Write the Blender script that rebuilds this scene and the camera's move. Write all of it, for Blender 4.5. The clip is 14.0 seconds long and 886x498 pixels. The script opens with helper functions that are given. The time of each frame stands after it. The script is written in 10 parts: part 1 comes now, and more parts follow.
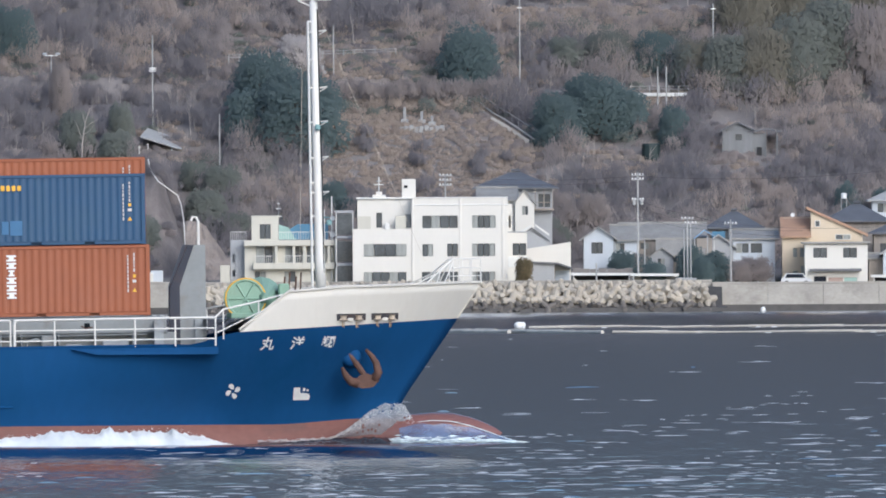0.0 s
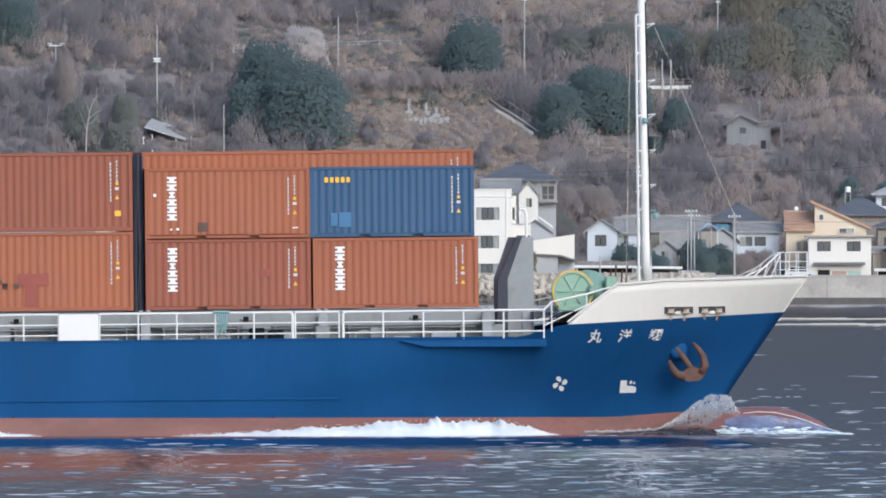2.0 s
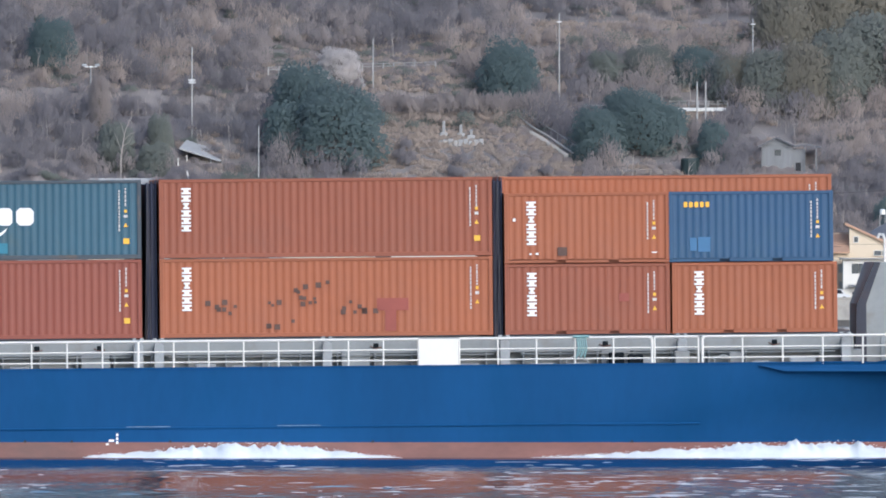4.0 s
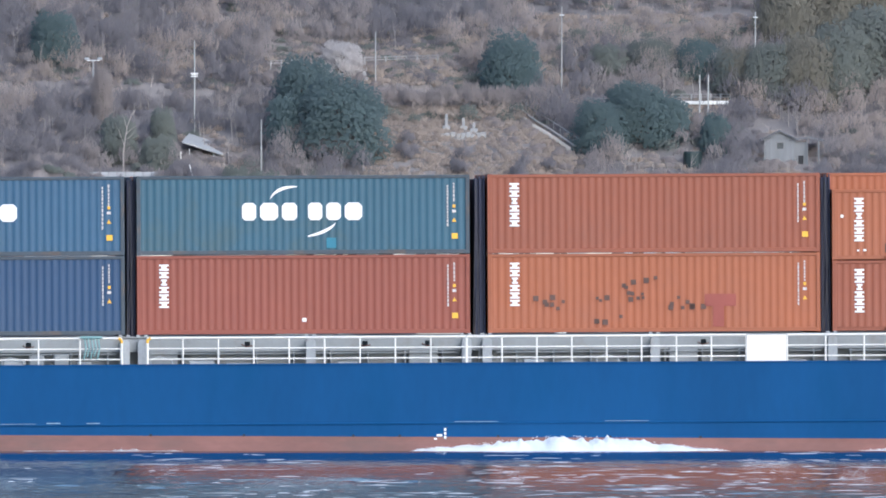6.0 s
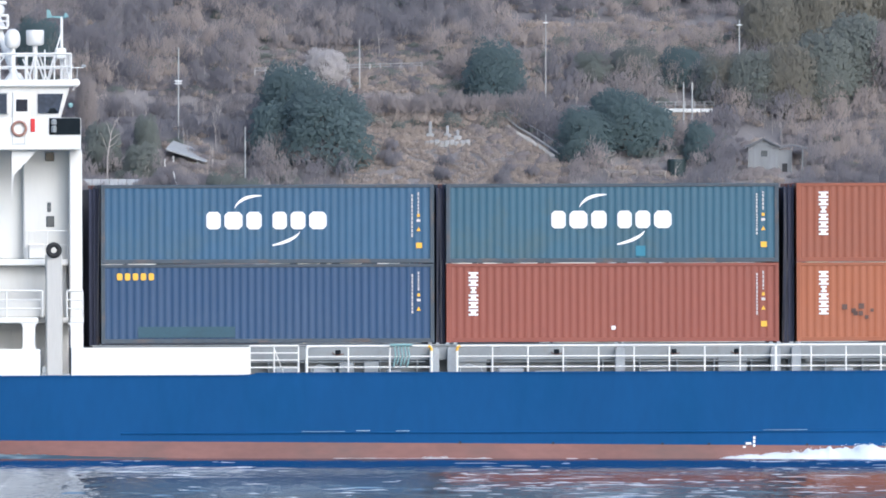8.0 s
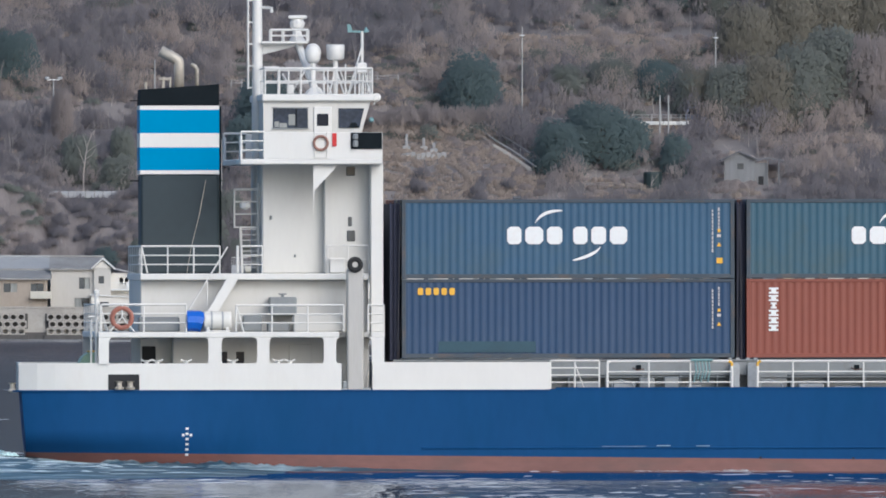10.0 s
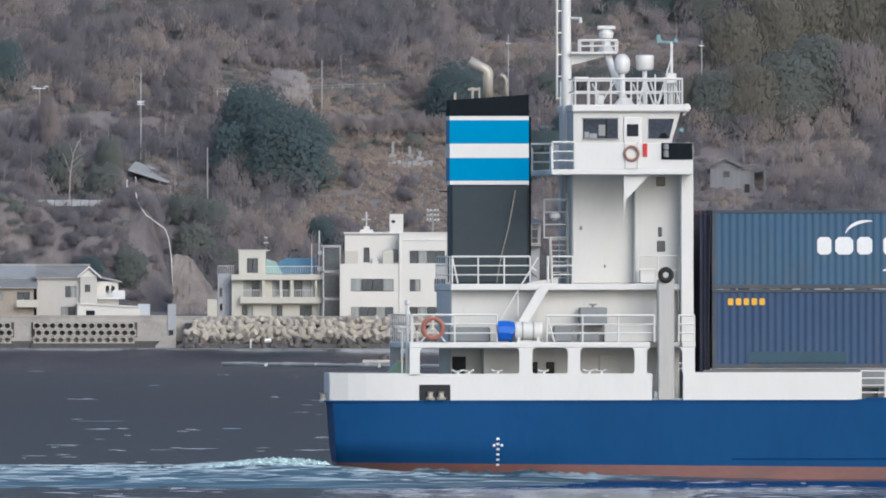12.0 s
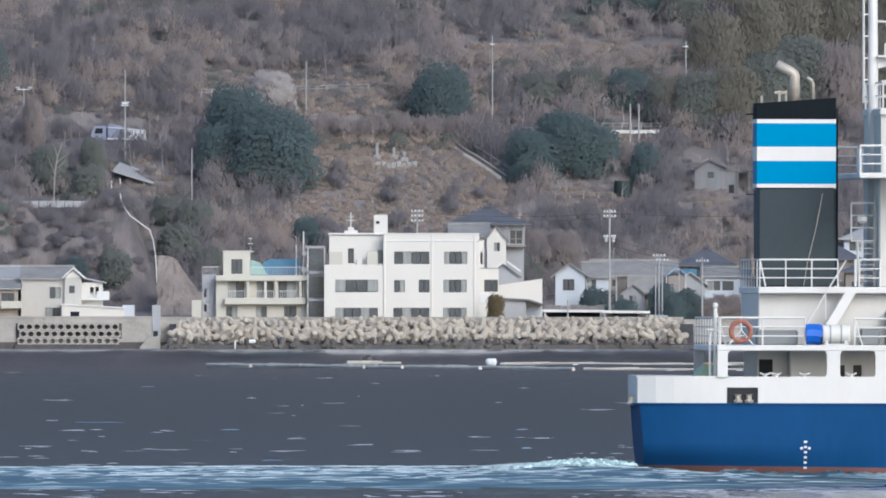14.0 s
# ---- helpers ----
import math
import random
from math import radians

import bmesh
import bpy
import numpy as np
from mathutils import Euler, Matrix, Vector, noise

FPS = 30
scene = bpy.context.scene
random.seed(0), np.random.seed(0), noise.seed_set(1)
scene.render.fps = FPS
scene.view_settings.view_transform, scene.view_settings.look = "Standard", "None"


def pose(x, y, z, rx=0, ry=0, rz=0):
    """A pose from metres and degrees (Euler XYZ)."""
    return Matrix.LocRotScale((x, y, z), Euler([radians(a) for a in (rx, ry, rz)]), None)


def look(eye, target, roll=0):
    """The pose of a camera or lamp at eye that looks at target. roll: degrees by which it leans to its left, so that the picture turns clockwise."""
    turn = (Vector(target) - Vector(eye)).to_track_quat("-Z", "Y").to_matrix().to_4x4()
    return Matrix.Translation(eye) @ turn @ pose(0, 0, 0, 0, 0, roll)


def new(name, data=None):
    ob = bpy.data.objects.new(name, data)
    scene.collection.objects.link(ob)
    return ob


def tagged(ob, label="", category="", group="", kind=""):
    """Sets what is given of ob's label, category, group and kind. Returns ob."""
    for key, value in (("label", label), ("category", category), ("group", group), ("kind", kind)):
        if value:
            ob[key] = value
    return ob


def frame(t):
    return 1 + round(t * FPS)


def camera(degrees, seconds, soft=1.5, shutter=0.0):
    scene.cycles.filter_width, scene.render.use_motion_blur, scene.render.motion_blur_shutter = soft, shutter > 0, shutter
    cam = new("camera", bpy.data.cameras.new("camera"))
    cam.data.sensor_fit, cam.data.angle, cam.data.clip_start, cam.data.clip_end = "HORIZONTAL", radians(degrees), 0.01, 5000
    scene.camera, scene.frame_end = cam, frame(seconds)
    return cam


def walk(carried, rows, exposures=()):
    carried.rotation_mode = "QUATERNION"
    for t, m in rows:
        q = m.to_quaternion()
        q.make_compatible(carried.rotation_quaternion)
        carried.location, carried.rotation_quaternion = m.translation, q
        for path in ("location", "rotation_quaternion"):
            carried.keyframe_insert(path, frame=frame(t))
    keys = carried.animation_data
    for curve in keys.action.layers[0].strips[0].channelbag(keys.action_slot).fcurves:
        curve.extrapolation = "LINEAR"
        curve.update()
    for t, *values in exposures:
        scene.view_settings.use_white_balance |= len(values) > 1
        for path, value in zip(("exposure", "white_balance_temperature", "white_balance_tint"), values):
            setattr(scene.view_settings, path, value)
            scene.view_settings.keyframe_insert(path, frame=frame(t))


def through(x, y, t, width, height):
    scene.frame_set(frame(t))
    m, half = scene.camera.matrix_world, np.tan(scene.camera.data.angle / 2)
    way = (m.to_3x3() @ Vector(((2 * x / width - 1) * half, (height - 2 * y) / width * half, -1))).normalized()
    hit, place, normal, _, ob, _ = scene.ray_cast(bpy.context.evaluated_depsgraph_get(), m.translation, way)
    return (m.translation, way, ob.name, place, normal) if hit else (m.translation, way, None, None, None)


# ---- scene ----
# ---- camera ----
cam = camera(1.8561, 14.0, soft=1.8)
EYE = (0.0, 0.0, 6.9)
# seconds, aim on the far shore 3100 m away (x, z), roll in degrees
AIM = [
    (0.0, -0.00, 7.028, -0.315), (0.5, 0.36, 7.155, -0.240), (1.0, -0.30, 7.025, -0.287), (1.5, -0.67, 6.461, -0.165),
    (2.0, -0.42, 6.102, -0.049), (2.5, -0.91, 6.382, -0.030), (3.0, -1.89, 6.898, -0.007), (3.5, -2.67, 8.281, 0.009),
    (4.0, -4.35, 8.566, 0.036), (4.2, -4.64, 8.597, 0.040), (6.3, -4.23, 7.765, -0.040), (6.5, -3.96, 7.943, -0.053),
    (7.0, -3.75, 8.086, 0.005), (7.5, -3.53, 7.951, 0.070), (8.0, -2.82, 8.661, 0.038), (8.2, -2.39, 8.569, 0.059),
    (10.3, 0.08, 10.858, 0.097), (10.5, 0.29, 11.269, 0.097), (11.0, 0.76, 10.804, 0.091), (11.5, 1.45, 11.026, 0.033),
    (12.0, 1.45, 11.013, 0.039), (12.5, 1.47, 10.911, 0.060), (13.0, 1.95, 11.189, 0.011), (13.5, 2.63, 11.214, 0.050),
    (14.0, 3.22, 11.104, 0.000),
]
EXPOSURES = [(t, e + 0.21, k, 10) for t, e, k in ((0.0, 0.0, 5680), (2.0, 0.03, 5660), (3.5, 0.10, 5600), (4.2, 0.14, 5560), (6.5, 0.29, 5460), (8.2, 0.29, 5480), (10.3, -0.29, 5740), (11.5, -0.29, 5760), (12.5, -0.22, 5740), (14.0, -0.08, 5680))]
walk(cam, [(t, look(EYE, (x, 3100, z), roll)) for t, x, z, roll in AIM], EXPOSURES)

# ---- light ----
SUN_UP, SUN_TURN = 29.0, 152.0     # degrees above the horizon, compass turn from +y towards +x
world = bpy.data.worlds.new("world")
scene.world = world
world.use_nodes = True
wn = world.node_tree.nodes
sky = wn.new("ShaderNodeTexSky")
sky.sky_type = "NISHITA"
sky.sun_disc = False
sky.sun_elevation = radians(SUN_UP)
sky.sun_rotation = radians(SUN_TURN)
sky.dust_density = 2.5
sky.air_density = 1.0
world.node_tree.links.new(sky.outputs[0], wn["Background"].inputs[0])
wn["Background"].inputs[1].default_value = 0.15
sun = new("sun", bpy.data.lights.new("sun", "SUN"))
sun.data.energy = 1.35
sun.data.angle = radians(40)
sun.data.color = (1.0, 0.985, 0.96)
sun_way = Vector((math.sin(radians(SUN_TURN)) * math.cos(radians(SUN_UP)), math.cos(radians(SUN_TURN)) * math.cos(radians(SUN_UP)), math.sin(radians(SUN_UP))))
sun.matrix_world = look(tuple(sun_way * 100), (0, 0, 0))


# ---- materials ----
def material(name, color, rough=0.6, metal=0.0, vary=0.15, scale=1.0, bump=0.0, stain=None, stain_amount=0.0, stain_scale=0.4, per="", stretch=(1, 1, 1), bump_scale=0.0, through=0.0):
    """A painted or natural surface: two scales of variation, stains, bump, and a shift per object or per island."""
    m = bpy.data.materials.new(name)
    m.use_nodes = True
    nt, n = m.node_tree, m.node_tree.nodes
    p = n["Principled BSDF"]
    p.inputs["Roughness"].default_value = rough
    p.inputs["Metallic"].default_value = metal
    tc = n.new("ShaderNodeTexCoord")
    mp = n.new("ShaderNodeMapping")
    mp.inputs["Scale"].default_value = stretch
    nt.links.new(tc.outputs["Object"], mp.inputs[0])
    big, fine = n.new("ShaderNodeTexNoise"), n.new("ShaderNodeTexNoise")
    big.inputs["Scale"].default_value, fine.inputs["Scale"].default_value = scale, scale * 9
    big.inputs["Detail"].default_value = fine.inputs["Detail"].default_value = 4
    add = n.new("ShaderNodeMath")
    add.operation = "MULTIPLY_ADD"
    add.inputs[1].default_value = 0.5
    nt.links.new(mp.outputs[0], big.inputs[0])
    nt.links.new(mp.outputs[0], fine.inputs[0])
    nt.links.new(fine.outputs[0], add.inputs[0])
    nt.links.new(big.outputs[0], add.inputs[2])
    ramp = n.new("ShaderNodeMapRange")
    ramp.inputs[1].default_value, ramp.inputs[2].default_value = 0.45, 1.05
    ramp.inputs[3].default_value, ramp.inputs[4].default_value = 1 - vary, 1 + vary
    nt.links.new(add.outputs[0], ramp.inputs[0])
    value = ramp.outputs[0]
    if per:
        src = n.new("ShaderNodeObjectInfo") if per == "object" else n.new("ShaderNodeNewGeometry")
        r2 = n.new("ShaderNodeMapRange")
        r2.inputs[3].default_value, r2.inputs[4].default_value = 1 - vary * 1.3, 1 + vary * 1.3
        nt.links.new(src.outputs["Random" if per == "object" else "Random Per Island"], r2.inputs[0])
        mul = n.new("ShaderNodeMath")
        mul.operation = "MULTIPLY"
        nt.links.new(value, mul.inputs[0])
        nt.links.new(r2.outputs[0], mul.inputs[1])
        value = mul.outputs[0]
    tint = n.new("ShaderNodeVectorMath")
    tint.operation = "SCALE"
    tint.inputs[0].default_value = color
    nt.links.new(value, tint.inputs["Scale"])
    out = tint.outputs[0]
    if stain:
        spot = n.new("ShaderNodeTexNoise")
        spot.inputs["Scale"].default_value = stain_scale
        spot.inputs["Detail"].default_value = 6
        spot.inputs["Roughness"].default_value = 0.65
        nt.links.new(mp.outputs[0], spot.inputs[0])
        edge = n.new("ShaderNodeMapRange")
        edge.inputs[1].default_value, edge.inputs[2].default_value = 0.52, 0.72
        edge.inputs[3].default_value, edge.inputs[4].default_value = 0.0, stain_amount
        nt.links.new(spot.outputs[0], edge.inputs[0])
        mix = n.new("ShaderNodeMix")
        mix.data_type = "RGBA"
        mix.inputs["B"].default_value = (*stain, 1)
        nt.links.new(edge.outputs[0], mix.inputs[0])
        nt.links.new(out, mix.inputs["A"])
        out = mix.outputs["Result"]
    nt.links.new(out, p.inputs["Base Color"])
    if bump:
        b = n.new("ShaderNodeBump")
        b.inputs["Strength"].default_value = bump
        b.inputs["Distance"].default_value = 0.05
        h = fine
        if bump_scale:
            h = n.new("ShaderNodeTexNoise")
            h.inputs["Scale"].default_value = bump_scale
            nt.links.new(mp.outputs[0], h.inputs[0])
        nt.links.new(h.outputs[0], b.inputs["Height"])
        nt.links.new(b.outputs[0], p.inputs["Normal"])
    if through:
        t = n.new("ShaderNodeBsdfTranslucent")
        mx = n.new("ShaderNodeMixShader")
        mx.inputs[0].default_value = through
        nt.links.new(out, t.inputs["Color"])
        nt.links.new(p.outputs[0], mx.inputs[1])
        nt.links.new(t.outputs[0], mx.inputs[2])
        nt.links.new(mx.outputs[0], n["Material Output"].inputs["Surface"])
    return m


RUST = (0.13, 0.055, 0.025)
HULL_BLUE = material("hull_blue", (0.011, 0.065, 0.180), 0.65, 0, 0.10, 0.35, 0.05, (0.006, 0.056, 0.150), 0.7, 0.3, stretch=(1.1, 1, 0.4))
BOOT_RED = material("boot_red", (0.185, 0.080, 0.066), 0.5, 0, 0.2, 0.8, 0.1, (0.105, 0.068, 0.060), 0.7, 0.6, stretch=(0.4, 1, 1))
WET_RED = material("wet_bulb_red", (0.20, 0.095, 0.085), 0.25, 0, 0.2, 0.8, 0.1, (0.13, 0.085, 0.08), 0.6, 0.7)
SHIP_WHITE = material("ship_white", (0.70, 0.685, 0.640), 0.42, 0, 0.03, 0.7, 0.02, (0.55, 0.47, 0.38), 0.16, 0.5, stretch=(1.6, 1.6, 0.4))
FORE_WHITE = material("forecastle_white", (0.59, 0.565, 0.505), 0.5, 0, 0.04, 0.6, 0.02, (0.42, 0.36, 0.28), 0.25, 0.6, stretch=(1.4, 1.4, 0.4))
HOUSE_WHITE = material("deckhouse_white", (0.61, 0.595, 0.55), 0.5, 0, 0.04, 0.6, 0.02, (0.42, 0.37, 0.30), 0.22, 0.8, stretch=(1.6, 1.6, 0.35))
DECK_GREY = material("deck_grey", (0.30, 0.32, 0.32), 0.6, 0, 0.12, 0.8, 0.05, RUST, 0.25, 1.2)
COAMING = material("coaming_grey", (0.235, 0.25, 0.25), 0.55, 0, 0.12, 0.6, 0.05, (0.16, 0.12, 0.09), 0.4, 1.1)
BOX_FRAME = material("container_worn_frame", (0.050, 0.066, 0.082), 0.6, 0, 0.2, 0.5, 0.05, (0.15, 0.095, 0.06), 0.8, 0.9)
# Guide steel and the shade between stacks in one dark navy.
SHADED_GUIDE = material("shaded_guide_navy", (0.022, 0.027, 0.056), 0.65, 0, 0.25, 1.0, 0.05, (0.07, 0.045, 0.035), 0.5, 0.6, stretch=(2, 2, 0.3))
FUNNEL_DARK = material("funnel_grey_black", (0.028, 0.042, 0.048), 0.7, 0, 0.12, 0.4, 0.02, (0.02, 0.03, 0.034), 0.5, 0.5)
BREAKWATER_DARK = material("breakwater_navy", (0.022, 0.026, 0.042), 0.6, 0, 0.2, 0.8, 0.03, RUST, 0.2, 1.0)
FADED_WHITE = material("faded_code_white", (0.56, 0.53, 0.50), 0.6, 0, 0.2, 4.0)
# Near-black in place of the shade inside openings and under carports.
DARK = material("shaded_gap", (0.012, 0.013, 0.015), 0.7, 0, 0.2, 1.0)
BLACK = material("funnel_black", (0.010, 0.014, 0.017), 0.75, 0, 0.2, 0.8, 0.02)
GUIDE = material("cell_guide_steel", (0.042, 0.042, 0.048), 0.7, 0, 0.3, 1.0, 0.05, RUST, 0.4, 0.8)
FUNNEL_BLUE = material("funnel_blue", (0.002, 0.24, 0.46), 0.5, 0, 0.05, 0.5)
STEEL = material("stack_steel", (0.52, 0.47, 0.39), 0.5, 0.25, 0.15, 2.0, 0.05, (0.10, 0.075, 0.05), 0.6, 1.2)
GREEN = material("winch_green", (0.24, 0.38, 0.28), 0.5, 0, 0.1, 1.5, 0.03, RUST, 0.3, 1.5)
TEAL = material("rope_teal", (0.20, 0.34, 0.34), 0.7, 0, 0.2, 3.0)
RUSTY = material("rusty_iron", (0.115, 0.060, 0.043), 0.75, 0.1, 0.3, 4.0, 0.3, (0.08, 0.035, 0.02), 0.6, 3.0)
WORN_ROLLER = material("worn_roller", (0.46, 0.39, 0.30), 0.7, 0, 0.2, 6.0, 0.1, (0.22, 0.11, 0.055), 0.7, 5.0)
YELLOW = material("mark_yellow", (0.75, 0.42, 0.03), 0.5, 0, 0.05, 2.0)
MARK_WHITE = material("mark_white", (0.78, 0.78, 0.76), 0.55, 0, 0.05, 3.0, 0, (0.5, 0.4, 0.33), 0.25, 3.0)
TRUNK_BEIGE = material("trunk_beige", (0.47, 0.455, 0.42), 0.6, 0, 0.08, 1.0, 0.05, (0.34, 0.31, 0.27), 0.5, 1.0, stretch=(2, 2, 0.3))
RAFT_WHITE = material("raft_dull_white", (0.72, 0.70, 0.64), 0.7, 0, 0.08, 2.0, 0.05, (0.50, 0.46, 0.40), 0.3, 2.0)
ORANGE = material("lifebuoy_orange", (0.34, 0.13, 0.09), 0.55, 0, 0.08, 2.0)
BUOY_BROWN = material("lifebuoy_faded", (0.30, 0.16, 0.12), 0.6, 0, 0.25, 6.0)
TARP_BLUE = material("tarp_blue", (0.01, 0.12, 0.55), 0.5, 0, 0.15, 2.0, 0.3)
RED = material("sign_red", (0.55, 0.02, 0.02), 0.5, 0, 0.05, 2.0)
PALE_GREY = material("pale_grey_paint", (0.33, 0.35, 0.36), 0.55, 0, 0.12, 1.0, 0.05, (0.20, 0.16, 0.12), 0.4, 1.5)
SCRAPE = material("scraped_paint", (0.22, 0.33, 0.44), 0.6, 0, 0.3, 3.0)
RUST_STREAK = material("rust_run", (0.40, 0.30, 0.20), 0.7, 0, 0.3, 3.0)
BRIDGE_GLASS = material("bridge_glass", (0.038, 0.052, 0.078), 0.12, 0, 0.5, 0.8)
RUBBER = material("tyre_rubber", (0.02, 0.02, 0.02), 0.8, 0, 0.2, 4.0)
GLASS = material("window_glass", (0.010, 0.016, 0.030), 0.12, 0, 0.1, 0.6)
# Grey base: the sea and sky mirrored in the panes is put into it.
HOUSE_GLASS = material("house_window_glass", (0.085, 0.098, 0.108), 0.08, 0, 0.35, 0.5)
# White paint for the bright sky caught on ripple crests.
FLECK = material("sea_glint_white", (0.74, 0.76, 0.77), 0.6, 0, 0.2, 1.0, per="island")
for pane in (GLASS, BRIDGE_GLASS):
    pane.node_tree.nodes["Principled BSDF"].inputs["Specular IOR Level"].default_value = 0.25
BOX_RED = material("container_red", (0.222, 0.059, 0.026), 0.5, 0, 0.07, 0.3, 0.03, (0.205, 0.064, 0.034), 0.6, 0.35, per="object")
BOX_ORANGE = material("container_orange", (0.288, 0.084, 0.031), 0.52, 0, 0.07, 0.3, 0.03, (0.268, 0.088, 0.042), 0.6, 0.35, per="object")
BOX_MAROON = material("container_maroon", (0.215, 0.054, 0.031), 0.5, 0, 0.06, 0.3, 0.03, (0.215, 0.051, 0.033), 0.5, 0.35)
BOX_SEA = material("container_sea_blue", (0.024, 0.080, 0.148), 0.5, 0, 0.10, 0.3, 0.03, (0.04, 0.085, 0.115), 0.7, 0.45)
BOX_TEAL = material("container_teal", (0.026, 0.086, 0.128), 0.5, 0, 0.10, 0.3, 0.03, (0.045, 0.085, 0.092), 0.8, 0.45)
BOX_NAVY = material("container_navy", (0.013, 0.048, 0.114), 0.5, 0, 0.08, 0.3, 0.03, (0.026, 0.060, 0.122), 0.6, 0.4)
BOX_BLUE = material("container_blue", (0.015, 0.064, 0.142), 0.5, 0, 0.07, 0.3, 0.03, (0.026, 0.078, 0.138), 0.5, 0.4)
PATCH_DARK = material("patch_grey_paint", (0.10, 0.055, 0.042), 0.7, 0, 0.25, 3.0)
PATCH_RED = material("patch_red_paint", (0.26, 0.06, 0.042), 0.6, 0, 0.1, 2.0)
PATCH_TEAL = material("patch_teal_paint", (0.03, 0.17, 0.24), 0.6, 0, 0.1, 2.0)
PATCH_PALE = material("patch_pale_blue_paint", (0.05, 0.15, 0.29), 0.6, 0, 0.1, 2.0)
FOAM = material("sea_foam", (0.80, 0.83, 0.83), 0.7, 0, 0.10, 1.2, 0.6, per="island")
FOAM_THIN = material("thin_foam", (0.68, 0.76, 0.78), 0.45, 0, 0.2, 1.5, 0.4, (0.28, 0.38, 0.43), 0.7, 0.9, per="island")
THROWN = material("thrown_water", (0.50, 0.53, 0.56), 0.3, 0, 0.2, 2.0, 0.5, through=0.3)
glassy = THROWN.node_tree.nodes.new("ShaderNodeBsdfTransparent")
sheer = THROWN.node_tree.nodes.new("ShaderNodeMixShader")
sheer.inputs[0].default_value = 0.45
THROWN.node_tree.links.new(THROWN.node_tree.nodes["Material Output"].inputs["Surface"].links[0].from_socket, sheer.inputs[1])
THROWN.node_tree.links.new(glassy.outputs[0], sheer.inputs[2])
THROWN.node_tree.links.new(sheer.outputs[0], THROWN.node_tree.nodes["Material Output"].inputs["Surface"])
FILM = material("water_film", (0.16, 0.24, 0.40), 0.15, 0, 0.4, 1.5, 0.5, (0.55, 0.62, 0.68), 0.8, 1.2)
clear = FILM.node_tree.nodes.new("ShaderNodeBsdfTransparent")
veil = FILM.node_tree.nodes.new("ShaderNodeMixShader")
veil.inputs[0].default_value = 0.4
FILM.node_tree.links.new(FILM.node_tree.nodes["Principled BSDF"].outputs[0], veil.inputs[1])
FILM.node_tree.links.new(clear.outputs[0], veil.inputs[2])
FILM.node_tree.links.new(veil.outputs[0], FILM.node_tree.nodes["Material Output"].inputs["Surface"])
CHURN = material("churned_foam", (0.72, 0.82, 0.81), 0.7, 0, 0.15, 1.2, 0.5, (0.30, 0.48, 0.52), 0.7, 0.8, per="island")
BOIL = material("boiling_wake", (0.52, 0.68, 0.66), 0.7, 0, 0.25, 1.2, 0.5, (0.30, 0.50, 0.52), 0.8, 0.8, per="island")
WAKE_WATER = material("stirred_water", (0.045, 0.105, 0.140), 0.45, 0, 0.4, 0.8, 0.6, (0.66, 0.79, 0.79), 1.0, 1.7, stretch=(0.14, 0.20, 1.0))
for paint in (HULL_BLUE, FUNNEL_BLUE, BLACK, WAKE_WATER):
    paint.node_tree.nodes["Principled BSDF"].inputs["Specular IOR Level"].default_value = 0.08

CONCRETE = material("sea_wall_concrete", (0.37, 0.348, 0.308), 0.85, 0, 0.2, 0.5, 0.3, (0.20, 0.185, 0.16), 0.8, 0.35, stretch=(0.6, 1, 0.9))
BLOCKS = material("armour_block_concrete", (0.43, 0.385, 0.315), 0.9, 0, 0.10, 0.8, 0.4, (0.24, 0.21, 0.165), 0.5, 0.7, per="object")
WET_BLOCKS = material("wet_armour_block", (0.125, 0.112, 0.098), 0.7, 0, 0.2, 0.8, 0.4, (0.07, 0.065, 0.06), 0.6, 0.8, per="object")
# Tide-wet stone; the same dark tone serves as shade inside the hollow blocks.
WET_SHADED_STONE = material("wet_shaded_stone", (0.07, 0.065, 0.06), 0.6, 0, 0.3, 1.0, 0.3)
GROUND = material("town_ground", (0.20, 0.185, 0.165), 0.9, 0, 0.15, 0.2, 0.3)
WALL_WHITE = material("wall_white", (0.67, 0.645, 0.585), 0.75, 0, 0.03, 0.4, 0.02, (0.6, 0.58, 0.54), 0.2, 0.25, stretch=(1, 1, 0.4))
WALL_DULL = material("wall_dull_white", (0.50, 0.48, 0.435), 0.8, 0, 0.06, 0.5, 0.03, (0.36, 0.33, 0.29), 0.4, 0.4, stretch=(1, 1, 0.4))
WALL_TAN = material("wall_tan_boards", (0.36, 0.31, 0.255), 0.85, 0, 0.12, 0.6, 0.1, (0.24, 0.20, 0.16), 0.5, 0.5, stretch=(1, 1, 0.4))
WALL_CREAM = material("wall_cream", (0.55, 0.53, 0.455), 0.8, 0, 0.05, 0.4, 0.02, (0.42, 0.39, 0.33), 0.3, 0.3, stretch=(1, 1, 0.4))
WALL_GREY = material("wall_grey", (0.36, 0.37, 0.38), 0.8, 0, 0.08, 0.5, 0.05, (0.22, 0.2, 0.18), 0.3, 0.4)
HUT_BOARDS = material("hut_boards", (0.20, 0.205, 0.21), 0.85, 0, 0.15, 0.8, 0.1, stretch=(3, 1, 0.4))
WALL_PALE = material("wall_pale_blue", (0.52, 0.56, 0.60), 0.75, 0, 0.05, 0.5, 0.03, (0.40, 0.41, 0.42), 0.3, 0.4)
WALL_YELLOW = material("wall_yellow", (0.62, 0.52, 0.385), 0.8, 0, 0.05, 0.5, 0.03)
WALL_WOOD = material("weathered_boards", (0.29, 0.26, 0.23), 0.85, 0, 0.2, 0.8, 0.2, stretch=(3, 1, 0.3))
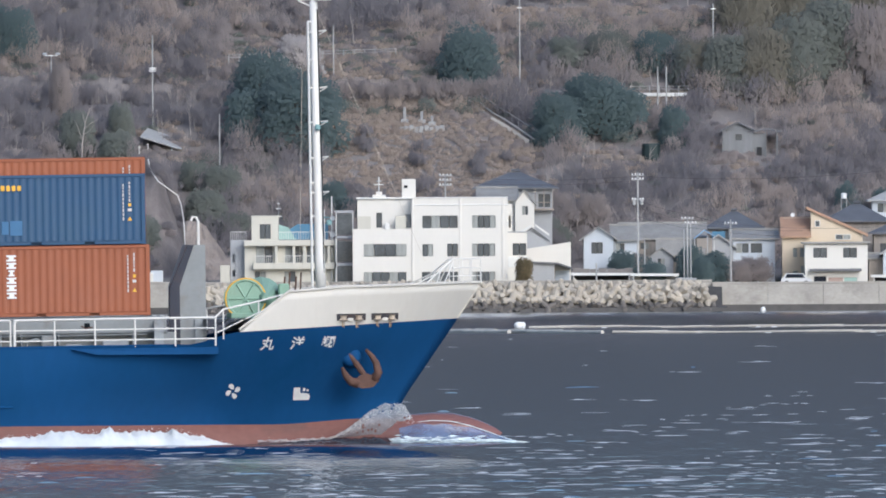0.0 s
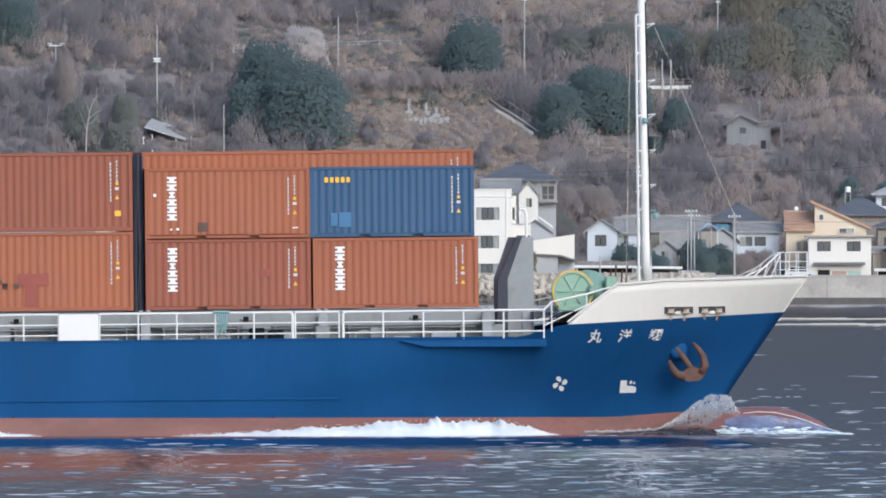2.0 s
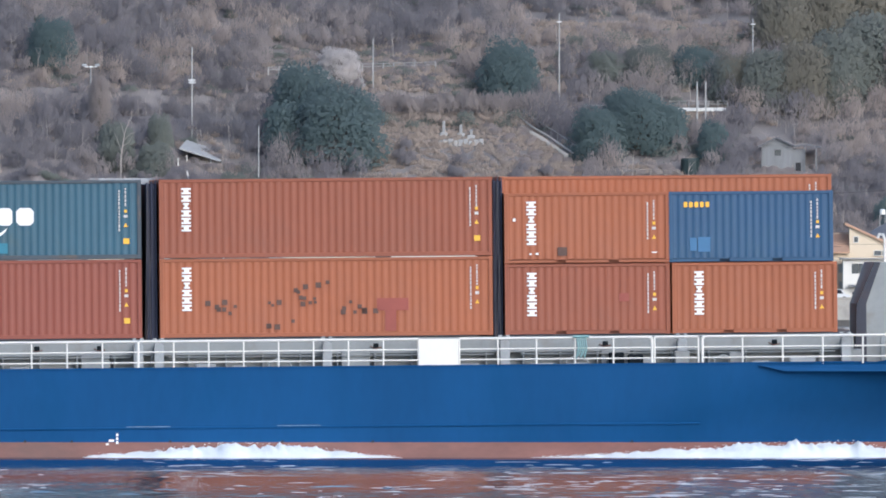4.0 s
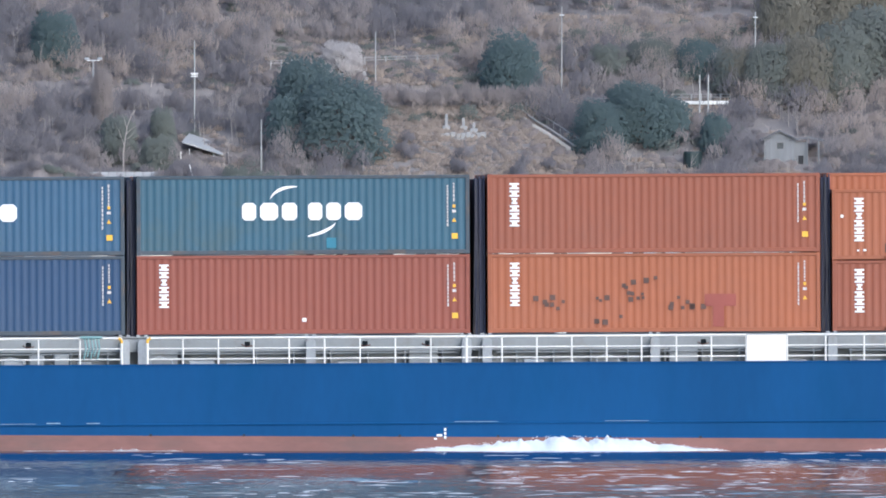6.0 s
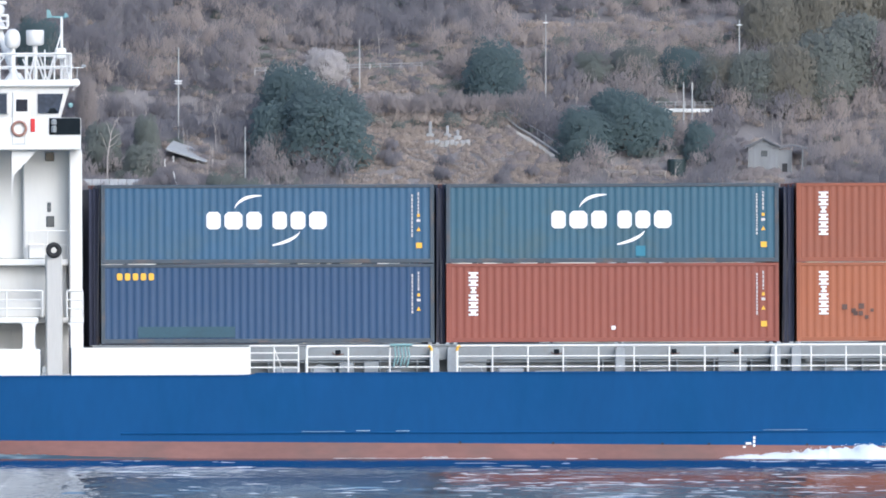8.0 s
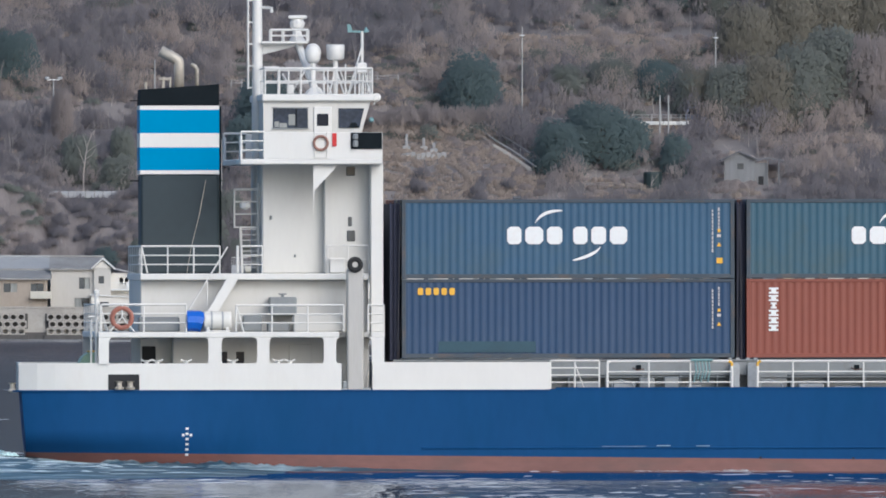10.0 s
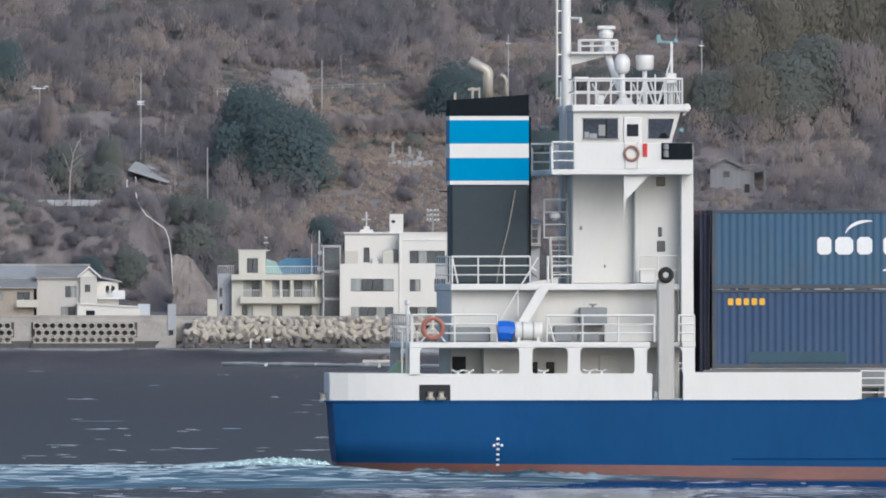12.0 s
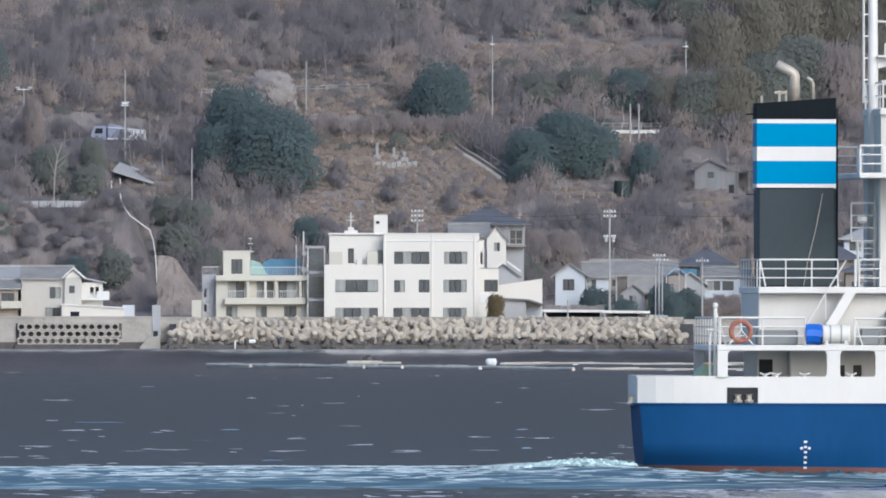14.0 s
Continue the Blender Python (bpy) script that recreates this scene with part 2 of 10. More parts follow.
ROOF_DARK = material("roof_slate_tiles", (0.118, 0.122, 0.132), 0.5, 0, 0.2, 0.6, 0.3)
ROOF_GREY = material("roof_grey_tiles", (0.295, 0.285, 0.262), 0.6, 0, 0.2, 0.6, 0.3)
ROOF_ORANGE = material("roof_orange_tiles", (0.42, 0.26, 0.17), 0.7, 0, 0.12, 0.8, 0.3)
ROOF_TIN = material("roof_tin", (0.36, 0.365, 0.36), 0.6, 0.0, 0.12, 0.5, 0.1, RUST, 0.3, 0.5)
ROOF_BLUE = material("blue_sheeting", (0.075, 0.20, 0.31), 0.5, 0, 0.15, 0.6)
YARD_BOARDS = material("yard_boards", (0.215, 0.20, 0.19), 0.85, 0, 0.12, 0.8, 0.05, (0.17, 0.15, 0.145), 0.4, 0.5)
SHEET_PALE = material("pale_blue_sheeting", (0.24, 0.36, 0.50), 0.6, 0, 0.15, 0.8)
TRIM = material("trim_pale", (0.66, 0.66, 0.63), 0.6, 0, 0.05, 1.0)
POLE = material("pole_concrete", (0.38, 0.38, 0.37), 0.8, 0, 0.1, 1.0)
PIPE = material("pipe_white", (0.72, 0.72, 0.70), 0.6, 0, 0.08, 1.0)
CURTAIN = material("window_curtain", (0.30, 0.31, 0.29), 0.8, 0, 0.25, 0.9, stretch=(3, 1, 0.2))
LOG = material("boom_logs", (0.52, 0.49, 0.43), 0.85, 0, 0.2, 0.8, 0.2)
FLOAT = material("float_white", (0.75, 0.75, 0.73), 0.6, 0, 0.05, 1.0)
STONE = material("grave_stone", (0.30, 0.30, 0.295), 0.75, 0, 0.1, 1.0, 0.1)
BUSH = material("garden_shrub_leaves", (0.17, 0.135, 0.075), 0.9, 0, 0.2, 0.6, per="island", through=0.4)
STEPS = material("stair_concrete", (0.42, 0.40, 0.375), 0.85, 0, 0.12, 0.8, 0.2)
BARK = material("bark", (0.17, 0.15, 0.13), 0.9, 0, 0.2, 1.0, 0.4)
PALE_BARK = material("pale_dead_wood", (0.36, 0.325, 0.30), 0.85, 0, 0.15, 1.0, 0.2)
# Hillside leaf and twig colours are lightened; distance haze is put into them.
EVERGREEN = material("evergreen_leaves", (0.152, 0.204, 0.206), 0.95, 0, 0.03, 0.3, per="island", through=0.55)
BAMBOO = material("bamboo_leaves", (0.235, 0.220, 0.178), 0.9, 0, 0.06, 0.12, 0, (0.180, 0.186, 0.162), 0.8, 0.08, per="island", through=0.45)
OLIVE = material("scrub_leaves", (0.200, 0.216, 0.192), 0.9, 0, 0.04, 0.2, per="island", through=0.45)
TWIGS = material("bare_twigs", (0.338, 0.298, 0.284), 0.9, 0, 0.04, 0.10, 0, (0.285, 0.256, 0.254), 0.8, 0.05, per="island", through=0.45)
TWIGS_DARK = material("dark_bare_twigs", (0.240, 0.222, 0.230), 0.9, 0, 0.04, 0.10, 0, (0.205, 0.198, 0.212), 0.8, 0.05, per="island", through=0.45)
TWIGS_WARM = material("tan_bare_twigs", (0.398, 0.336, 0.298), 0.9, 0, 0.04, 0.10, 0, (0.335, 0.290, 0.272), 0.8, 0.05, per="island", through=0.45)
DRY_GRASS = material("dry_grass", (0.43, 0.358, 0.302), 0.9, 0, 0.06, 0.15, 0, (0.375, 0.325, 0.295), 0.7, 0.10, per="island", through=0.45)
BLOSSOM = material("pale_blossom_twigs", (0.58, 0.54, 0.52), 0.9, 0, 0.10, 0.5, per="island", through=0.45)
TRUCK_BLUE = material("truck_blue", (0.22, 0.245, 0.34), 0.4, 0, 0.05, 1.0)
TRUCK_WHITE = material("truck_white", (0.60, 0.61, 0.62), 0.5, 0, 0.04, 1.0)


def hill_material():
    m = material("hill_soil", (0.195, 0.178, 0.172), 0.95, 0, 0.18, 0.3, 0.5, (0.25, 0.208, 0.175), 0.9, 0.035)
    return m


HILL = hill_material()
# Out-of-view upper slope, made dark so the sea mirrors a dark hill.
UNSEEN_WOODS = material("unseen_upper_woods", (0.105, 0.105, 0.098), 0.95, 0, 0.35, 0.05, 1.0, (0.15, 0.13, 0.115), 0.8, 0.02)
ROCK = material("cliff_rock", (0.172, 0.152, 0.145), 0.9, 0, 0.3, 0.35, 1.0, (0.11, 0.095, 0.094), 0.9, 0.25, stretch=(1.5, 1, 0.4))


def water_material(name, body, skin, rough, strength, lean=0.0):
    """Open water: a dark body under a reflecting skin, with ripples longer across than deep; lean: mean slope of the wind-driven ripples."""
    m = bpy.data.materials.new(name)
    m.use_nodes = True
    nt, n = m.node_tree, m.node_tree.nodes
    n.remove(n["Principled BSDF"])
    deep, gloss, mix, fres = n.new("ShaderNodeBsdfDiffuse"), n.new("ShaderNodeBsdfGlossy"), n.new("ShaderNodeMixShader"), n.new("ShaderNodeFresnel")
    deep.inputs["Color"].default_value = (*body, 1)
    gloss.inputs["Color"].default_value = (*skin, 1)
    gloss.inputs["Roughness"].default_value = rough
    fres.inputs["IOR"].default_value = 1.333
    tc, mp = n.new("ShaderNodeTexCoord"), n.new("ShaderNodeMapping")
    mp.inputs["Scale"].default_value = (0.5, 0.05, 1)
    nt.links.new(tc.outputs["Object"], mp.inputs[0])
    a, b = n.new("ShaderNodeTexNoise"), n.new("ShaderNodeTexNoise")
    a.inputs["Scale"].default_value, b.inputs["Scale"].default_value = 1.0, 4.0
    a.inputs["Detail"].default_value = b.inputs["Detail"].default_value = 3
    nt.links.new(mp.outputs[0], a.inputs[0])
    nt.links.new(mp.outputs[0], b.inputs[0])
    add = n.new("ShaderNodeMath")
    add.operation = "MULTIPLY_ADD"
    add.inputs[1].default_value = 0.3
    nt.links.new(b.outputs[0], add.inputs[0])
    nt.links.new(a.outputs[0], add.inputs[2])
    bump = n.new("ShaderNodeBump")
    bump.inputs["Strength"].default_value = strength
    bump.inputs["Distance"].default_value = 0.3
    nt.links.new(add.outputs[0], bump.inputs["Height"])
    tip, unit = n.new("ShaderNodeVectorMath"), n.new("ShaderNodeVectorMath")
    tip.inputs[1].default_value = (0, -lean, 0)
    unit.operation = "NORMALIZE"
    nt.links.new(bump.outputs[0], tip.inputs[0])
    nt.links.new(tip.outputs[0], unit.inputs[0])
    for node in (deep, gloss, fres):
        nt.links.new(unit.outputs[0], node.inputs["Normal"])
    nt.links.new(fres.outputs[0], mix.inputs[0])
    nt.links.new(deep.outputs[0], mix.inputs[1])
    nt.links.new(gloss.outputs[0], mix.inputs[2])
    nt.links.new(mix.outputs[0], n["Material Output"].inputs["Surface"])
    return m


WATER = water_material("sea_water", (0.014, 0.024, 0.038), (0.70, 0.75, 0.85), 0.05, 0.5, 0.026)


# ---- mesh tools ----
class Geo:
    """Points and faces of one mesh."""

    def __init__(self):
        self.v, self.f = [], []

    def add(self, verts, faces):
        k = len(self.v)
        self.v += [tuple(p) for p in verts]
        self.f += [tuple(i + k for i in f) for f in faces]
        return self

    def box(self, x0, x1, y0, y1, z0, z1, b=0.0):
        """A box; b: width of the chamfer along all its edges."""
        if b <= 0:
            v = [(x, y, z) for x in (x0, x1) for y in (y0, y1) for z in (z0, z1)]
            return self.add(v, [(0, 1, 3, 2), (4, 6, 7, 5), (0, 4, 5, 1), (2, 3, 7, 6), (0, 2, 6, 4), (1, 5, 7, 3)])
        b = min(b, (x1 - x0) / 3, (y1 - y0) / 3, (z1 - z0) / 3)
        lo, hi = (x0, y0, z0), (x1, y1, z1)
        v, at = [], {}
        for c in range(8):
            s = [(c >> i) & 1 for i in range(3)]
            for ax in range(3):
                p = [(hi[i] - b if s[i] else lo[i] + b) for i in range(3)]
                p[ax] = hi[ax] if s[ax] else lo[ax]
                at[c, ax] = len(v)
                v.append(p)
        f = []
        for ax in range(3):
            o1, o2 = (ax + 1) % 3, (ax + 2) % 3
            for side in (0, 1):
                base = side << ax
                q = [base, base | 1 << o1, base | 1 << o1 | 1 << o2, base | 1 << o2]
                q = [at[c, ax] for c in q]
                f.append(q if side else q[::-1])
            for s1 in (0, 1):
                for s2 in (0, 1):
                    c0 = s1 << o1 | s2 << o2
                    c1 = c0 | 1 << ax
                    q = [at[c0, o1], at[c1, o1], at[c1, o2], at[c0, o2]]
                    f.append(q if s1 == s2 else q[::-1])
        for c in range(8):
            q = [at[c, 0], at[c, 1], at[c, 2]]
            f.append(q if bin(c).count("1") % 2 else q[::-1])
        return self.add(v, f)

    def prism(self, outline, y0, y1):
        """An outline of (x, z) drawn out from y0 to y1."""
        n = len(outline)
        v = [(x, y0, z) for x, z in outline] + [(x, y1, z) for x, z in outline]
        f = [tuple(range(n)), tuple(range(2 * n - 1, n - 1, -1))]
        f += [(i, n + i, n + (i + 1) % n, (i + 1) % n) for i in range(n)]
        return self.add(v, f)

    def prism_x(self, outline, x0, x1):
        """An outline of (y, z) drawn out from x0 to x1."""
        n = len(outline)
        v = [(x0, y, z) for y, z in outline] + [(x1, y, z) for y, z in outline]
        f = [tuple(range(n - 1, -1, -1)), tuple(range(n, 2 * n))]
        f += [(i, (i + 1) % n, n + (i + 1) % n, n + i) for i in range(n)]
        return self.add(v, f)

    def tube(self, points, r, n=6, r1=None):
        """A round bar along points; r1: its radius at the far end."""
        pts = [Vector(p) for p in points]
        rings = []
        for i, p in enumerate(pts):
            way = (pts[min(i + 1, len(pts) - 1)] - pts[max(i - 1, 0)]).normalized()
            a = way.orthogonal().normalized()
            c = way.cross(a)
            rr = r if r1 is None else r + (r1 - r) * i / (len(pts) - 1)
            rings.append([p + rr * (math.cos(2 * math.pi * k / n) * a + math.sin(2 * math.pi * k / n) * c) for k in range(n)])
            if i and (rings[-2][0] - rings[-1][0]).length > 0:
                prev = pts[i] - pts[i - 1]
                best = min(range(n), key=lambda s: sum(((rings[-1][(k + s) % n] - pts[i]) - (rings[-2][k] - pts[i - 1])).length for k in range(n)))
                rings[-1] = [rings[-1][(k + best) % n] for k in range(n)]
        v = [q for ring in rings for q in ring]
        m = len(rings)
        f = [(i * n + k, i * n + (k + 1) % n, (i + 1) * n + (k + 1) % n, (i + 1) * n + k) for i in range(m - 1) for k in range(n)]
        f += [tuple(range(n - 1, -1, -1)), tuple(range((m - 1) * n, m * n))]
        return self.add(v, f)

    def lathe(self, profile, cx, cy, n=16):
        """A profile of (radius, z) turned about the upright line at cx, cy."""
        v = [(cx + r * math.cos(2 * math.pi * k / n), cy + r * math.sin(2 * math.pi * k / n), z) for r, z in profile for k in range(n)]
        m = len(profile)
        f = [(i * n + k, i * n + (k + 1) % n, (i + 1) * n + (k + 1) % n, (i + 1) * n + k) for i in range(m - 1) for k in range(n)]
        f += [tuple(range(n - 1, -1, -1)), tuple(range((m - 1) * n, m * n))]
        return self.add(v, f)

    def lathe_y(self, profile, cx, cz, n=20):
        """A profile of (radius, y) turned about the level line along y at cx, cz."""
        v = [(cx + r * math.cos(2 * math.pi * k / n), y, cz + r * math.sin(2 * math.pi * k / n)) for r, y in profile for k in range(n)]
        m = len(profile)
        f = [(i * n + k, (i + 1) * n + k, (i + 1) * n + (k + 1) % n, i * n + (k + 1) % n) for i in range(m - 1) for k in range(n)]
        f += [tuple(range(n)), tuple(range(m * n - 1, (m - 1) * n - 1, -1))]
        return self.add(v, f)

    def ring(self, cx, y, cz, r, thick, n=20, k=8):
        """A ring that stands in the x, z plane."""
        v, f = [], []
        for i in range(n):
            a = 2 * math.pi * i / n
            for j in range(k):
                b = 2 * math.pi * j / k
                rr = r + thick * math.cos(b)
                v.append((cx + rr * math.cos(a), y + thick * math.sin(b), cz + rr * math.sin(a)))
        for i in range(n):
            for j in range(k):
                f.append((i * k + j, i * k + (j + 1) % k, ((i + 1) % n) * k + (j + 1) % k, ((i + 1) % n) * k + j))
        return self.add(v, f)

    def mesh(self, name, smooth=False, weld=True):
        me = bpy.data.meshes.new(name)
        me.from_pydata(self.v, [], self.f)
        me.update()
        bm = bmesh.new()
        bm.from_mesh(me)
        if weld and len(self.v) < 6000:
            bmesh.ops.remove_doubles(bm, verts=bm.verts, dist=0.0005)
        bmesh.ops.recalc_face_normals(bm, faces=bm.faces)
        bm.to_mesh(me)
        bm.free()
        if smooth:
            me.polygons.foreach_set("use_smooth", [True] * len(me.polygons))
        return me


def part(name, geo, mat, parent=None, label="", smooth=False, kind=""):
    """One mesh object out of geo, under a thing or a part."""
    me = geo.mesh(name, smooth)
    me.materials.append(mat)
    ob = new(name, me)
    if parent:
        ob.parent = parent
    if label:
        ob["label"] = label
    if kind:
        ob["kind"] = kind
    return ob


def thing(name, label, category, group="", kind="", at=None):
    ob = new(name)
    ob.empty_display_size = 0.5
    if at is not None:
        ob.matrix_world = at
    return tagged(ob, label, category, group, kind)


def soup(name, points, mat, facing=None):
    """A mesh of loose quads out of an array of corners, for leaves, twigs and grass; facing: the soft outward way of each quad's crown."""
    n = len(points) // 4
    me = bpy.data.meshes.new(name)
    me.vertices.add(4 * n)
    me.vertices.foreach_set("co", points.astype(np.float32).ravel())
    me.loops.add(4 * n)
    me.loops.foreach_set("vertex_index", np.arange(4 * n, dtype=np.int32))
    me.polygons.add(n)
    me.polygons.foreach_set("loop_start", np.arange(0, 4 * n, 4, dtype=np.int32))
    me.update(calc_edges=True)
    if facing is not None:
        me.attributes.new("custom_normal", "FLOAT_VECTOR", "POINT").data.foreach_set("vector", np.repeat(facing, 4, axis=0).astype(np.float32).ravel())
    me.materials.append(mat)
    return me


# ---- sea, ground and hill ----
SEA_Z = -0.18
SEA = new("water", bpy.data.meshes.new("water"))
SEA.data.from_pydata([(-4900, -4900, SEA_Z), (4900, -4900, SEA_Z), (4900, 4900, SEA_Z), (-4900, 4900, SEA_Z)], [], [(0, 1, 2, 3)])
SEA.data.materials.append(WATER)
tagged(SEA, "dark grey-blue rippled sea reaching the shore", "sea", kind="structure")


def lump(x, y, s):
    return noise.noise(Vector((x * s, y * s, 3.3)))


def ramp(a, b, t):
    t = min(1.0, max(0.0, (t - a) / (b - a)))
    return t * t * (3 - 2 * t)


def cliff_top(x):
    """How high the rock face by the shore rises above the town ground, along x."""
    return 13.2 * ramp(-27.5, -34.0, x) * (0.9 + 0.1 * math.sin(x * 0.35))


def road_level(x):
    """The height of the road across the slope."""
    return 24.45 - 1.25 * min(1.0, max(0.0, (12 - x) / 47)) - 1.7 * max(0.0, (-35 - x) / 105)


def ground(x, y):
    """The height of the land."""
    town = 2.6 + 0.4 * ramp(3103, 3112, y) + 1.5 * ramp(3125, 3160, y)
    # past y 3290 unseen; kept rising so the sea mirrors hill, not sky
    hill = 5 + 0.5 * (y - 3160) - 0.2 * max(0, y - 3290) - 0.25 * max(0, y - 3900)
    hill += 0.8 * noise.noise(Vector((x * 0.05, y * 0.05, 1.0))) + 0.35 * noise.noise(Vector((x * 0.17, y * 0.17, 4.0)))
    rough = 1.3 * noise.noise(Vector((x * 0.33, y * 0.33, 6.0))) + 0.7 * noise.noise(Vector((x * 0.8, y * 0.8, 7.0)))
    rock = 3.5 + (1 + 0.09 * rough) * cliff_top(x) * ramp(3146, 3158, y + 2.5 * noise.noise(Vector((x * 0.12, 0, 9.0))) + 1.2 * rough)
    if 3198.2 < y < 3203.6:
        hill += (road_level(x) - 0.15 - hill) * ramp(8, 3, x)
    h = max(town, hill) if y > 3150 else town
    return max(h, rock) if y > 3140 else h


def build_land():
    xs = sorted(set([-4800, -3000, -1500, -800, -400, -220, -140, -100] + [x * 0.75 for x in range(-88, -36)] + [x * 1.5 for x in range(-50, 51)] + [100, 140, 220, 400, 800, 1500, 3000, 4800]))
    ys = [3102.5, 3106, 3112, 3120, 3130, 3140] + [3144 + 0.6 * k for k in range(0, 30)] + [3162 + 1.5 * k for k in range(0, 52)] + [3245, 3255, 3270, 3290, 3320, 3360, 3420, 3520, 3700, 4200, 4850]
    v = [(x, y, ground(x, y)) for y in ys for x in xs]
    n = len(xs)
    f = [(j * n + i, j * n + i + 1, (j + 1) * n + i + 1, (j + 1) * n + i) for j in range(len(ys) - 1) for i in range(n - 1)]
    me = bpy.data.meshes.new("ground")
    me.from_pydata(v, [], f)
    for m in (HILL, GROUND, ROCK, UNSEEN_WOODS):
        me.materials.append(m)
    for p in me.polygons:
        c = p.center
        p.material_index = 1 if c.y < 3144 else 2 if (c.x < -28 and c.y < 3160) else 3 if c.y > 3262 else 0
        p.use_smooth = True
    return tagged(new("ground", me), "brown wooded hillside rising behind a narrow strip of shore", "hillside", kind="structure")


LAND = build_land()
# ---- the ship: x forward from the transom, y to port, z up from the load line ----
SHIP_TURN, SHIP_SPEED = 3.4, 5.9464
SWAY = [  # seconds, trim in degrees (bow up below zero), heave, surge
    (0.0, -0.587, 0.11, 0.038), (0.5, -0.564, 0.117, 0.037), (1.0, -0.535, 0.142, 0.026), (1.5, -0.525, 0.152, 0.03), (2.0, -0.523, 0.114, 0.026), (2.5, -0.536, 0.062, 0.025), (3.0, -0.549, 0.022, 0.018), (3.5, -0.548, 0.006, 0.018),
    (4.0, -0.56, -0.03, 0.024), (4.5, -0.53, -0.01, 0.02), (5.0, -0.46, 0.03, 0.015), (5.5, -0.38, 0.07, 0.012), (6.0, -0.30, 0.10, 0.01), (6.5, -0.262, 0.112, 0.012), (7.0, -0.288, 0.096, 0.024), (7.5, -0.27, 0.103, 0.024), (8.0, -0.225, 0.13, 0.026),
    (8.5, -0.19, 0.13, 0.022), (9.0, -0.17, 0.12, 0.016), (9.5, -0.16, 0.10, 0.01), (10.0, -0.158, 0.08, 0.005), (10.5, -0.162, 0.06, 0.003), (11.0, -0.178, 0.042, 0.004), (11.5, -0.148, 0.046, -0.003), (12.0, -0.11, 0.026, -0.022), (12.5, -0.02, 0.02, -0.05),
    (13.0, 0.07, -0.012, -0.078), (13.5, 0.098, -0.022, -0.084), (14.0, 0.10, -0.034, -0.094),
]
MOVING = []          # (object, place on the ship)


def ship_pose(t):
    c, s = math.cos(radians(SHIP_TURN)), math.sin(radians(SHIP_TURN))
    k = min(len(SWAY) - 2, max(i for i, row in enumerate(SWAY) if row[0] <= max(t, 0.0)))
    q = (t - SWAY[k][0]) / (SWAY[k + 1][0] - SWAY[k][0])
    trim, heave, surge = (SWAY[k][j] + (SWAY[k + 1][j] - SWAY[k][j]) * q for j in (1, 2, 3))
    way = SHIP_SPEED * t + surge
    return pose(-75.511 + c * way, 1000.319 + s * way, -0.365 + heave, 0, trim, SHIP_TURN)


def aboard(ob, m=None):
    """Lets a thing travel with the ship, at the place m on it."""
    MOVING.append((ob, m if m is not None else Matrix()))
    return ob


def stem_x(z):
    return 74.0 + max(0.0, z - 0.75) * 0.70


def half_breadth(x, z):
    """Half the hull's breadth."""
    zz = min(max(z, 0), 3.5)
    a = 52 + 2.4 * zz
    b = stem_x(z)
    w = 6.3
    if x > a:
        s = min(1.0, (x - a) / (b - a))
        w = 6.3 * max(0.0, 1 - s ** (1.75 + 0.36 * zz))
    if x < 14:
        k = 1 - x / 14
        w *= 1 - 0.14 * k ** 12 - 0.03 * k * k - 0.25 * k * k * max(0, 1.3 - z) / 1.3
    return w


def boot_line(x):
    return 0.40 - 0.0096 * (x - 38) + 0.2 * ramp(70, 74.5, x)


def deck_line(x):
    return 3.03 + 0.08 * ramp(19.4, 20.0, x) * (1 - ramp(65.0, 67.0, x)) + 0.48 * ramp(65.8, 67.9, x) + 0.36 * max(0, x - 67.84) / 8.3


def rail_line(x):
    """The top of the forecastle's bulwark."""
    return 4.97 + 0.13 * ramp(69.7, 72, x) + 0.08 * ramp(72, 77, x)


def quarter(x):
    """How far the port quarter is cut back."""
    return 0.42 * max(0.0, 1 - x / 5)


def skin(lower, upper, x0, x1, levels, open_transom=True, lip=0.0):
    """Both sides of the hull between two lines."""
    g = Geo()
    nose = 66.0
    straight = [x0 + (min(nose, x1) - x0) * i / max(1, int((min(nose, x1) - x0) / 1.0)) for i in range(max(1, int((min(nose, x1) - x0) / 1.0)) + 1)] if x0 < nose else []
    bow = [i / 22 for i in range(1 if straight else 0, 23)] if x1 > nose else []
    for side in (-1, 1):
        cols = []
        for x in straight:
            cols.append([(x + (0.085 * (4 - lower(x) - (upper(x) - lower(x)) * k / levels) if x < 0.33 else 0), side, lower(x) + (upper(x) - lower(x)) * k / levels) for k in range(levels + 1)])
        start = max(nose, x0)
        for q in bow:
            col = []
            for k in range(levels + 1):
                xn = start + q * (76.0 - start)
                z = lower(xn) + (upper(xn) - lower(xn)) * k / levels
                col.append((start + q * (stem_x(z) - start), side, z))
            cols.append(col)
        v = [(x + (quarter(x) if s > 0 else 0), s * (half_breadth(x, z) + lip), z) for col in cols for x, s, z in col]
        n = levels + 1
        f = [(i * n + k, (i + 1) * n + k, (i + 1) * n + k + 1, i * n + k + 1) for i in range(len(cols) - 1) for k in range(levels)]
        g.add(v, f)
    if open_transom and x0 < 1:
        n = levels + 1
        half = len(g.v) // 2
        edge = [(x - 0.006, y, z) for x, y, z in g.v[:n] + g.v[half:half + n]]
        g.add(edge, [(k, k + 1, n + k + 1, n + k) for k in range(levels)])
    return g


def on_hull(points, lift=0.02):
    """Points (x, z) laid on the starboard side of the hull."""
    return [(x, -half_breadth(x, z) - lift, z) for x, z in points]


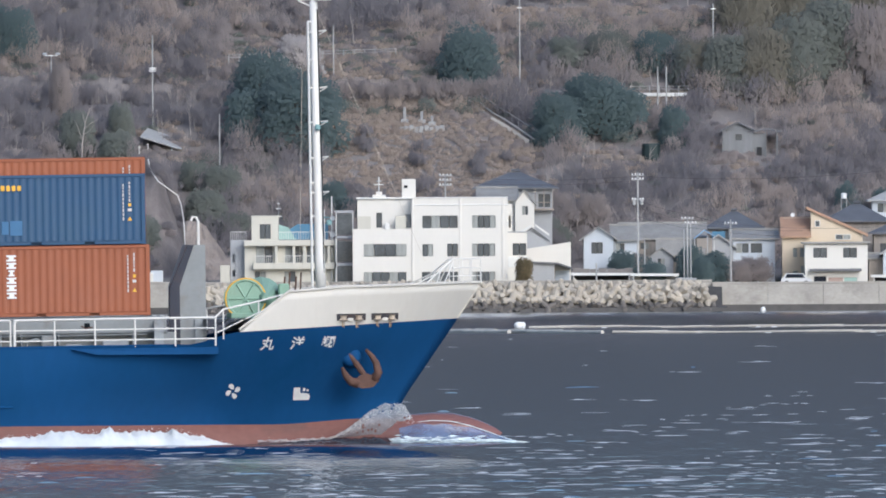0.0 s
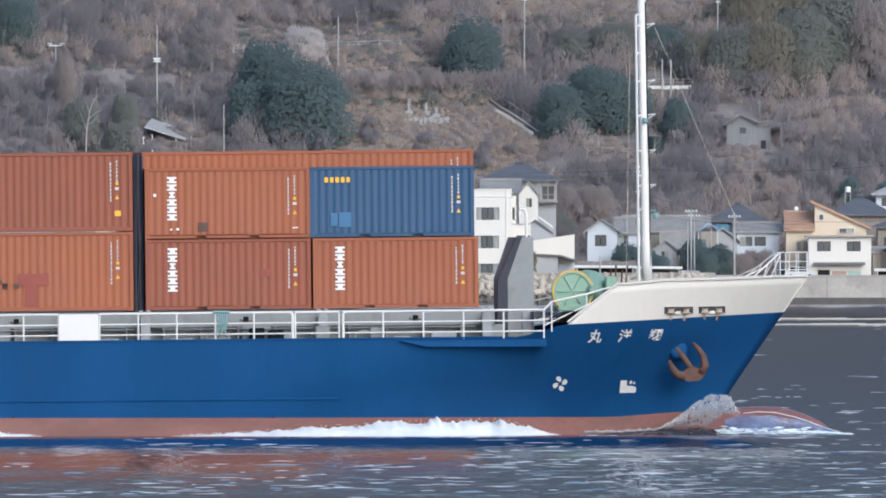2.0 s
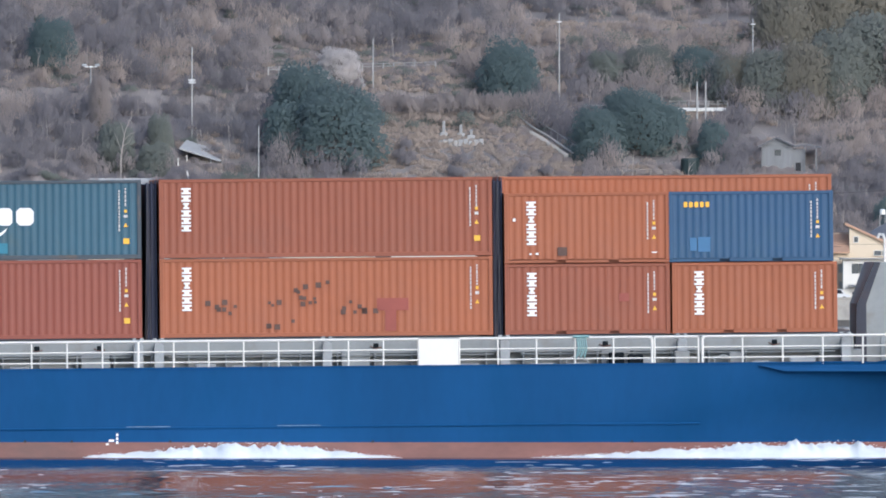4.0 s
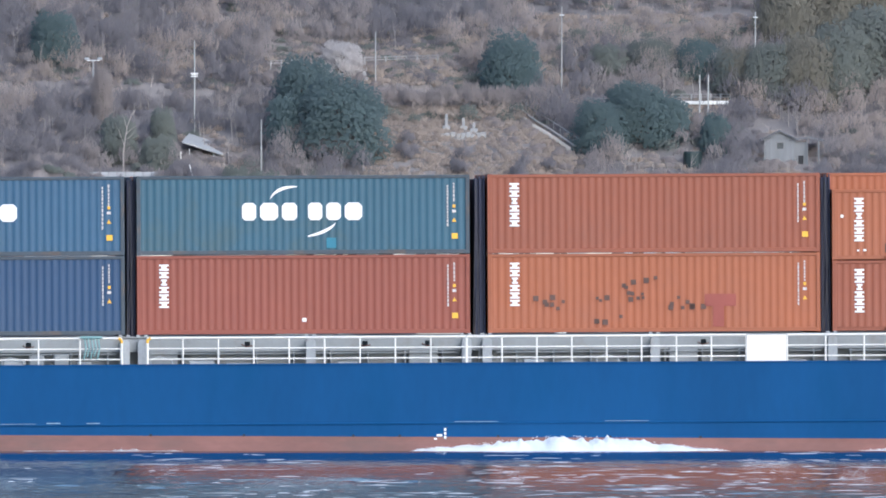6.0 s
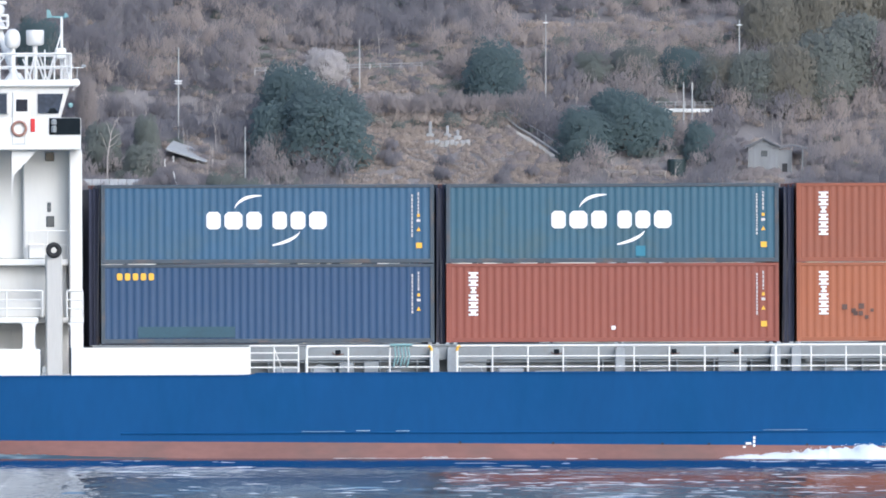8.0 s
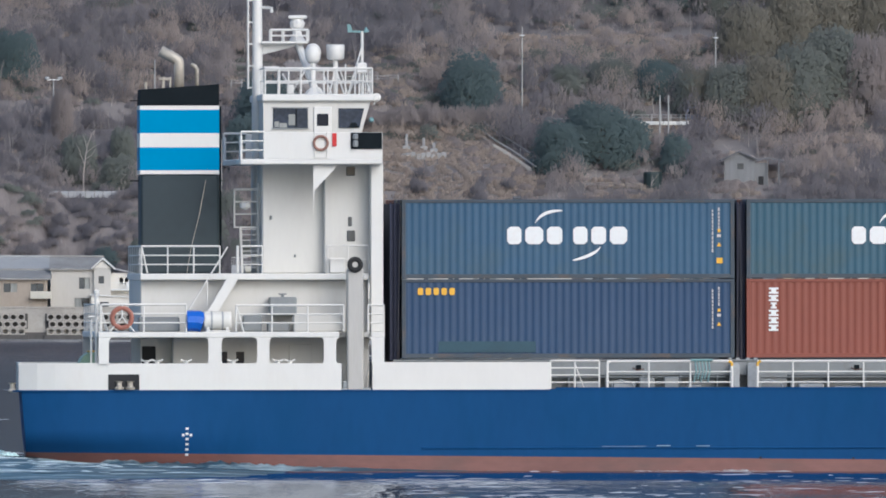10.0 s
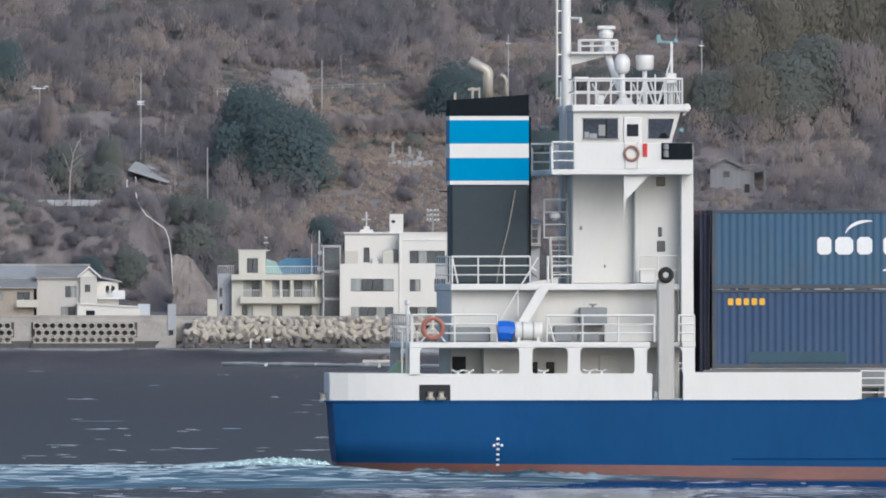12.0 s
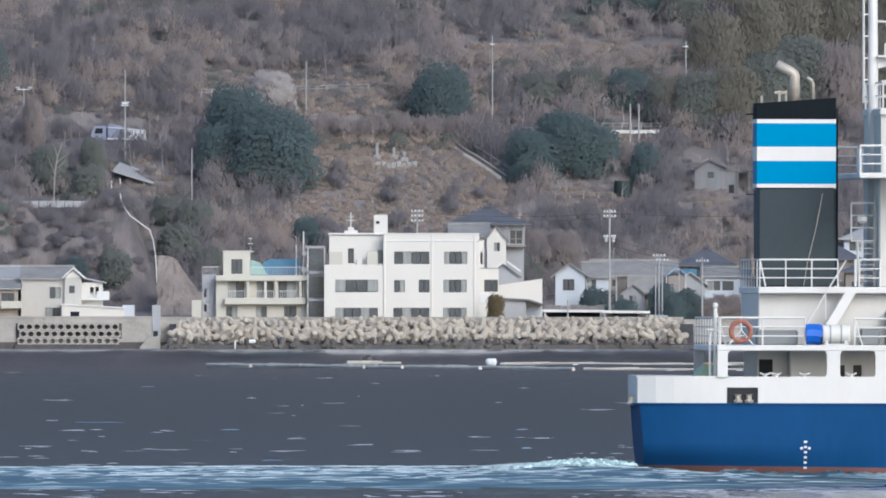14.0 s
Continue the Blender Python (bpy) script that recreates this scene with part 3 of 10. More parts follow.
def hull_plate(g, x0, x1, z0, z1, lift=0.025):
    k = max(1, int((x1 - x0) / 0.4))
    for i in range(k):
        a, b = x0 + (x1 - x0) * i / k, x0 + (x1 - x0) * (i + 1) / k
        o = on_hull([(a, z0), (b, z0), (b, z1), (a, z1)], lift) + on_hull([(a, z0), (b, z0), (b, z1), (a, z1)], -0.02)
        g.add(o, [(0, 1, 2, 3), (0, 4, 5, 1), (3, 2, 6, 7), (0, 3, 7, 4), (1, 5, 6, 2)])


def rail(g, x0, x1, y, z0, z1, bars=3, step=1.34, r=0.030, pitch=0):
    """An open rail along x."""
    k = max(1, round((x1 - x0) / step))
    for i in range(k + 1):
        x = x0 + (x1 - x0) * i / k
        g.tube([(x, y, z0), (x, y, z1)], r * 1.15, 5)
    for j in range(bars):
        z = z1 - (pitch or (z1 - z0) / bars) * j
        g.tube([(x0, y, z), (x1, y, z)], r if j else r * 1.5, 5)


def rail_y(g, x, y0, y1, z0, z1, bars=3, step=1.4, r=0.022):
    k = max(1, round((y1 - y0) / step))
    for i in range(k + 1):
        y = y0 + (y1 - y0) * i / k
        g.tube([(x, y, z0), (x, y, z1)], r, 5)
    for j in range(bars):
        z = z1 - (z1 - z0) * j / bars
        g.tube([(x, y0, z), (x, y1, z)], r if j else r * 1.3, 5)


def kanji(text, x, z, size, parent):
    """One character of the ship's name, laid on the bow."""
    cu = bpy.data.curves.new("character", "FONT")
    cu.body, cu.size, cu.shear, cu.offset = text, size, 0.25, 0.010
    tmp = new("character", cu)
    me = bpy.data.meshes.new_from_object(tmp.evaluated_get(bpy.context.evaluated_depsgraph_get()))
    bpy.data.objects.remove(tmp)
    for v in me.vertices:
        px, pz = x + v.co.x, z + v.co.y
        v.co = (px, -half_breadth(px, pz) - 0.03, pz)
    me.materials.clear()
    me.materials.append(MARK_WHITE)
    ob = new("name_character", me)
    ob.parent = parent
    ob["label"] = "white painted ship name character " + text
    return ob


def build_ship():
    ship = aboard(thing("container_ship", "blue and white coastal container ship under way", "ship"))
    # hull
    hull = part("hull", skin(boot_line, deck_line, 0.32, 77, 8), HULL_BLUE, ship, "blue painted steel hull with dull scuffs", True)
    g = skin(lambda x: -1.6, boot_line, 0.32, 77, 4)
    part("boot_top", g, BOOT_RED, ship, "faded red boot topping at the waterline", True)
    g = Geo()
    prof = [(0.02, 0.0), (0.22, -0.25), (0.44, -0.7), (0.64, -1.2), (0.78, -1.8), (0.82, -2.5), (0.76, -3.5), (0.5, -4.6)]
    n = 16
    for r, d in prof:
        g.v += [(77.75 + d, r * 0.85 * math.cos(2 * math.pi * k / n), -0.38 + r * 0.98 * math.sin(2 * math.pi * k / n)) for k in range(n)]
    g.f += [(i * n + k, i * n + (k + 1) % n, (i + 1) * n + (k + 1) % n, (i + 1) * n + k) for i in range(len(prof) - 1) for k in range(n)]
    part("bulbous_bow", g, WET_RED, ship, "red bulbous bow awash", True)
    # forecastle bulwark with its raked after edge, both sides
    g = Geo()
    for side in (-1, 1):
        cols = []
        for i in range(36):
            q = i / 35
            col = []
            for k in range(5):
                lo = deck_line(67.84 + q * 8.3)
                hi = rail_line(69.7 + q * 7.4)
                z = lo + (hi - lo) * k / 4
                xa = 67.84 + 1.86 * k / 4
                x = xa + q * (stem_x(z) - xa)
                col.append((x, side * (half_breadth(x, z) + 0.01), z))
            cols.append(col)
        v = [p for c in cols for p in c]
        v2 = [(x, y - side * 0.12, z) for x, y, z in v]
        m = len(v)
        f = [(i * 5 + k, (i + 1) * 5 + k, (i + 1) * 5 + k + 1, i * 5 + k + 1) for i in range(35) for k in range(4)]
        f2 = [tuple(m + j for j in q[::-1]) for q in f]
        rim = [(i * 5 + 4, (i + 1) * 5 + 4, m + (i + 1) * 5 + 4, m + i * 5 + 4) for i in range(35)] + [(k, k + 1, m + k + 1, m + k) for k in range(4)]
        g.add(v + v2, f + f2 + rim)
    part("forecastle_bulwark", g, FORE_WHITE, ship, "off-white forecastle bulwark with raked end", True)
    g = Geo()
    for side in (-1, 1):
        pts = [(69.7 + q / 20 * 7.35, side * (half_breadth(69.7 + q / 20 * 7.35, 5.2) + 0.0), rail_line(69.7 + q / 20 * 7.35)) for q in range(21)]
        g.tube(pts, 0.05, 6)
        g.tube([(67.84, side * (half_breadth(67.84, 3.6)), 3.6), pts[0]], 0.045, 6)
    part("bulwark_capping", g, FORE_WHITE, ship)
    # decks
    g = Geo()
    xs = [0.15 + i for i in range(67)]
    v = [(x, s * (half_breadth(x, 3.0) - 0.03), 3.0) for x in xs for s in (-1, 1)]
    g.add(v, [(2 * i, 2 * i + 2, 2 * i + 3, 2 * i + 1) for i in range(len(xs) - 1)])
    part("main_deck", g, DECK_GREY, ship)
    g = Geo()
    xs = [66.6 + i * 0.45 for i in range(23)]
    v = [(x, s * max(0.01, half_breadth(x, 4.0) - 0.15), 4.0 + 0.0 * x) for x in xs for s in (-1, 1)]
    g.add(v, [(2 * i, 2 * i + 2, 2 * i + 3, 2 * i + 1) for i in range(len(xs) - 1)])
    g.box(66.3, 66.6, -4.2, 4.2, 3.0, 4.0)
    part("forecastle_deck", g, DECK_GREY, ship)
    # rubbing strakes and weld seams
    g = Geo()
    for side in (-1, 1):
        g.tube([(x, side * half_breadth(x, 0.9), 0.90) for x in [15 + 44.5 * k / 60 for k in range(61)]], 0.05, 6)
    part("rubbing_strake", g, HULL_BLUE, ship)
    g = Geo()
    hull_plate(g, 0.1, 19.6, 2.97, 3.03, 0.04)
    hull_plate(g, 19.9, 65.0, 3.05, 3.11, 0.04)
    part("sheer_strake", g, HULL_BLUE, ship)
    g = Geo()
    g.add([(61.66, -6.42, 2.98), (67.04, -6.2, 2.98), (67.04, -6.2, 2.72), (62.6, -6.42, 2.76), (61.66, -4.5, 2.98), (67.04, -3.4, 2.98), (67.04, -3.4, 2.72), (62.6, -4.5, 2.76)],
          [(0, 3, 2, 1), (4, 5, 6, 7), (0, 1, 5, 4), (3, 7, 6, 2), (0, 4, 7, 3), (1, 2, 6, 5)])
    part("deck_sponson", g, HULL_BLUE, ship)
    for x, z0, z1 in ((23.6, 0.955, 0.995), (25.05, 0.95, 0.98), (21.6, 0.945, 0.96), (38.5, 0.945, 0.962), (44.0, 0.945, 0.96)):
        g = Geo()
        hull_plate(g, x, x + (0.5 if z0 > 0.946 else 1.6), z0, z1, 0.055)
        part("scrape", g, SCRAPE, ship, "bare pale scrape on the strake")
    g = Geo()
    for x in (27.4, 30.8, 34.8, 36.5, 40.1, 44.2, 47.5, 57.0):
        z = boot_line(x) + 0.03
        o = [(x + 0.05 * math.cos(a), z + 0.05 * math.sin(a)) for a in [math.pi * k / 4 for k in range(8)]]
        g.add(on_hull(o, 0.02), [tuple(range(8))])
    part("scupper_row", g, DARK, ship, kind="stuff")
    # marks
    for text, x in (("丸", 68.62), ("洋", 69.74), ("翔", 70.90)):
        kanji(text, x, 2.88, 0.5, ship)
    g = Geo()
    for k in range(4):
        a = radians(20 + 90 * k)
        c, s = math.cos(a), math.sin(a)
        o = [(0.05, -0.05), (0.17, -0.10), (0.27, -0.06), (0.29, 0.03), (0.22, 0.10), (0.12, 0.06)]
        o = [(67.66 + c * p - s * q, 1.34 + s * p + c * q) for p, q in o]
        g.add(on_hull(o, 0.03), [tuple(range(6))])
    part("thruster_mark", g, MARK_WHITE, ship, "white painted propeller symbol")
    g = Geo()
    g.add(on_hull([(69.93, 0.97), (70.52, 0.97), (70.56, 1.05), (70.55, 1.17), (70.44, 1.22), (70.22, 1.23), (70.19, 1.30), (70.20, 1.43), (69.95, 1.43)], 0.03), [tuple(range(9))])
    g.add(on_hull([(70.28, 1.30), (70.38, 1.30), (70.4, 1.40), (70.31, 1.42)], 0.03), [(0, 1, 2, 3)])
    g.add(on_hull([(70.43, 1.29), (70.51, 1.29), (70.5, 1.36), (70.45, 1.38)], 0.03), [(0, 1, 2, 3)])
    part("bulb_mark", g, MARK_WHITE, ship, "white painted bulbous bow symbol")
    g = Geo()
    for i in range(6):
        hull_plate(g, 6.37, 6.48, 1.58 - i * 0.19, 1.66 - i * 0.19)
    hull_plate(g, 6.24, 6.33, 1.34, 1.43)
    hull_plate(g, 6.52, 6.61, 1.34, 1.43)
    for i in range(3):
        hull_plate(g, 38.12, 38.2, 0.62 - i * 0.14, 0.72 - i * 0.14, 0.05)
    hull_plate(g, 37.85, 38.05, 0.42, 0.50, 0.05)
    hull_plate(g, 37.75, 37.85, 0.30, 0.36, 0.05)
    part("draught_marks", g, MARK_WHITE, ship, "row of small white marks", kind="stuff")
    # anchor in its pocket
    g = Geo()
    yb = -half_breadth(72.1, 2.4)
    prof = [(0.40, yb + 0.15), (0.36, yb - 0.18), (0.25, yb - 0.30), (0.15, yb - 0.30)]
    g.lathe_y(prof, 72.08, 2.52, 16)
    part("hawse_pipe", g, HULL_BLUE, ship, "blue hawse pipe bolster", True)
    ya = yb - 0.34
    crown = Geo().prism([(72.12, 1.50), (72.45, 1.36), (72.85, 1.40), (73.06, 1.62), (72.98, 1.80), (72.62, 1.92), (72.35, 1.82)], ya - 0.16, ya + 0.12)
    anchor = part("anchor", crown, RUSTY, ship, "rust-brown stockless anchor housed at the bow")
    part("shank", Geo().tube([(71.98, ya + 0.15, 2.68), (72.55, ya, 1.85)], 0.11, 8), RUSTY, anchor)
    for pts in ([(72.9, ya - 0.02, 1.68), (73.06, ya - 0.08, 1.95), (72.98, ya - 0.08, 2.3), (72.80, ya - 0.05, 2.58), (72.62, ya, 2.78)],
                [(72.32, ya - 0.02, 1.56), (72.05, ya - 0.08, 1.62), (71.88, ya - 0.08, 1.82), (71.80, ya - 0.05, 1.98), (71.74, ya, 2.14)]):
        part("fluke", Geo().tube(pts, 0.19, 8, 0.06), RUSTY, anchor, "", True)
    # mooring fairleads in the forecastle bulwark
    for x0, x1 in ((71.5, 72.6), (72.82, 73.85)):
        g = Geo()
        hull_plate(g, x0, x1, 3.86, 4.11, 0.03)
        fl = part("fairlead", g, GUIDE, ship, "dark rust-streaked mooring fairlead")
        for k in (0.22, 0.75):
            x = x0 + (x1 - x0) * k
            y = -half_breadth(x, 3.96) - 0.05
            g = Geo().lathe([(0.15, 3.85), (0.19, 3.89), (0.12, 3.92), (0.12, 4.01), (0.17, 4.05)], x, y, 10)
            part("roller", g, WORN_ROLLER, fl)
        part("rope_guide", Geo().box(x0 + 0.32, x0 + 0.62, -half_breadth(x0 + 0.45, 3.91) - 0.06, -half_breadth(x0 + 0.45, 3.91), 3.83, 3.95, 0.02), FORE_WHITE, fl)
        g = Geo()
        for q in (0.18, 0.66):
            a = x0 + (x1 - x0) * q
            hull_plate(g, a, a + 0.05, 3.66 - 0.1 * q, 3.84, 0.012)
            hull_plate(g, a + 0.07, a + 0.09, 3.60, 3.84, 0.012)
        part("rust_streak", g, RUST_STREAK, fl, "thin brown rust runs", kind="stuff")
        g = Geo()
        for (a, b, c, d) in ((x0 - 0.03, x1 + 0.03, 4.11, 4.14), (x0 - 0.03, x1 + 0.03, 3.83, 3.86)):
            hull_plate(g, a, b, c, d, 0.06)
        part("fairlead_lip", g, FORE_WHITE, fl)
    # foremast
    mast = part("foremast", Geo().tube([(71.2, 0, 4.0), (71.17, 0, 5.0)], 0.24, 12).tube([(71.17, 0, 5.0), (71.13, 0, 6.1), (71.09, 0, 10), (71.05, 0, 15.6)], 0.20, 12, 0.15), SHIP_WHITE, ship, "white foremast with ladder", True)
    g = Geo()
    g.tube([(70.84, -0.25, 5.0), (70.82, -0.25, 14.85)], 0.045, 6)
    g.tube([(70.84, 0.15, 5.0), (70.82, 0.15, 14.85)], 0.03, 6)
    z = 5.2
    while z < 14.8:
        g.tube([(70.83, -0.25, z), (70.83, 0.15, z)], 0.015, 4)
        z += 0.32
    for z in (14.85, 14.45, 13.44, 12.4, 11.15, 9.84, 8.94, 8.56, 7.69):
        g.tube([(70.82, -0.2, z), (71.05, 0, z)], 0.035, 5)
    part("ladder", g, SHIP_WHITE, mast)
    for z in (14.48, 12.4, 11.15, 9.84, 8.56):
        g = Geo()
        g.tube([(71.1, 0, z), (71.50, -0.2, z + 0.04)], 0.03, 5)
        g.tube([(71.1, 0, z - 0.2), (71.46, -0.2, z + 0.02)], 0.02, 5)
        g.tube([(71.1, 0, z), (71.1, 0.5, z)], 0.02, 5)
        part("step_bracket", g, SHIP_WHITE, mast)
    g = Geo()
    g.tube([(71.27, -0.12, 5.2), (71.27, -0.14, 9), (71.22, -0.12, 11), (71.18, -0.12, 15.3)], 0.02, 5)
    part("cable", g, BLACK, mast)
    for z in (7.45, 10.95):
        g = Geo()
        g.lathe([(0.04, z + 0.12), (0.10, z + 0.08), (0.11, z - 0.05), (0.05, z - 0.1)], 71.48 if z < 9 else 71.12, -0.25, 8)
        g.tube([(71.1, 0, z + 0.2), (71.5, -0.2, z + 0.2)], 0.03, 5)
        part("deck_lamp", g, TEAL, mast, "pale green flood lamp")
    g = Geo()
    g.tube([(70.45, 0, 15.66), (71.65, 0, 15.70)], 0.035, 5)
    g.tube([(70.5, 0, 15.62), (70.98, 0, 15.40)], 0.03, 5)
    g.box(71.15, 71.7, -0.3, 0.3, 15.62, 15.68)
    g.tube([(71.68, -0.3, 15.65), (71.68, -0.3, 15.95)], 0.02, 4)
    g.lathe([(0.09, 15.6), (0.12, 15.7), (0.12, 15.95), (0.05, 16.0)], 71.05, 0, 8)
    g.lathe([(0.09, 15.9), (0.11, 16.1), (0.03, 16.2)], 71.45, 0, 8)
    g.tube([(71.05, 0, 15.6), (71.05, 0, 17.4)], 0.07, 6)
    part("masthead", g, SHIP_WHITE, mast)
    g = Geo()
    g.tube([(70.6, 0, 13.4), (70.35, -0.5, 5.0)], 0.008, 4)
    g.tube([(71.1, 0, 15.4), (75.0, 0, 6.0)], 0.008, 4)
    part("stay", g, STEEL, mast)
    # winch and mooring gear
    winch = part("winch_drum", Geo().lathe_y([(0.1, -2.6), (0.72, -2.58), (0.72, -2.5), (0.42, -2.48), (0.42, -0.9), (0.72, -0.88), (0.72, -0.8), (0.1, -0.78)], 68.25, 4.72, 18), GREEN, ship, "pale green mooring winch drum")
    g = Geo()
    for k in range(6):
        a = math.pi * k / 3
        g.tube([(68.25, -2.62, 4.72), (68.25 + 0.62 * math.cos(a), -2.62, 4.72 + 0.62 * math.sin(a))], 0.035, 5)
    g.ring(68.25, -2.6, 4.72, 0.68, 0.05)
    part("drum_spoke", g, GREEN, winch)
    g = Geo()
    g.lathe_y([(0.1, -3.0), (0.76, -0.6), (0.76, 0.6), (0.1, 0.62)], 68.95, 4.74, 16)
    part("winch_guard", g, GREEN, winch, "rounded green drum guard")
    g = Geo()
    g.box(67.7, 69.4, -2.7, 0.5, 4.0, 4.2, 0.03)
    g.box(69.5, 69.9, -1.9, -1.2, 4.0, 5.25, 0.05)
    part("winch_bed", g, GREEN, winch)
    g = Geo()
    g.ring(68.25, -2.62, 4.72, 0.74, 0.03)
    part("guard_hoop", g, YELLOW, winch, "yellow edged hoop")
    g = Geo()
    for i, x in enumerate((69.75, 69.95, 70.2, 70.4)):
        g.tube([(x, 0.5 + 0.3 * i, 4.0), (x + 0.12, 0.5 + 0.3 * i, 5.5 + 0.15 * (i % 2))], 0.035, 5)
    part("stowed_pole", g, RUSTY, ship, "leaning rusty poles")
    # breakwater plate with post
    bw = part("breakwater", Geo().prism([(65.75, 3.0), (66.72, 3.0), (66.72, 6.72), (66.30, 6.72), (65.75, 5.2)], -4.1, 4.1), COAMING, ship, "tall grey steel breakwater")
    part("breakwater_web", Geo().prism([(65.36, 3.0), (65.76, 3.0), (65.76, 5.2), (66.30, 6.72), (66.08, 6.72), (65.40, 5.15)], -4.2, -4.05), BREAKWATER_DARK, bw, "dark navy bracket edge")
    g = Geo()
    g.tube([(66.48, -3.9, 6.7), (66.48, -3.9, 7.55), (66.42, -3.9, 7.72), (66.28, -3.9, 7.74), (66.22, -3.9, 7.6)], 0.055, 6)
    part("vent_post", g, SHIP_WHITE, bw)
    part("breakwater_locker", Geo().box(65.0, 65.5, -5.2, -4.4, 3.0, 3.55, 0.03), COAMING, bw)
    # bow rail: a boxy pulpit with raking struts
    g = Geo()
    for side in (-1, 1):
        pts = [(75.15 + k * 0.36, side * max(0.12, half_breadth(75.15 + k * 0.36, 5.25) - 0.05)) for k in range(6)]
        for x, y in pts[2:]:
            g.tube([(x + 0.1, y, rail_line(x)), (x + 0.1, y, 6.06)], 0.020, 5)
        for z in (6.06, 5.72, 5.42):
            g.tube([(x + 0.1, y, z) for x, y in pts[2:]], 0.018, 5)
        g.tube([(74.9, pts[0][1] * 1.05, 5.15), (75.97, pts[2][1], 6.06)], 0.03, 5)
        g.tube([(74.5, pts[0][1] * 1.1, 5.13), (75.5, pts[1][1], 5.6)], 0.022, 5)
        g.tube([(75.3, pts[0][1], 5.15), (75.5, pts[1][1], 5.65)], 0.022, 5)
        g.tube([(75.6, pts[1][1], 5.15), (75.97, pts[2][1], 5.95)], 0.022, 5)
    part("bow_rail", g, SHIP_WHITE, ship, "white pulpit rail on the bow")
    # side rails
    for x0, x1 in ((21.8, 26.36), (27.3, 38.95), (38.98, 49.2), (50.7, 57.75), (57.85, 59.45), (59.6, 66.95)):
        for y in (-6.2, 6.2):
            g = Geo()
            rail(g, x0, x1, y if x1 < 60 else y * 0.985, 3.03, 4.06, pitch=0.385)
            part("side_rail", g, SHIP_WHITE, ship)
    g = Geo()
    rail(g, 19.72, 21.5, -6.2, 3.03, 4.08, 4, 0.85)
    g.tube([(20.6, -6.2, 4.0), (20.95, -6.0, 3.1)], 0.025, 5)
    part("gangway_rail", g, SHIP_WHITE, ship)
    for x, s in ((21.8, 1), (26.36, -1), (27.3, 1), (57.75, -1), (59.6, 1)):
        part("rail_end", Geo().tube([(x, -6.21, 3.03), (x, -6.21, 3.95), (x + 0.03 * s, -6.21, 4.02), (x + 0.12 * s, -6.21, 4.06)], 0.05, 7), SHIP_WHITE, ship)
        if 26 < x < 28:
            part("rail_corner", Geo().tube([(x, -6.21, 3.88), (x, -6.21, 3.95), (x + 0.03 * s, -6.21, 4.02), (x + 0.12 * s, -6.21, 4.06)], 0.055, 7), YELLOW, ship, "yellow painted rail corner")
    for y in (-1, 1):
        g = Geo()
        pts = [(66.95, 6.1 * y, 4.06), (67.25, 5.9 * y, 4.35), (68.6, 4.9 * y, 4.62), (69.5, 4.45 * y, 4.85)]
        g.tube(pts, 0.035, 5)
        g.tube([(67.0, 6.1 * y, 3.5), (67.9, 5.4 * y, 3.9), (68.8, 4.8 * y, 4.3)], 0.025, 5)
        for p in pts[:3]:
            g.tube([p, (p[0], p[1], 3.1 + (p[0] - 66.9) * 0.45)], 0.028, 5)
        part("sheer_rail", g, SHIP_WHITE, ship)
    part("side_plate", Geo().box(49.2, 50.66, -6.26, -6.2, 3.03, 4.07, 0.015), SHIP_WHITE, ship, "blank white steel plate in the rail")
    # hatch coaming: an overhanging upper strake on stays, with a shaded recess under it
    part("hatch_coaming", Geo().box(14.0, 65.2, -4.75, 4.75, 3.0, 3.56), COAMING, ship, "weathered grey hatch coaming")
    part("coaming_strake", Geo().box(14.0, 65.2, -5.3, 5.3, 3.54, 4.08, 0.02), COAMING, ship)
    part("coaming_top", Geo().box(14.0, 65.2, -5.38, 5.38, 4.06, 4.12, 0.015), COAMING, ship)
    # blocks fill the stack gaps; their dark colour includes the shade there
    for x, w in ((14.12, 0.19), (26.80, 0.16), (39.57, 0.20), (52.24, 0.18)):
        guide = part("cell_guide", Geo().box(x - w, x + w, -4.6, 4.9, 4.1, 9.82, 0.02), SHADED_GUIDE, ship, "dark navy cell guide frame with stack-gap shade in its colour")
        for k in range(3):
            part("guide_angle", Geo().box(x - w + w * k * 0.8, x - w + w * k * 0.8 + 0.05, -4.72, -4.6, 4.1, 9.86 + 0.04 * k, 0.01), SHADED_GUIDE, guide)
    rnd = random.Random(5)
    posts = (26.5, 27.15, 33.3, 39.0, 39.75, 45.9, 52.4, 58.9, 64.9)
    for x in posts:
        o = [(x - 0.17, 3.0), (x + 0.17, 3.0), (x + 0.17, 3.92), (x + 0.11, 4.0), (x - 0.11, 4.0), (x - 0.17, 3.92)]
        part("stanchion", Geo().prism(o, -5.78, -5.32), PALE_GREY, ship, "pale grey rounded stanchion")
        for dx in (-0.14, 0.14):
            part("stacking_pad", Geo().box(x + dx - 0.07, x + dx + 0.07, -5.3, -5.05, 4.11, 4.18, 0.015), PALE_GREY, ship)
    x, k = 15.0, 0
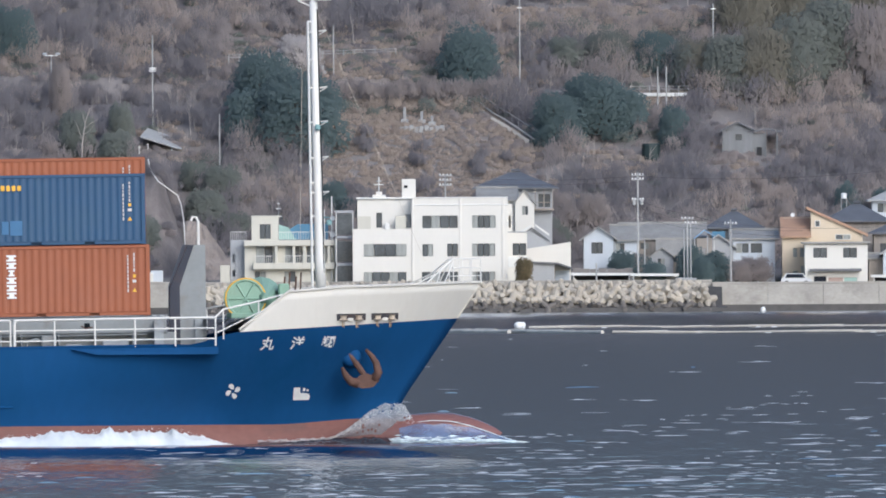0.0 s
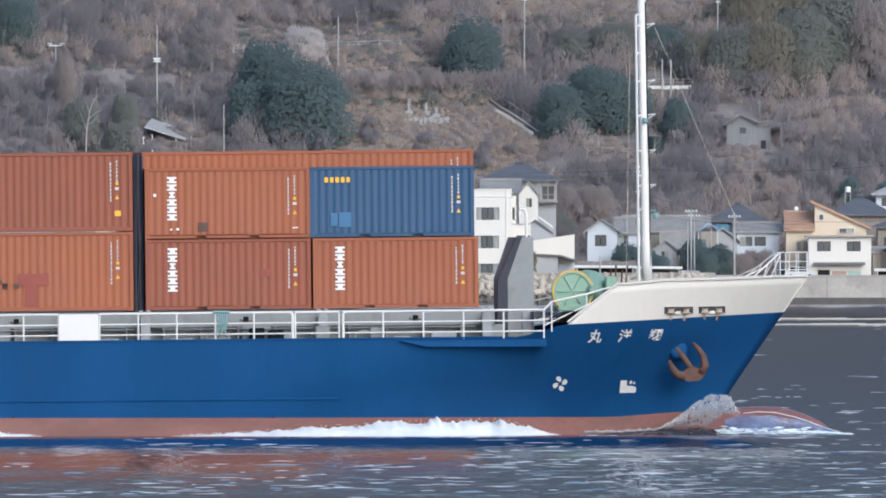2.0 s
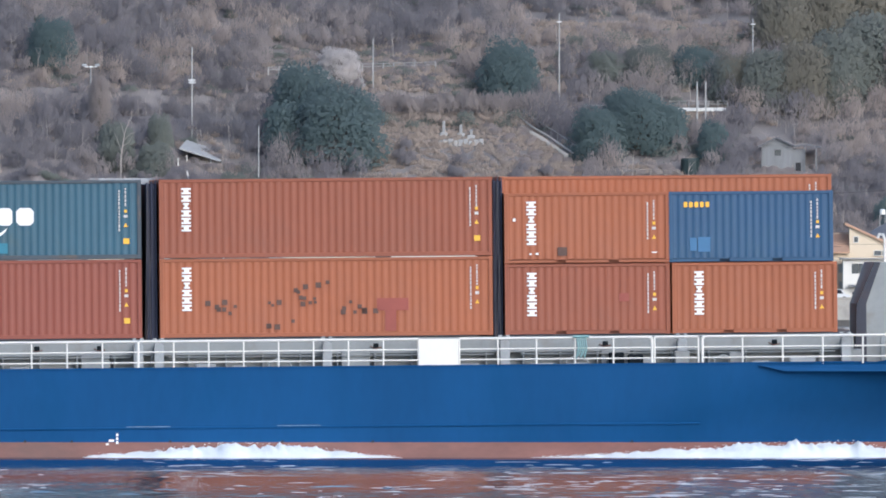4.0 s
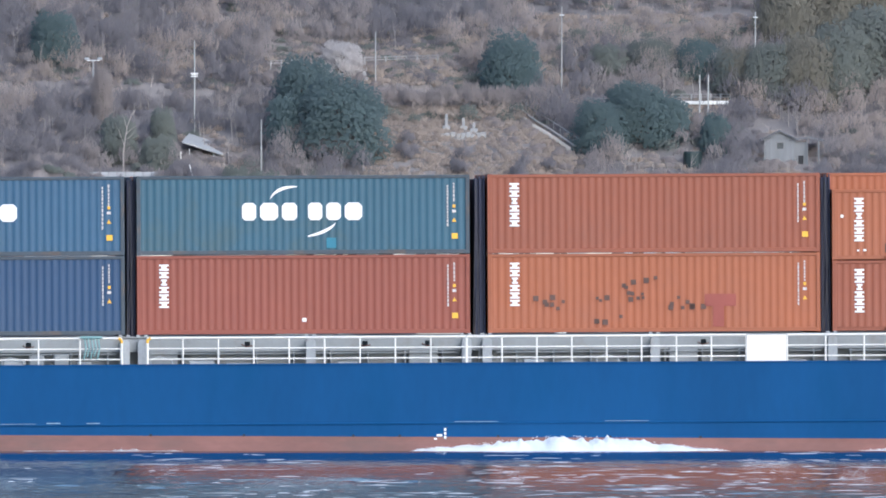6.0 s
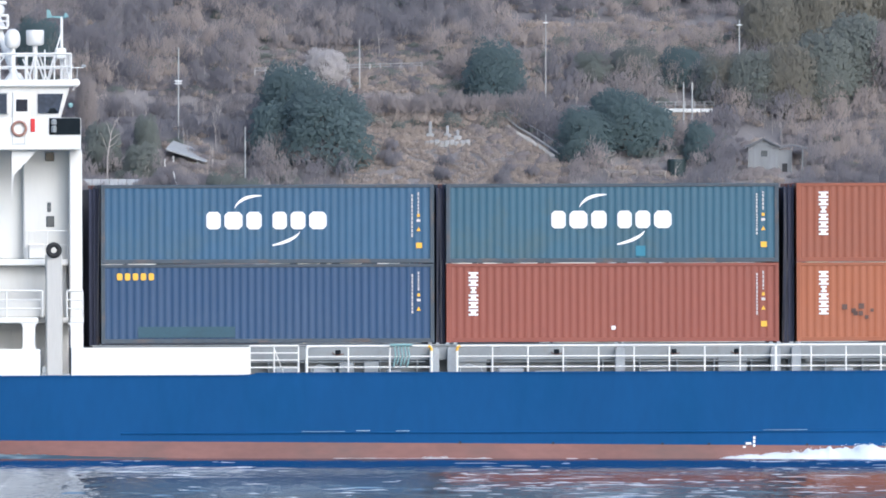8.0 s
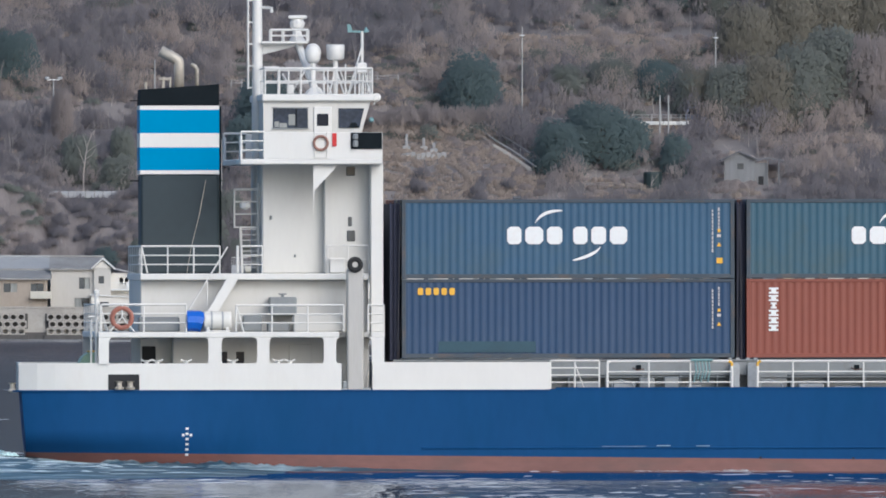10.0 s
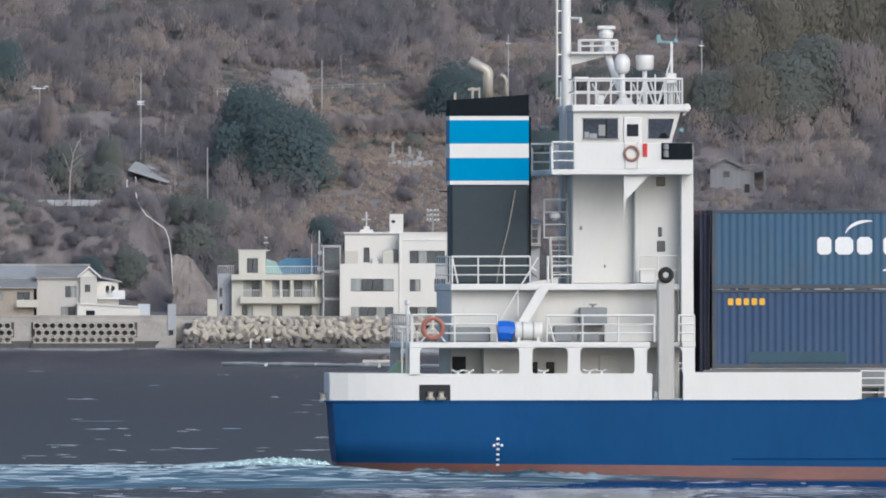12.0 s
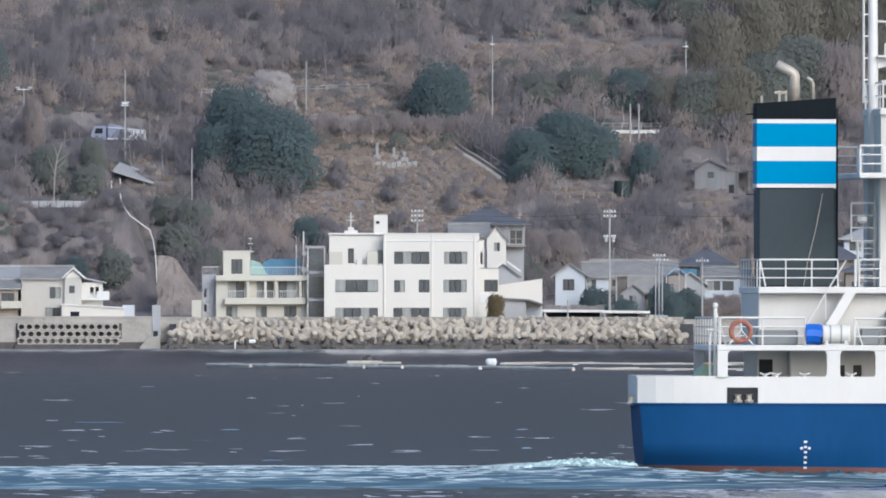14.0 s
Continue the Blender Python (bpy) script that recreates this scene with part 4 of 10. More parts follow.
    while x < 65:
        k += 1
        part("coaming_stay", Geo().prism_x([(-5.29, 3.55), (-4.74, 3.55), (-4.74, 3.0), (-5.12, 3.0)], x, x + 0.05), PALE_GREY, ship)
        clear = min(abs(x + 0.68 - p) for p in posts) > 0.75
        if k % 7 == 3 and clear:
            part("coaming_panel", Geo().box(x + 0.15, x + 1.2, -5.34, -5.26, 3.03, 3.62, 0.02), COAMING, ship)
        elif k % 3 != 1 and clear:
            w = rnd.uniform(0.5, 0.95)
            part("pipe_box", Geo().box(x + 0.25, x + 0.25 + w, -5.6, -5.2, 3.0, 3.12 + rnd.random() * 0.16, 0.03), PALE_GREY, ship)
        if k % 4 == 2 and clear:
            part("deck_pipe", Geo().tube([(x + 0.2, -5.7, 3.05), (x + 0.2, -5.7, 3.25), (x + 0.5, -5.7, 3.38), (x + 0.95, -5.7, 3.25), (x + 1.05, -5.7, 3.05)], 0.03, 6), PALE_GREY, ship)
        x += 1.36
    for x in (30.9, 37.5, 47.6, 62.2, 35.2, 22.9, 56.0):
        part("lashing_socket", Geo().box(x, x + 0.2, -5.34, -5.28, 3.74, 3.92, 0.02), BLACK, ship)
        part("socket_hook", Geo().tube([(x - 0.12, -5.36, 3.82), (x + 0.05, -5.4, 3.72), (x + 0.3, -5.36, 3.78)], 0.022, 5), RUSTY, ship)
    for x0, x1 in ((15.0, 26.2), (27.5, 38.7), (40.1, 52.0), (53.0, 64.5)):
        part("deck_pipeline", Geo().tube([(x0, -5.42, 3.48), (x1, -5.42, 3.48)], 0.028, 6), COAMING, ship)
    for x, w in ((55.0, 0.3), (25.0, 0.5)):
        g = Geo()
        for k in range(5):
            xx = x + w * k / 4
            g.tube([(xx, -6.28, 4.12), (xx + 0.05, -6.3, 3.7), (xx - 0.03, -6.28, 3.3 + 0.1 * (k % 2))], 0.03, 5)
        g.tube([(x - 0.15, -6.28, 4.1), (x + w + 0.15, -6.28, 4.1)], 0.05, 5)
        part("hung_rope", g, TEAL, ship, "teal rope hung over the rail")
    for x, h in ((23.0, 0.45), (23.9, 0.5), (56.2, 0.5), (56.9, 0.42), (60.6, 0.5), (58.6, 0.55)):
        part("deck_locker", Geo().box(x, x + 0.55, -5.9, -5.45, 3.0, 3.0 + h, 0.04), BLACK if x > 56 and x < 57 else COAMING, ship)
    return ship


SHIP = build_ship()


def build_house(ship):
    """The after part: poop bulwark, deckhouse, bridge, funnel, masts."""
    # poop bulwark plates
    for side in (-1, 1):
        for x0, x1, z0, z1 in ((0.32, 3.55, 3.03, 4.02), (3.55, 4.69, 3.6, 4.0), (4.69, 12.07, 3.03, 4.0), (13.2, 19.7, 3.03, 4.04)):
            k = max(1, int((x1 - x0) / 0.6))
            g = Geo()
            for i in range(k + 1):
                a = x0 + (x1 - x0) * i / k
                y = side * half_breadth(a, 3.5)
                a += quarter(a) if side > 0 else 0
                g.v += [(a, y, z0), (a, y, z1), (a, y - side * 0.1, z1), (a, y - side * 0.1, z0)]
            g.f += [(4 * i + j, 4 * i + 4 + j, 4 * i + 4 + (j + 1) % 4, 4 * i + (j + 1) % 4) for i in range(k) for j in range(4)]
            g.f += [(0, 1, 2, 3), (4 * k, 4 * k + 3, 4 * k + 2, 4 * k + 1)]
            part("poop_bulwark", g, SHIP_WHITE, ship)
    w = half_breadth(0, 3.5)
    g = Geo()
    for x, y in ((0.30, -w), (0.42, -w), (0.82, w), (0.70, w)):
        g.v += [(x, y, 3.03), (x, y, 4.02)]
    g.f += [(2 * i, 2 * ((i + 1) % 4), 2 * ((i + 1) % 4) + 1, 2 * i + 1) for i in range(4)] + [(1, 3, 5, 7), (6, 4, 2, 0)]
    part("transom_bulwark", g, SHIP_WHITE, ship)
    part("stern_roller", Geo().lathe([(0.1, 2.95), (0.16, 3.0), (0.1, 3.1), (0.1, 3.25), (0.16, 3.3)], 0.1, -w + 0.2, 8), STEEL, ship)
    g = Geo().box(3.56, 4.68, -6.2, -5.9, 3.04, 3.6)
    fl = part("poop_fairlead", g, DARK, ship, "dark fairlead opening with brass rollers")
    for x in (3.95, 4.35):
        part("roller", Geo().lathe([(0.16, 3.05), (0.18, 3.12), (0.1, 3.16), (0.1, 3.3), (0.15, 3.35)], x, -6.25, 10), STEEL, fl)
    # pillars with rounded gussets and the boat deck
    for x0, x1 in ((3.2, 3.57), (7.21, 7.69), (8.99, 9.44), (11.43, 11.88), (13.18, 13.64)):
        for y in (-6.2, 6.2):
            g = Geo()
            o = [(x0 - 0.1, 3.98), (x1 + 0.1, 3.98), (x1 + 0.03, 4.02), (x1, 4.1)] if 4 < x0 < 13 else [(x0, 3.98), (x1, 3.98)]
            o += [(x1, 4.78), (x1 + 0.03, 4.88), (x1 + 0.12, 4.96)] if x1 < 13 else [(x1, 4.96)]
            o += [(x0 - 0.12, 4.96), (x0 - 0.03, 4.88), (x0, 4.78)] + ([(x0, 4.1), (x0 - 0.03, 4.02)] if x0 < 13 else []) if x0 > 4 else [(x0, 4.96)]
            g.prism(o, y - 0.06, y + 0.06)
            part("deck_pillar", g, SHIP_WHITE, ship)
    part("boat_deck", Geo().box(3.18, 12.0, -6.28, 6.28, 4.94, 5.15, 0.03).box(12.0, 13.64, -5.4, 5.4, 4.95, 5.14).box(13.16, 13.66, -6.28, 6.28, 4.94, 5.15, 0.03), SHIP_WHITE, ship)
    low = part("poop_house", Geo().box(6.0, 13.2, -4.3, 4.3, 3.0, 4.95, 0.04).box(4.85, 6.0, -3.4, 3.4, 3.0, 4.95, 0.03), HOUSE_WHITE, ship, "off-white deckhouse under the boat deck")
    for x0, x1, z0, z1, y in ((4.92, 5.42, 3.1, 4.62, -3.4), (7.68, 8.0, 4.0, 4.42, -4.3), (8.32, 8.62, 4.0, 4.42, -4.3), (10.62, 10.95, 4.02, 4.42, -4.3)):
        part("porthole" if x1 - x0 < 0.4 else "doorway", Geo().box(x0, x1, y - 0.02, y + 0.05, z0, z1, 0.015), GLASS if x1 - x0 < 0.4 else DARK, low)
    part("door", Geo().box(10.25, 11.1, -4.36, -4.3, 3.1, 4.7, 0.02), HOUSE_WHITE, low)
    part("winch_cover", Geo().prism([(2.6, 3.98), (2.75, 4.25), (3.0, 4.42), (3.3, 4.42), (3.6, 3.98)], -3.5, -1.5), GREEN, ship, "green and yellow stern winch cover")
    part("winch_cover_stripe", Geo().prism([(2.95, 4.41), (3.0, 4.47), (3.3, 4.47), (3.35, 4.41)], -3.52, -1.5), YELLOW, ship)
    for x in (4.95, 5.35, 6.4, 8.1, 9.75, 10.2):
        part("bollard", Geo().lathe([(0.07, 3.95), (0.07, 4.06), (0.1, 4.09), (0.06, 4.11)], x, -6.15, 8).tube([(x - 0.2, -6.15, 4.14), (x - 0.06, -6.15, 4.07), (x + 0.06, -6.15, 4.07), (x + 0.2, -6.15, 4.14)], 0.035, 6), SHIP_WHITE, ship)
    # level on the boat deck
    mid = part("boat_deck_house", Geo().box(4.82, 13.15, -4.4, 4.4, 5.14, 7.05, 0.04), HOUSE_WHITE, ship, "off-white deckhouse")
    part("bridge_deck", Geo().box(4.78, 13.18, -4.95, 4.95, 7.04, 7.28, 0.03), SHIP_WHITE, ship)
    part("vent_box", Geo().box(9.5, 10.5, -5.2, -4.4, 5.75, 6.42, 0.04).tube([(10.0, -4.8, 6.4), (10.0, -4.8, 6.52)], 0.06, 6).tube([(9.85, -4.8, 6.53), (10.15, -4.8, 6.53)], 0.03, 5), COAMING, ship)
    part("deck_chest", Geo().box(10.35, 12.15, -5.7, -4.9, 5.15, 5.78, 0.04), HOUSE_WHITE, ship, "long pale deck chest")
    part("dark_chest", Geo().box(8.5, 9.2, -5.6, -4.9, 5.15, 5.75, 0.05).box(9.4, 10.2, -5.7, -5.0, 5.15, 5.5, 0.05), COAMING, ship)
    part("tank", Geo().box(4.7, 6.2, -5.5, -4.6, 5.15, 5.7, 0.05), COAMING, ship)
    # tower
    tower = part("bridge_tower", Geo().box(9.3, 13.2, -3.9, 3.9, 7.27, 11.3, 0.05).box(11.55, 13.3, -4.4, 4.4, 7.27, 11.28, 0.04), HOUSE_WHITE, ship, "tall white bridge tower")
    part("corner_column", Geo().box(13.2, 13.66, -5.25, -4.6, 5.14, 11.28, 0.03), SHIP_WHITE, ship)
    part("corner_column", Geo().box(13.2, 13.66, 4.6, 5.25, 5.14, 11.28, 0.03), SHIP_WHITE, ship)
    part("wing_bracket", Geo().prism([(11.06, 11.28), (12.02, 11.28), (11.12, 10.32), (11.06, 9.46)], -6.0, -5.9), SHIP_WHITE, ship)
    part("wing_bracket", Geo().prism([(11.06, 11.28), (12.02, 11.28), (11.12, 10.32), (11.06, 9.46)], 5.9, 6.0), SHIP_WHITE, ship)
    for x0, x1, z0, z1 in ((12.35, 12.68, 10.85, 11.18), (12.38, 12.68, 8.45, 8.85), (12.42, 12.56, 9.0, 9.35)):
        part("side_scuttle", Geo().box(x0, x1, -4.45, -4.38, z0, z1, 0.04), HOUSE_GLASS, tower)
    part("wall_lamp", Geo().lathe([(0.03, 9.25), (0.05, 9.29), (0.05, 9.36), (0.02, 9.4)], 9.62, -3.95, 8), COAMING, tower)
    part("wall_lamp", Geo().lathe([(0.02, 7.87), (0.035, 7.9), (0.035, 7.96), (0.02, 7.98)], 10.5, -3.95, 8), COAMING, tower)
    part("hose_box", Geo().box(11.72, 12.3, -4.75, -4.4, 7.3, 7.85, 0.03), SHIP_WHITE, tower)
    g = Geo()
    rail(g, 11.65, 13.15, -4.9, 7.28, 8.3, 2, 0.75, 0.018)
    part("tower_rail", g, SHIP_WHITE, ship)
    # bridge wings
    part("bridge_wing", Geo().box(8.38, 13.58, -6.3, 6.3, 11.26, 11.46, 0.03), SHIP_WHITE, ship)
    for side in (-1, 1):
        y0, y1 = (6.2, 6.28) if side > 0 else (-6.28, -6.2)
        part("wing_bulwark", Geo().box(9.22, 13.58, y0, y1, 11.45, 12.43, 0.015).box(8.38, 8.46, min(y0, y1 - 0.9 * side), max(y1, y0 - 0.9 * side), 11.45, 12.3, 0.01), SHIP_WHITE, ship)
        g = Geo()
        rail(g, 8.42, 9.25, 6.22 * side, 11.45, 12.45, 3, 0.8)
        part("wing_rail", g, SHIP_WHITE, ship)
    lb = part("sidelight_box", Geo().box(12.42, 13.56, -6.34, -6.27, 11.82, 12.42, 0.01), BLACK, ship, "black sidelight screen")
    part("sidelight", Geo().lathe([(0.09, 11.9), (0.1, 11.95), (0.1, 12.1), (0.06, 12.15)], 12.58, -6.42, 8).lathe([(0.09, 12.18), (0.1, 12.2), (0.1, 12.33), (0.06, 12.38)], 12.58, -6.42, 8), COAMING, lb)
    part("lifebuoy", Geo().ring(11.32, -6.36, 12.04, 0.25, 0.05), BUOY_BROWN, ship, "red and white lifebuoy on the bridge wing")
    part("buoy_rack", Geo().tube([(11.1, -6.3, 12.45), (11.1, -6.34, 11.5), (11.55, -6.34, 11.5), (11.55, -6.3, 12.45)], 0.02, 5), SHIP_WHITE, ship)
    part("red_marker", Geo().box(11.74, 11.9, -6.34, -6.28, 11.92, 12.4, 0.01), RED, ship)
    # wheelhouse, its front leaning forward
    wh = part("wheelhouse", Geo().prism([(9.34, 11.4), (12.98, 11.4), (12.95, 12.5), (13.28, 13.6), (9.34, 13.6)], -4.1, 4.1), HOUSE_WHITE, ship, "white wheelhouse")
    part("side_window", Geo().box(9.70, 10.97, -4.16, -4.1, 12.60, 13.32, 0.02), BRIDGE_GLASS, wh)
    part("side_window", Geo().prism([(12.10, 12.60), (12.86, 12.60), (13.03, 13.32), (12.10, 13.32)], -4.15, -4.1), BRIDGE_GLASS, wh)
    part("window_bar", Geo().box(10.52, 10.56, -4.18, -4.1, 12.6, 13.32), BLACK, wh)
    for z in (13.32, 12.56):
        part("window_frame", Geo().box(9.66, 11.01, -4.17, -4.1, z, z + 0.04), COAMING, wh)
    for x0, x1, z0, z1 in ((9.74, 9.9, 12.62, 12.84), (9.92, 10.2, 12.61, 12.78), (10.26, 10.5, 12.7, 13.1)):
        part("window_notice", Geo().box(x0, x1, -4.168, -4.15, z0, z1), CURTAIN, wh, "pale papers behind the glass")
    part("binnacle", Geo().prism([(12.45, 12.61), (12.85, 12.61), (12.72, 12.8), (12.55, 12.78)], -4.163, -4.14), BLACK, wh)
    wd = part("wing_door", Geo().box(11.18, 11.84, -4.16, -4.1, 11.5, 13.38, 0.02), SHIP_WHITE, wh)
    part("pane", Geo().box(11.30, 11.72, -4.2, -4.15, 12.68, 13.12, 0.02), GLASS, wd)
    g = Geo()
    for k in range(6):
        y = -3.6 + k * 1.25
        v = [(12.99, y, 12.6), (12.99, y + 1.05, 12.6), (13.22, y + 1.05, 13.32), (13.22, y, 13.32)]
        g.add([(x + 0.02, yy, z) for x, yy, z in v], [(0, 1, 2, 3)])
    part("front_window", g, GLASS, wh)
    part("wheelhouse_roof", Geo().box(9.28, 13.42, -4.3, 4.3, 13.58, 13.84, 0.04), SHIP_WHITE, ship)
    g = Geo()
    for y in (-4.2, 4.2):
        rail(g, 9.4, 13.32, y, 13.84, 14.78, 2, 1.3, 0.03)
    rail_y(g, 13.32, -4.2, 4.2, 13.84, 14.78, 2)
    rail_y(g, 9.4, -4.2, 4.2, 13.84, 14.78, 2)
    part("monkey_island_rail", g, SHIP_WHITE, ship)
    # masts and aerials on the roof
    mast = part("mainmast", Geo().tube([(9.32, -0.5, 7.3), (9.32, -0.5, 12.5), (9.31, -0.5, 17), (9.30, -0.5, 21.5)], 0.24, 12, 0.15), SHIP_WHITE, ship, "white radar mast", True)
    g = Geo()
    g.tube([(8.97, -0.6, 14.05), (8.97, -0.6, 21.4)], 0.035, 5)
    g.tube([(8.97, -0.25, 14.05), (8.97, -0.25, 21.4)], 0.03, 5)
    for k in range(10):
        g.tube([(8.97, -0.6, 14.1 + 0.8 * k), (9.3, -0.5, 14.1 + 0.8 * k)], 0.03, 5)
    part("ladder", g, SHIP_WHITE, mast)
    part("radar_platform", Geo().box(9.45, 11.16, -1.0, 0.1, 15.72, 15.80, 0.01).prism([(9.45, 15.72), (11.1, 15.72), (9.45, 15.3)], -0.55, -0.45), SHIP_WHITE, mast)
    g = Geo()
    rail(g, 9.8, 11.16, -1.0, 15.8, 16.22, 2, 0.45)
    part("platform_rail", g, SHIP_WHITE, mast)
    g = Geo()
    rail(g, 9.8, 11.16, 0.1, 15.8, 16.22, 2, 0.45)
    part("platform_rail", g, SHIP_WHITE, mast)
    part("radar_pedestal", Geo().lathe([(0.32, 15.8), (0.2, 16.0), (0.12, 16.25), (0.25, 16.3), (0.28, 16.48), (0.2, 16.62), (0.1, 16.7)], 10.78, -0.45, 12), SHIP_WHITE, mast)
    part("radar_scanner", Geo().box(10.44, 11.12, -0.7, -0.5, 16.62, 16.76, 0.04), SHIP_WHITE, mast, "radar scanner bar")
    part("mast_arm", Geo().tube([(9.3, -0.5, 17.05), (9.85, -0.8, 17.02)], 0.05, 6).lathe([(0.05, 16.85), (0.07, 16.9), (0.05, 17.0)], 9.82, -0.8, 6), SHIP_WHITE, mast)
    part("raked_strut", Geo().tube([(10.8, -0.5, 15.75), (11.3, -1.5, 14.2), (11.45, -1.6, 13.84)], 0.14, 8).lathe([(0.3, 13.84), (0.12, 14.1)], 11.45, -1.6, 8), SHIP_WHITE, mast)
    d = part("satellite_dome", Geo().lathe([(0.18, 15.0), (0.27, 15.12), (0.30, 15.35), (0.28, 15.5), (0.2, 15.64), (0.08, 15.71)], 11.27, -2.0, 16), SHIP_WHITE, ship, "white satellite dome", True)
    part("pedestal", Geo().tube([(11.27, -2.0, 13.84), (11.27, -2.0, 15.05)], 0.11, 8).lathe([(0.32, 13.84), (0.12, 14.1)], 11.27, -2, 8), SHIP_WHITE, d)
    d = part("aerial_drum", Geo().lathe([(0.22, 15.1), (0.32, 15.16), (0.33, 15.45), (0.34, 15.62), (0.3, 15.67)], 12.1, -2.0, 14), SHIP_WHITE, ship, "white drum aerial", True)
    part("pedestal", Geo().tube([(12.1, -2.0, 13.84), (12.1, -2.0, 15.12)], 0.09, 8).tube([(12.1, -2, 14.8), (11.85, -2.4, 13.84)], 0.035, 5).tube([(12.1, -2, 14.8), (12.4, -2.4, 13.84)], 0.035, 5), SHIP_WHITE, d)
    v = part("wind_vane", Geo().tube([(12.6, -2.5, 16.15), (13.2, -2.5, 16.12)], 0.04, 6).prism([(12.52, 16.1), (12.72, 16.12), (12.62, 16.4), (12.5, 16.42)], -2.53, -2.47).lathe([(0.02, 16.12), (0.12, 16.13), (0.02, 16.3)], 13.2, -2.5, 6), TEAL, ship, "pale green wind vane")
    part("vane_post", Geo().tube([(13.05, -2.5, 13.84), (13.05, -2.5, 16.15)], 0.055, 6).tube([(13.05, -2.5, 15.6), (12.5, -3.0, 13.84)], 0.03, 5).tube([(13.05, -2.5, 15.2), (12.6, -2.0, 13.84)], 0.03, 5).tube([(13.05, -2.5, 15.0), (13.3, -3.4, 13.84)], 0.03, 5), SHIP_WHITE, v)
    for x, h in ((9.95, 0.95), (10.3, 0.55), (11.75, 0.9), (12.75, 1.0), (12.4, 1.1)):
        part("roof_post", Geo().tube([(x, -3.2, 13.84), (x, -3.2, 13.84 + h)], 0.06 if x < 10 else 0.03, 6), SHIP_WHITE, ship)
    for a, b in (((10.1, -3.0, 14.6), (10.5, -3.4, 13.84)), ((10.9, -3.4, 14.7), (10.4, -3.0, 13.84)), ((11.6, -3.0, 14.6), (11.9, -3.2, 13.84)), ((12.2, -3.4, 14.7), (12.5, -3.0, 13.84))):
        part("roof_brace", Geo().tube([a, b], 0.03, 5), SHIP_WHITE, ship)
    part("roof_shelf", Geo().box(9.4, 9.95, -3.4, -3.0, 14.78, 14.86, 0.02), SHIP_WHITE, ship)
    part("roof_box", Geo().box(10.25, 10.5, -3.4, -3.1, 13.84, 14.2, 0.03), SHIP_WHITE, ship)
    part("search_light", Geo().lathe_y([(0.1, -4.0), (0.16, -3.95), (0.16, -3.6), (0.08, -3.55)], 13.5, 13.72, 10).tube([(13.4, -3.8, 13.45), (13.5, -3.8, 13.65)], 0.04, 5), SHIP_WHITE, ship)
    part("horn", Geo().lathe_y([(0.06, -4.1), (0.1, -4.0), (0.05, -3.8)], 13.3, 12.9, 8), TEAL, ship)
    part("equipment_box", Geo().box(12.8, 13.2, -3.0, -2.6, 14.6, 15.0, 0.05), SHIP_WHITE, ship)
    # funnel
    fx0, fx1, fy0, fy1 = 4.89, 7.80, -2.6, -0.5
    f = part("funnel", Geo().box(fx0 + 0.03, fx1, fy0, fy1, 7.27, 10.92, 0.08), FUNNEL_DARK, ship, "black funnel with blue and white bands")
    for z0, z1, m, nm in ((10.92, 11.06, SHIP_WHITE, "white_line"), (11.06, 11.90, FUNNEL_BLUE, "blue_band"), (11.90, 12.42, SHIP_WHITE, "white_band"), (12.42, 13.28, FUNNEL_BLUE, "blue_band"), (13.28, 13.43, SHIP_WHITE, "white_line")):
        part(nm, Geo().box(fx0, fx1, fy0 - 0.01, fy1 + 0.01, z0, z1), m, f)
    part("funnel_cap", Geo().prism([(fx0, 13.43), (fx1, 13.43), (fx1, 14.22), (fx0 + 0.02, 14.02)], fy0, fy1), BLACK, f)
    part("cap_lip", Geo().box(fx0 - 0.28, fx0, -1.0, -0.9, 13.6, 13.64).box(fx1, fx1 + 0.15, -1.0, -0.9, 13.6, 13.64).box(fx0 - 0.28, fx0 + 0.05, -1.0, -0.9, 10.66, 10.70).box(fx1, fx1 + 0.2, -1.0, -0.9, 10.66, 10.7), BLACK, f)
    part("exhaust_pipe", Geo().tube([(6.42, -0.7, 14.0), (6.42, -0.7, 15.0), (6.40, -0.7, 15.08), (6.30, -0.7, 15.16), (5.74, -0.7, 15.46)], 0.19, 10, 0.2), STEEL, f, "pale steel exhaust bent aft", True)
    part("exhaust_pipe", Geo().tube([(7.08, -0.7, 14.0), (7.08, -0.7, 14.75), (7.02, -0.7, 14.88), (6.86, -0.7, 14.96)], 0.075, 8), STEEL, f, "", True)
    part("vent_pipe", Geo().tube([(5.85, -0.7, 14.0), (5.85, -0.7, 14.5)], 0.05, 6).tube([(5.68, -0.7, 14.42), (6.1, -0.7, 14.42)], 0.06, 6), STEEL, f)
    part("vent_pipe", Geo().tube([(5.2, -0.7, 14.0), (5.2, -0.7, 14.3)], 0.05, 6), STEEL, f)
    part("vent_pipe", Geo().tube([(6.1, -0.7, 14.1), (6.1, -0.7, 14.5)], 0.04, 6), STEEL, f)
    part("pilot_rope", Geo().tube([(7.3, -2.7, 10.7), (7.05, -2.75, 9.4), (6.75, -2.75, 8.2), (6.6, -2.75, 7.3)], 0.012, 4), STEEL, f)
    part("corner_pipe", Geo().tube([(7.85, -2.4, 7.3), (7.85, -2.4, 13.4)], 0.04, 6), BLACK, f)
    g = Geo()
    rail(g, 4.84, 7.7, -4.85, 7.28, 8.28, 3, 1.0, 0.025)
    rail_y(g, 4.84, -4.85, 4.85, 7.28, 8.28, 3)
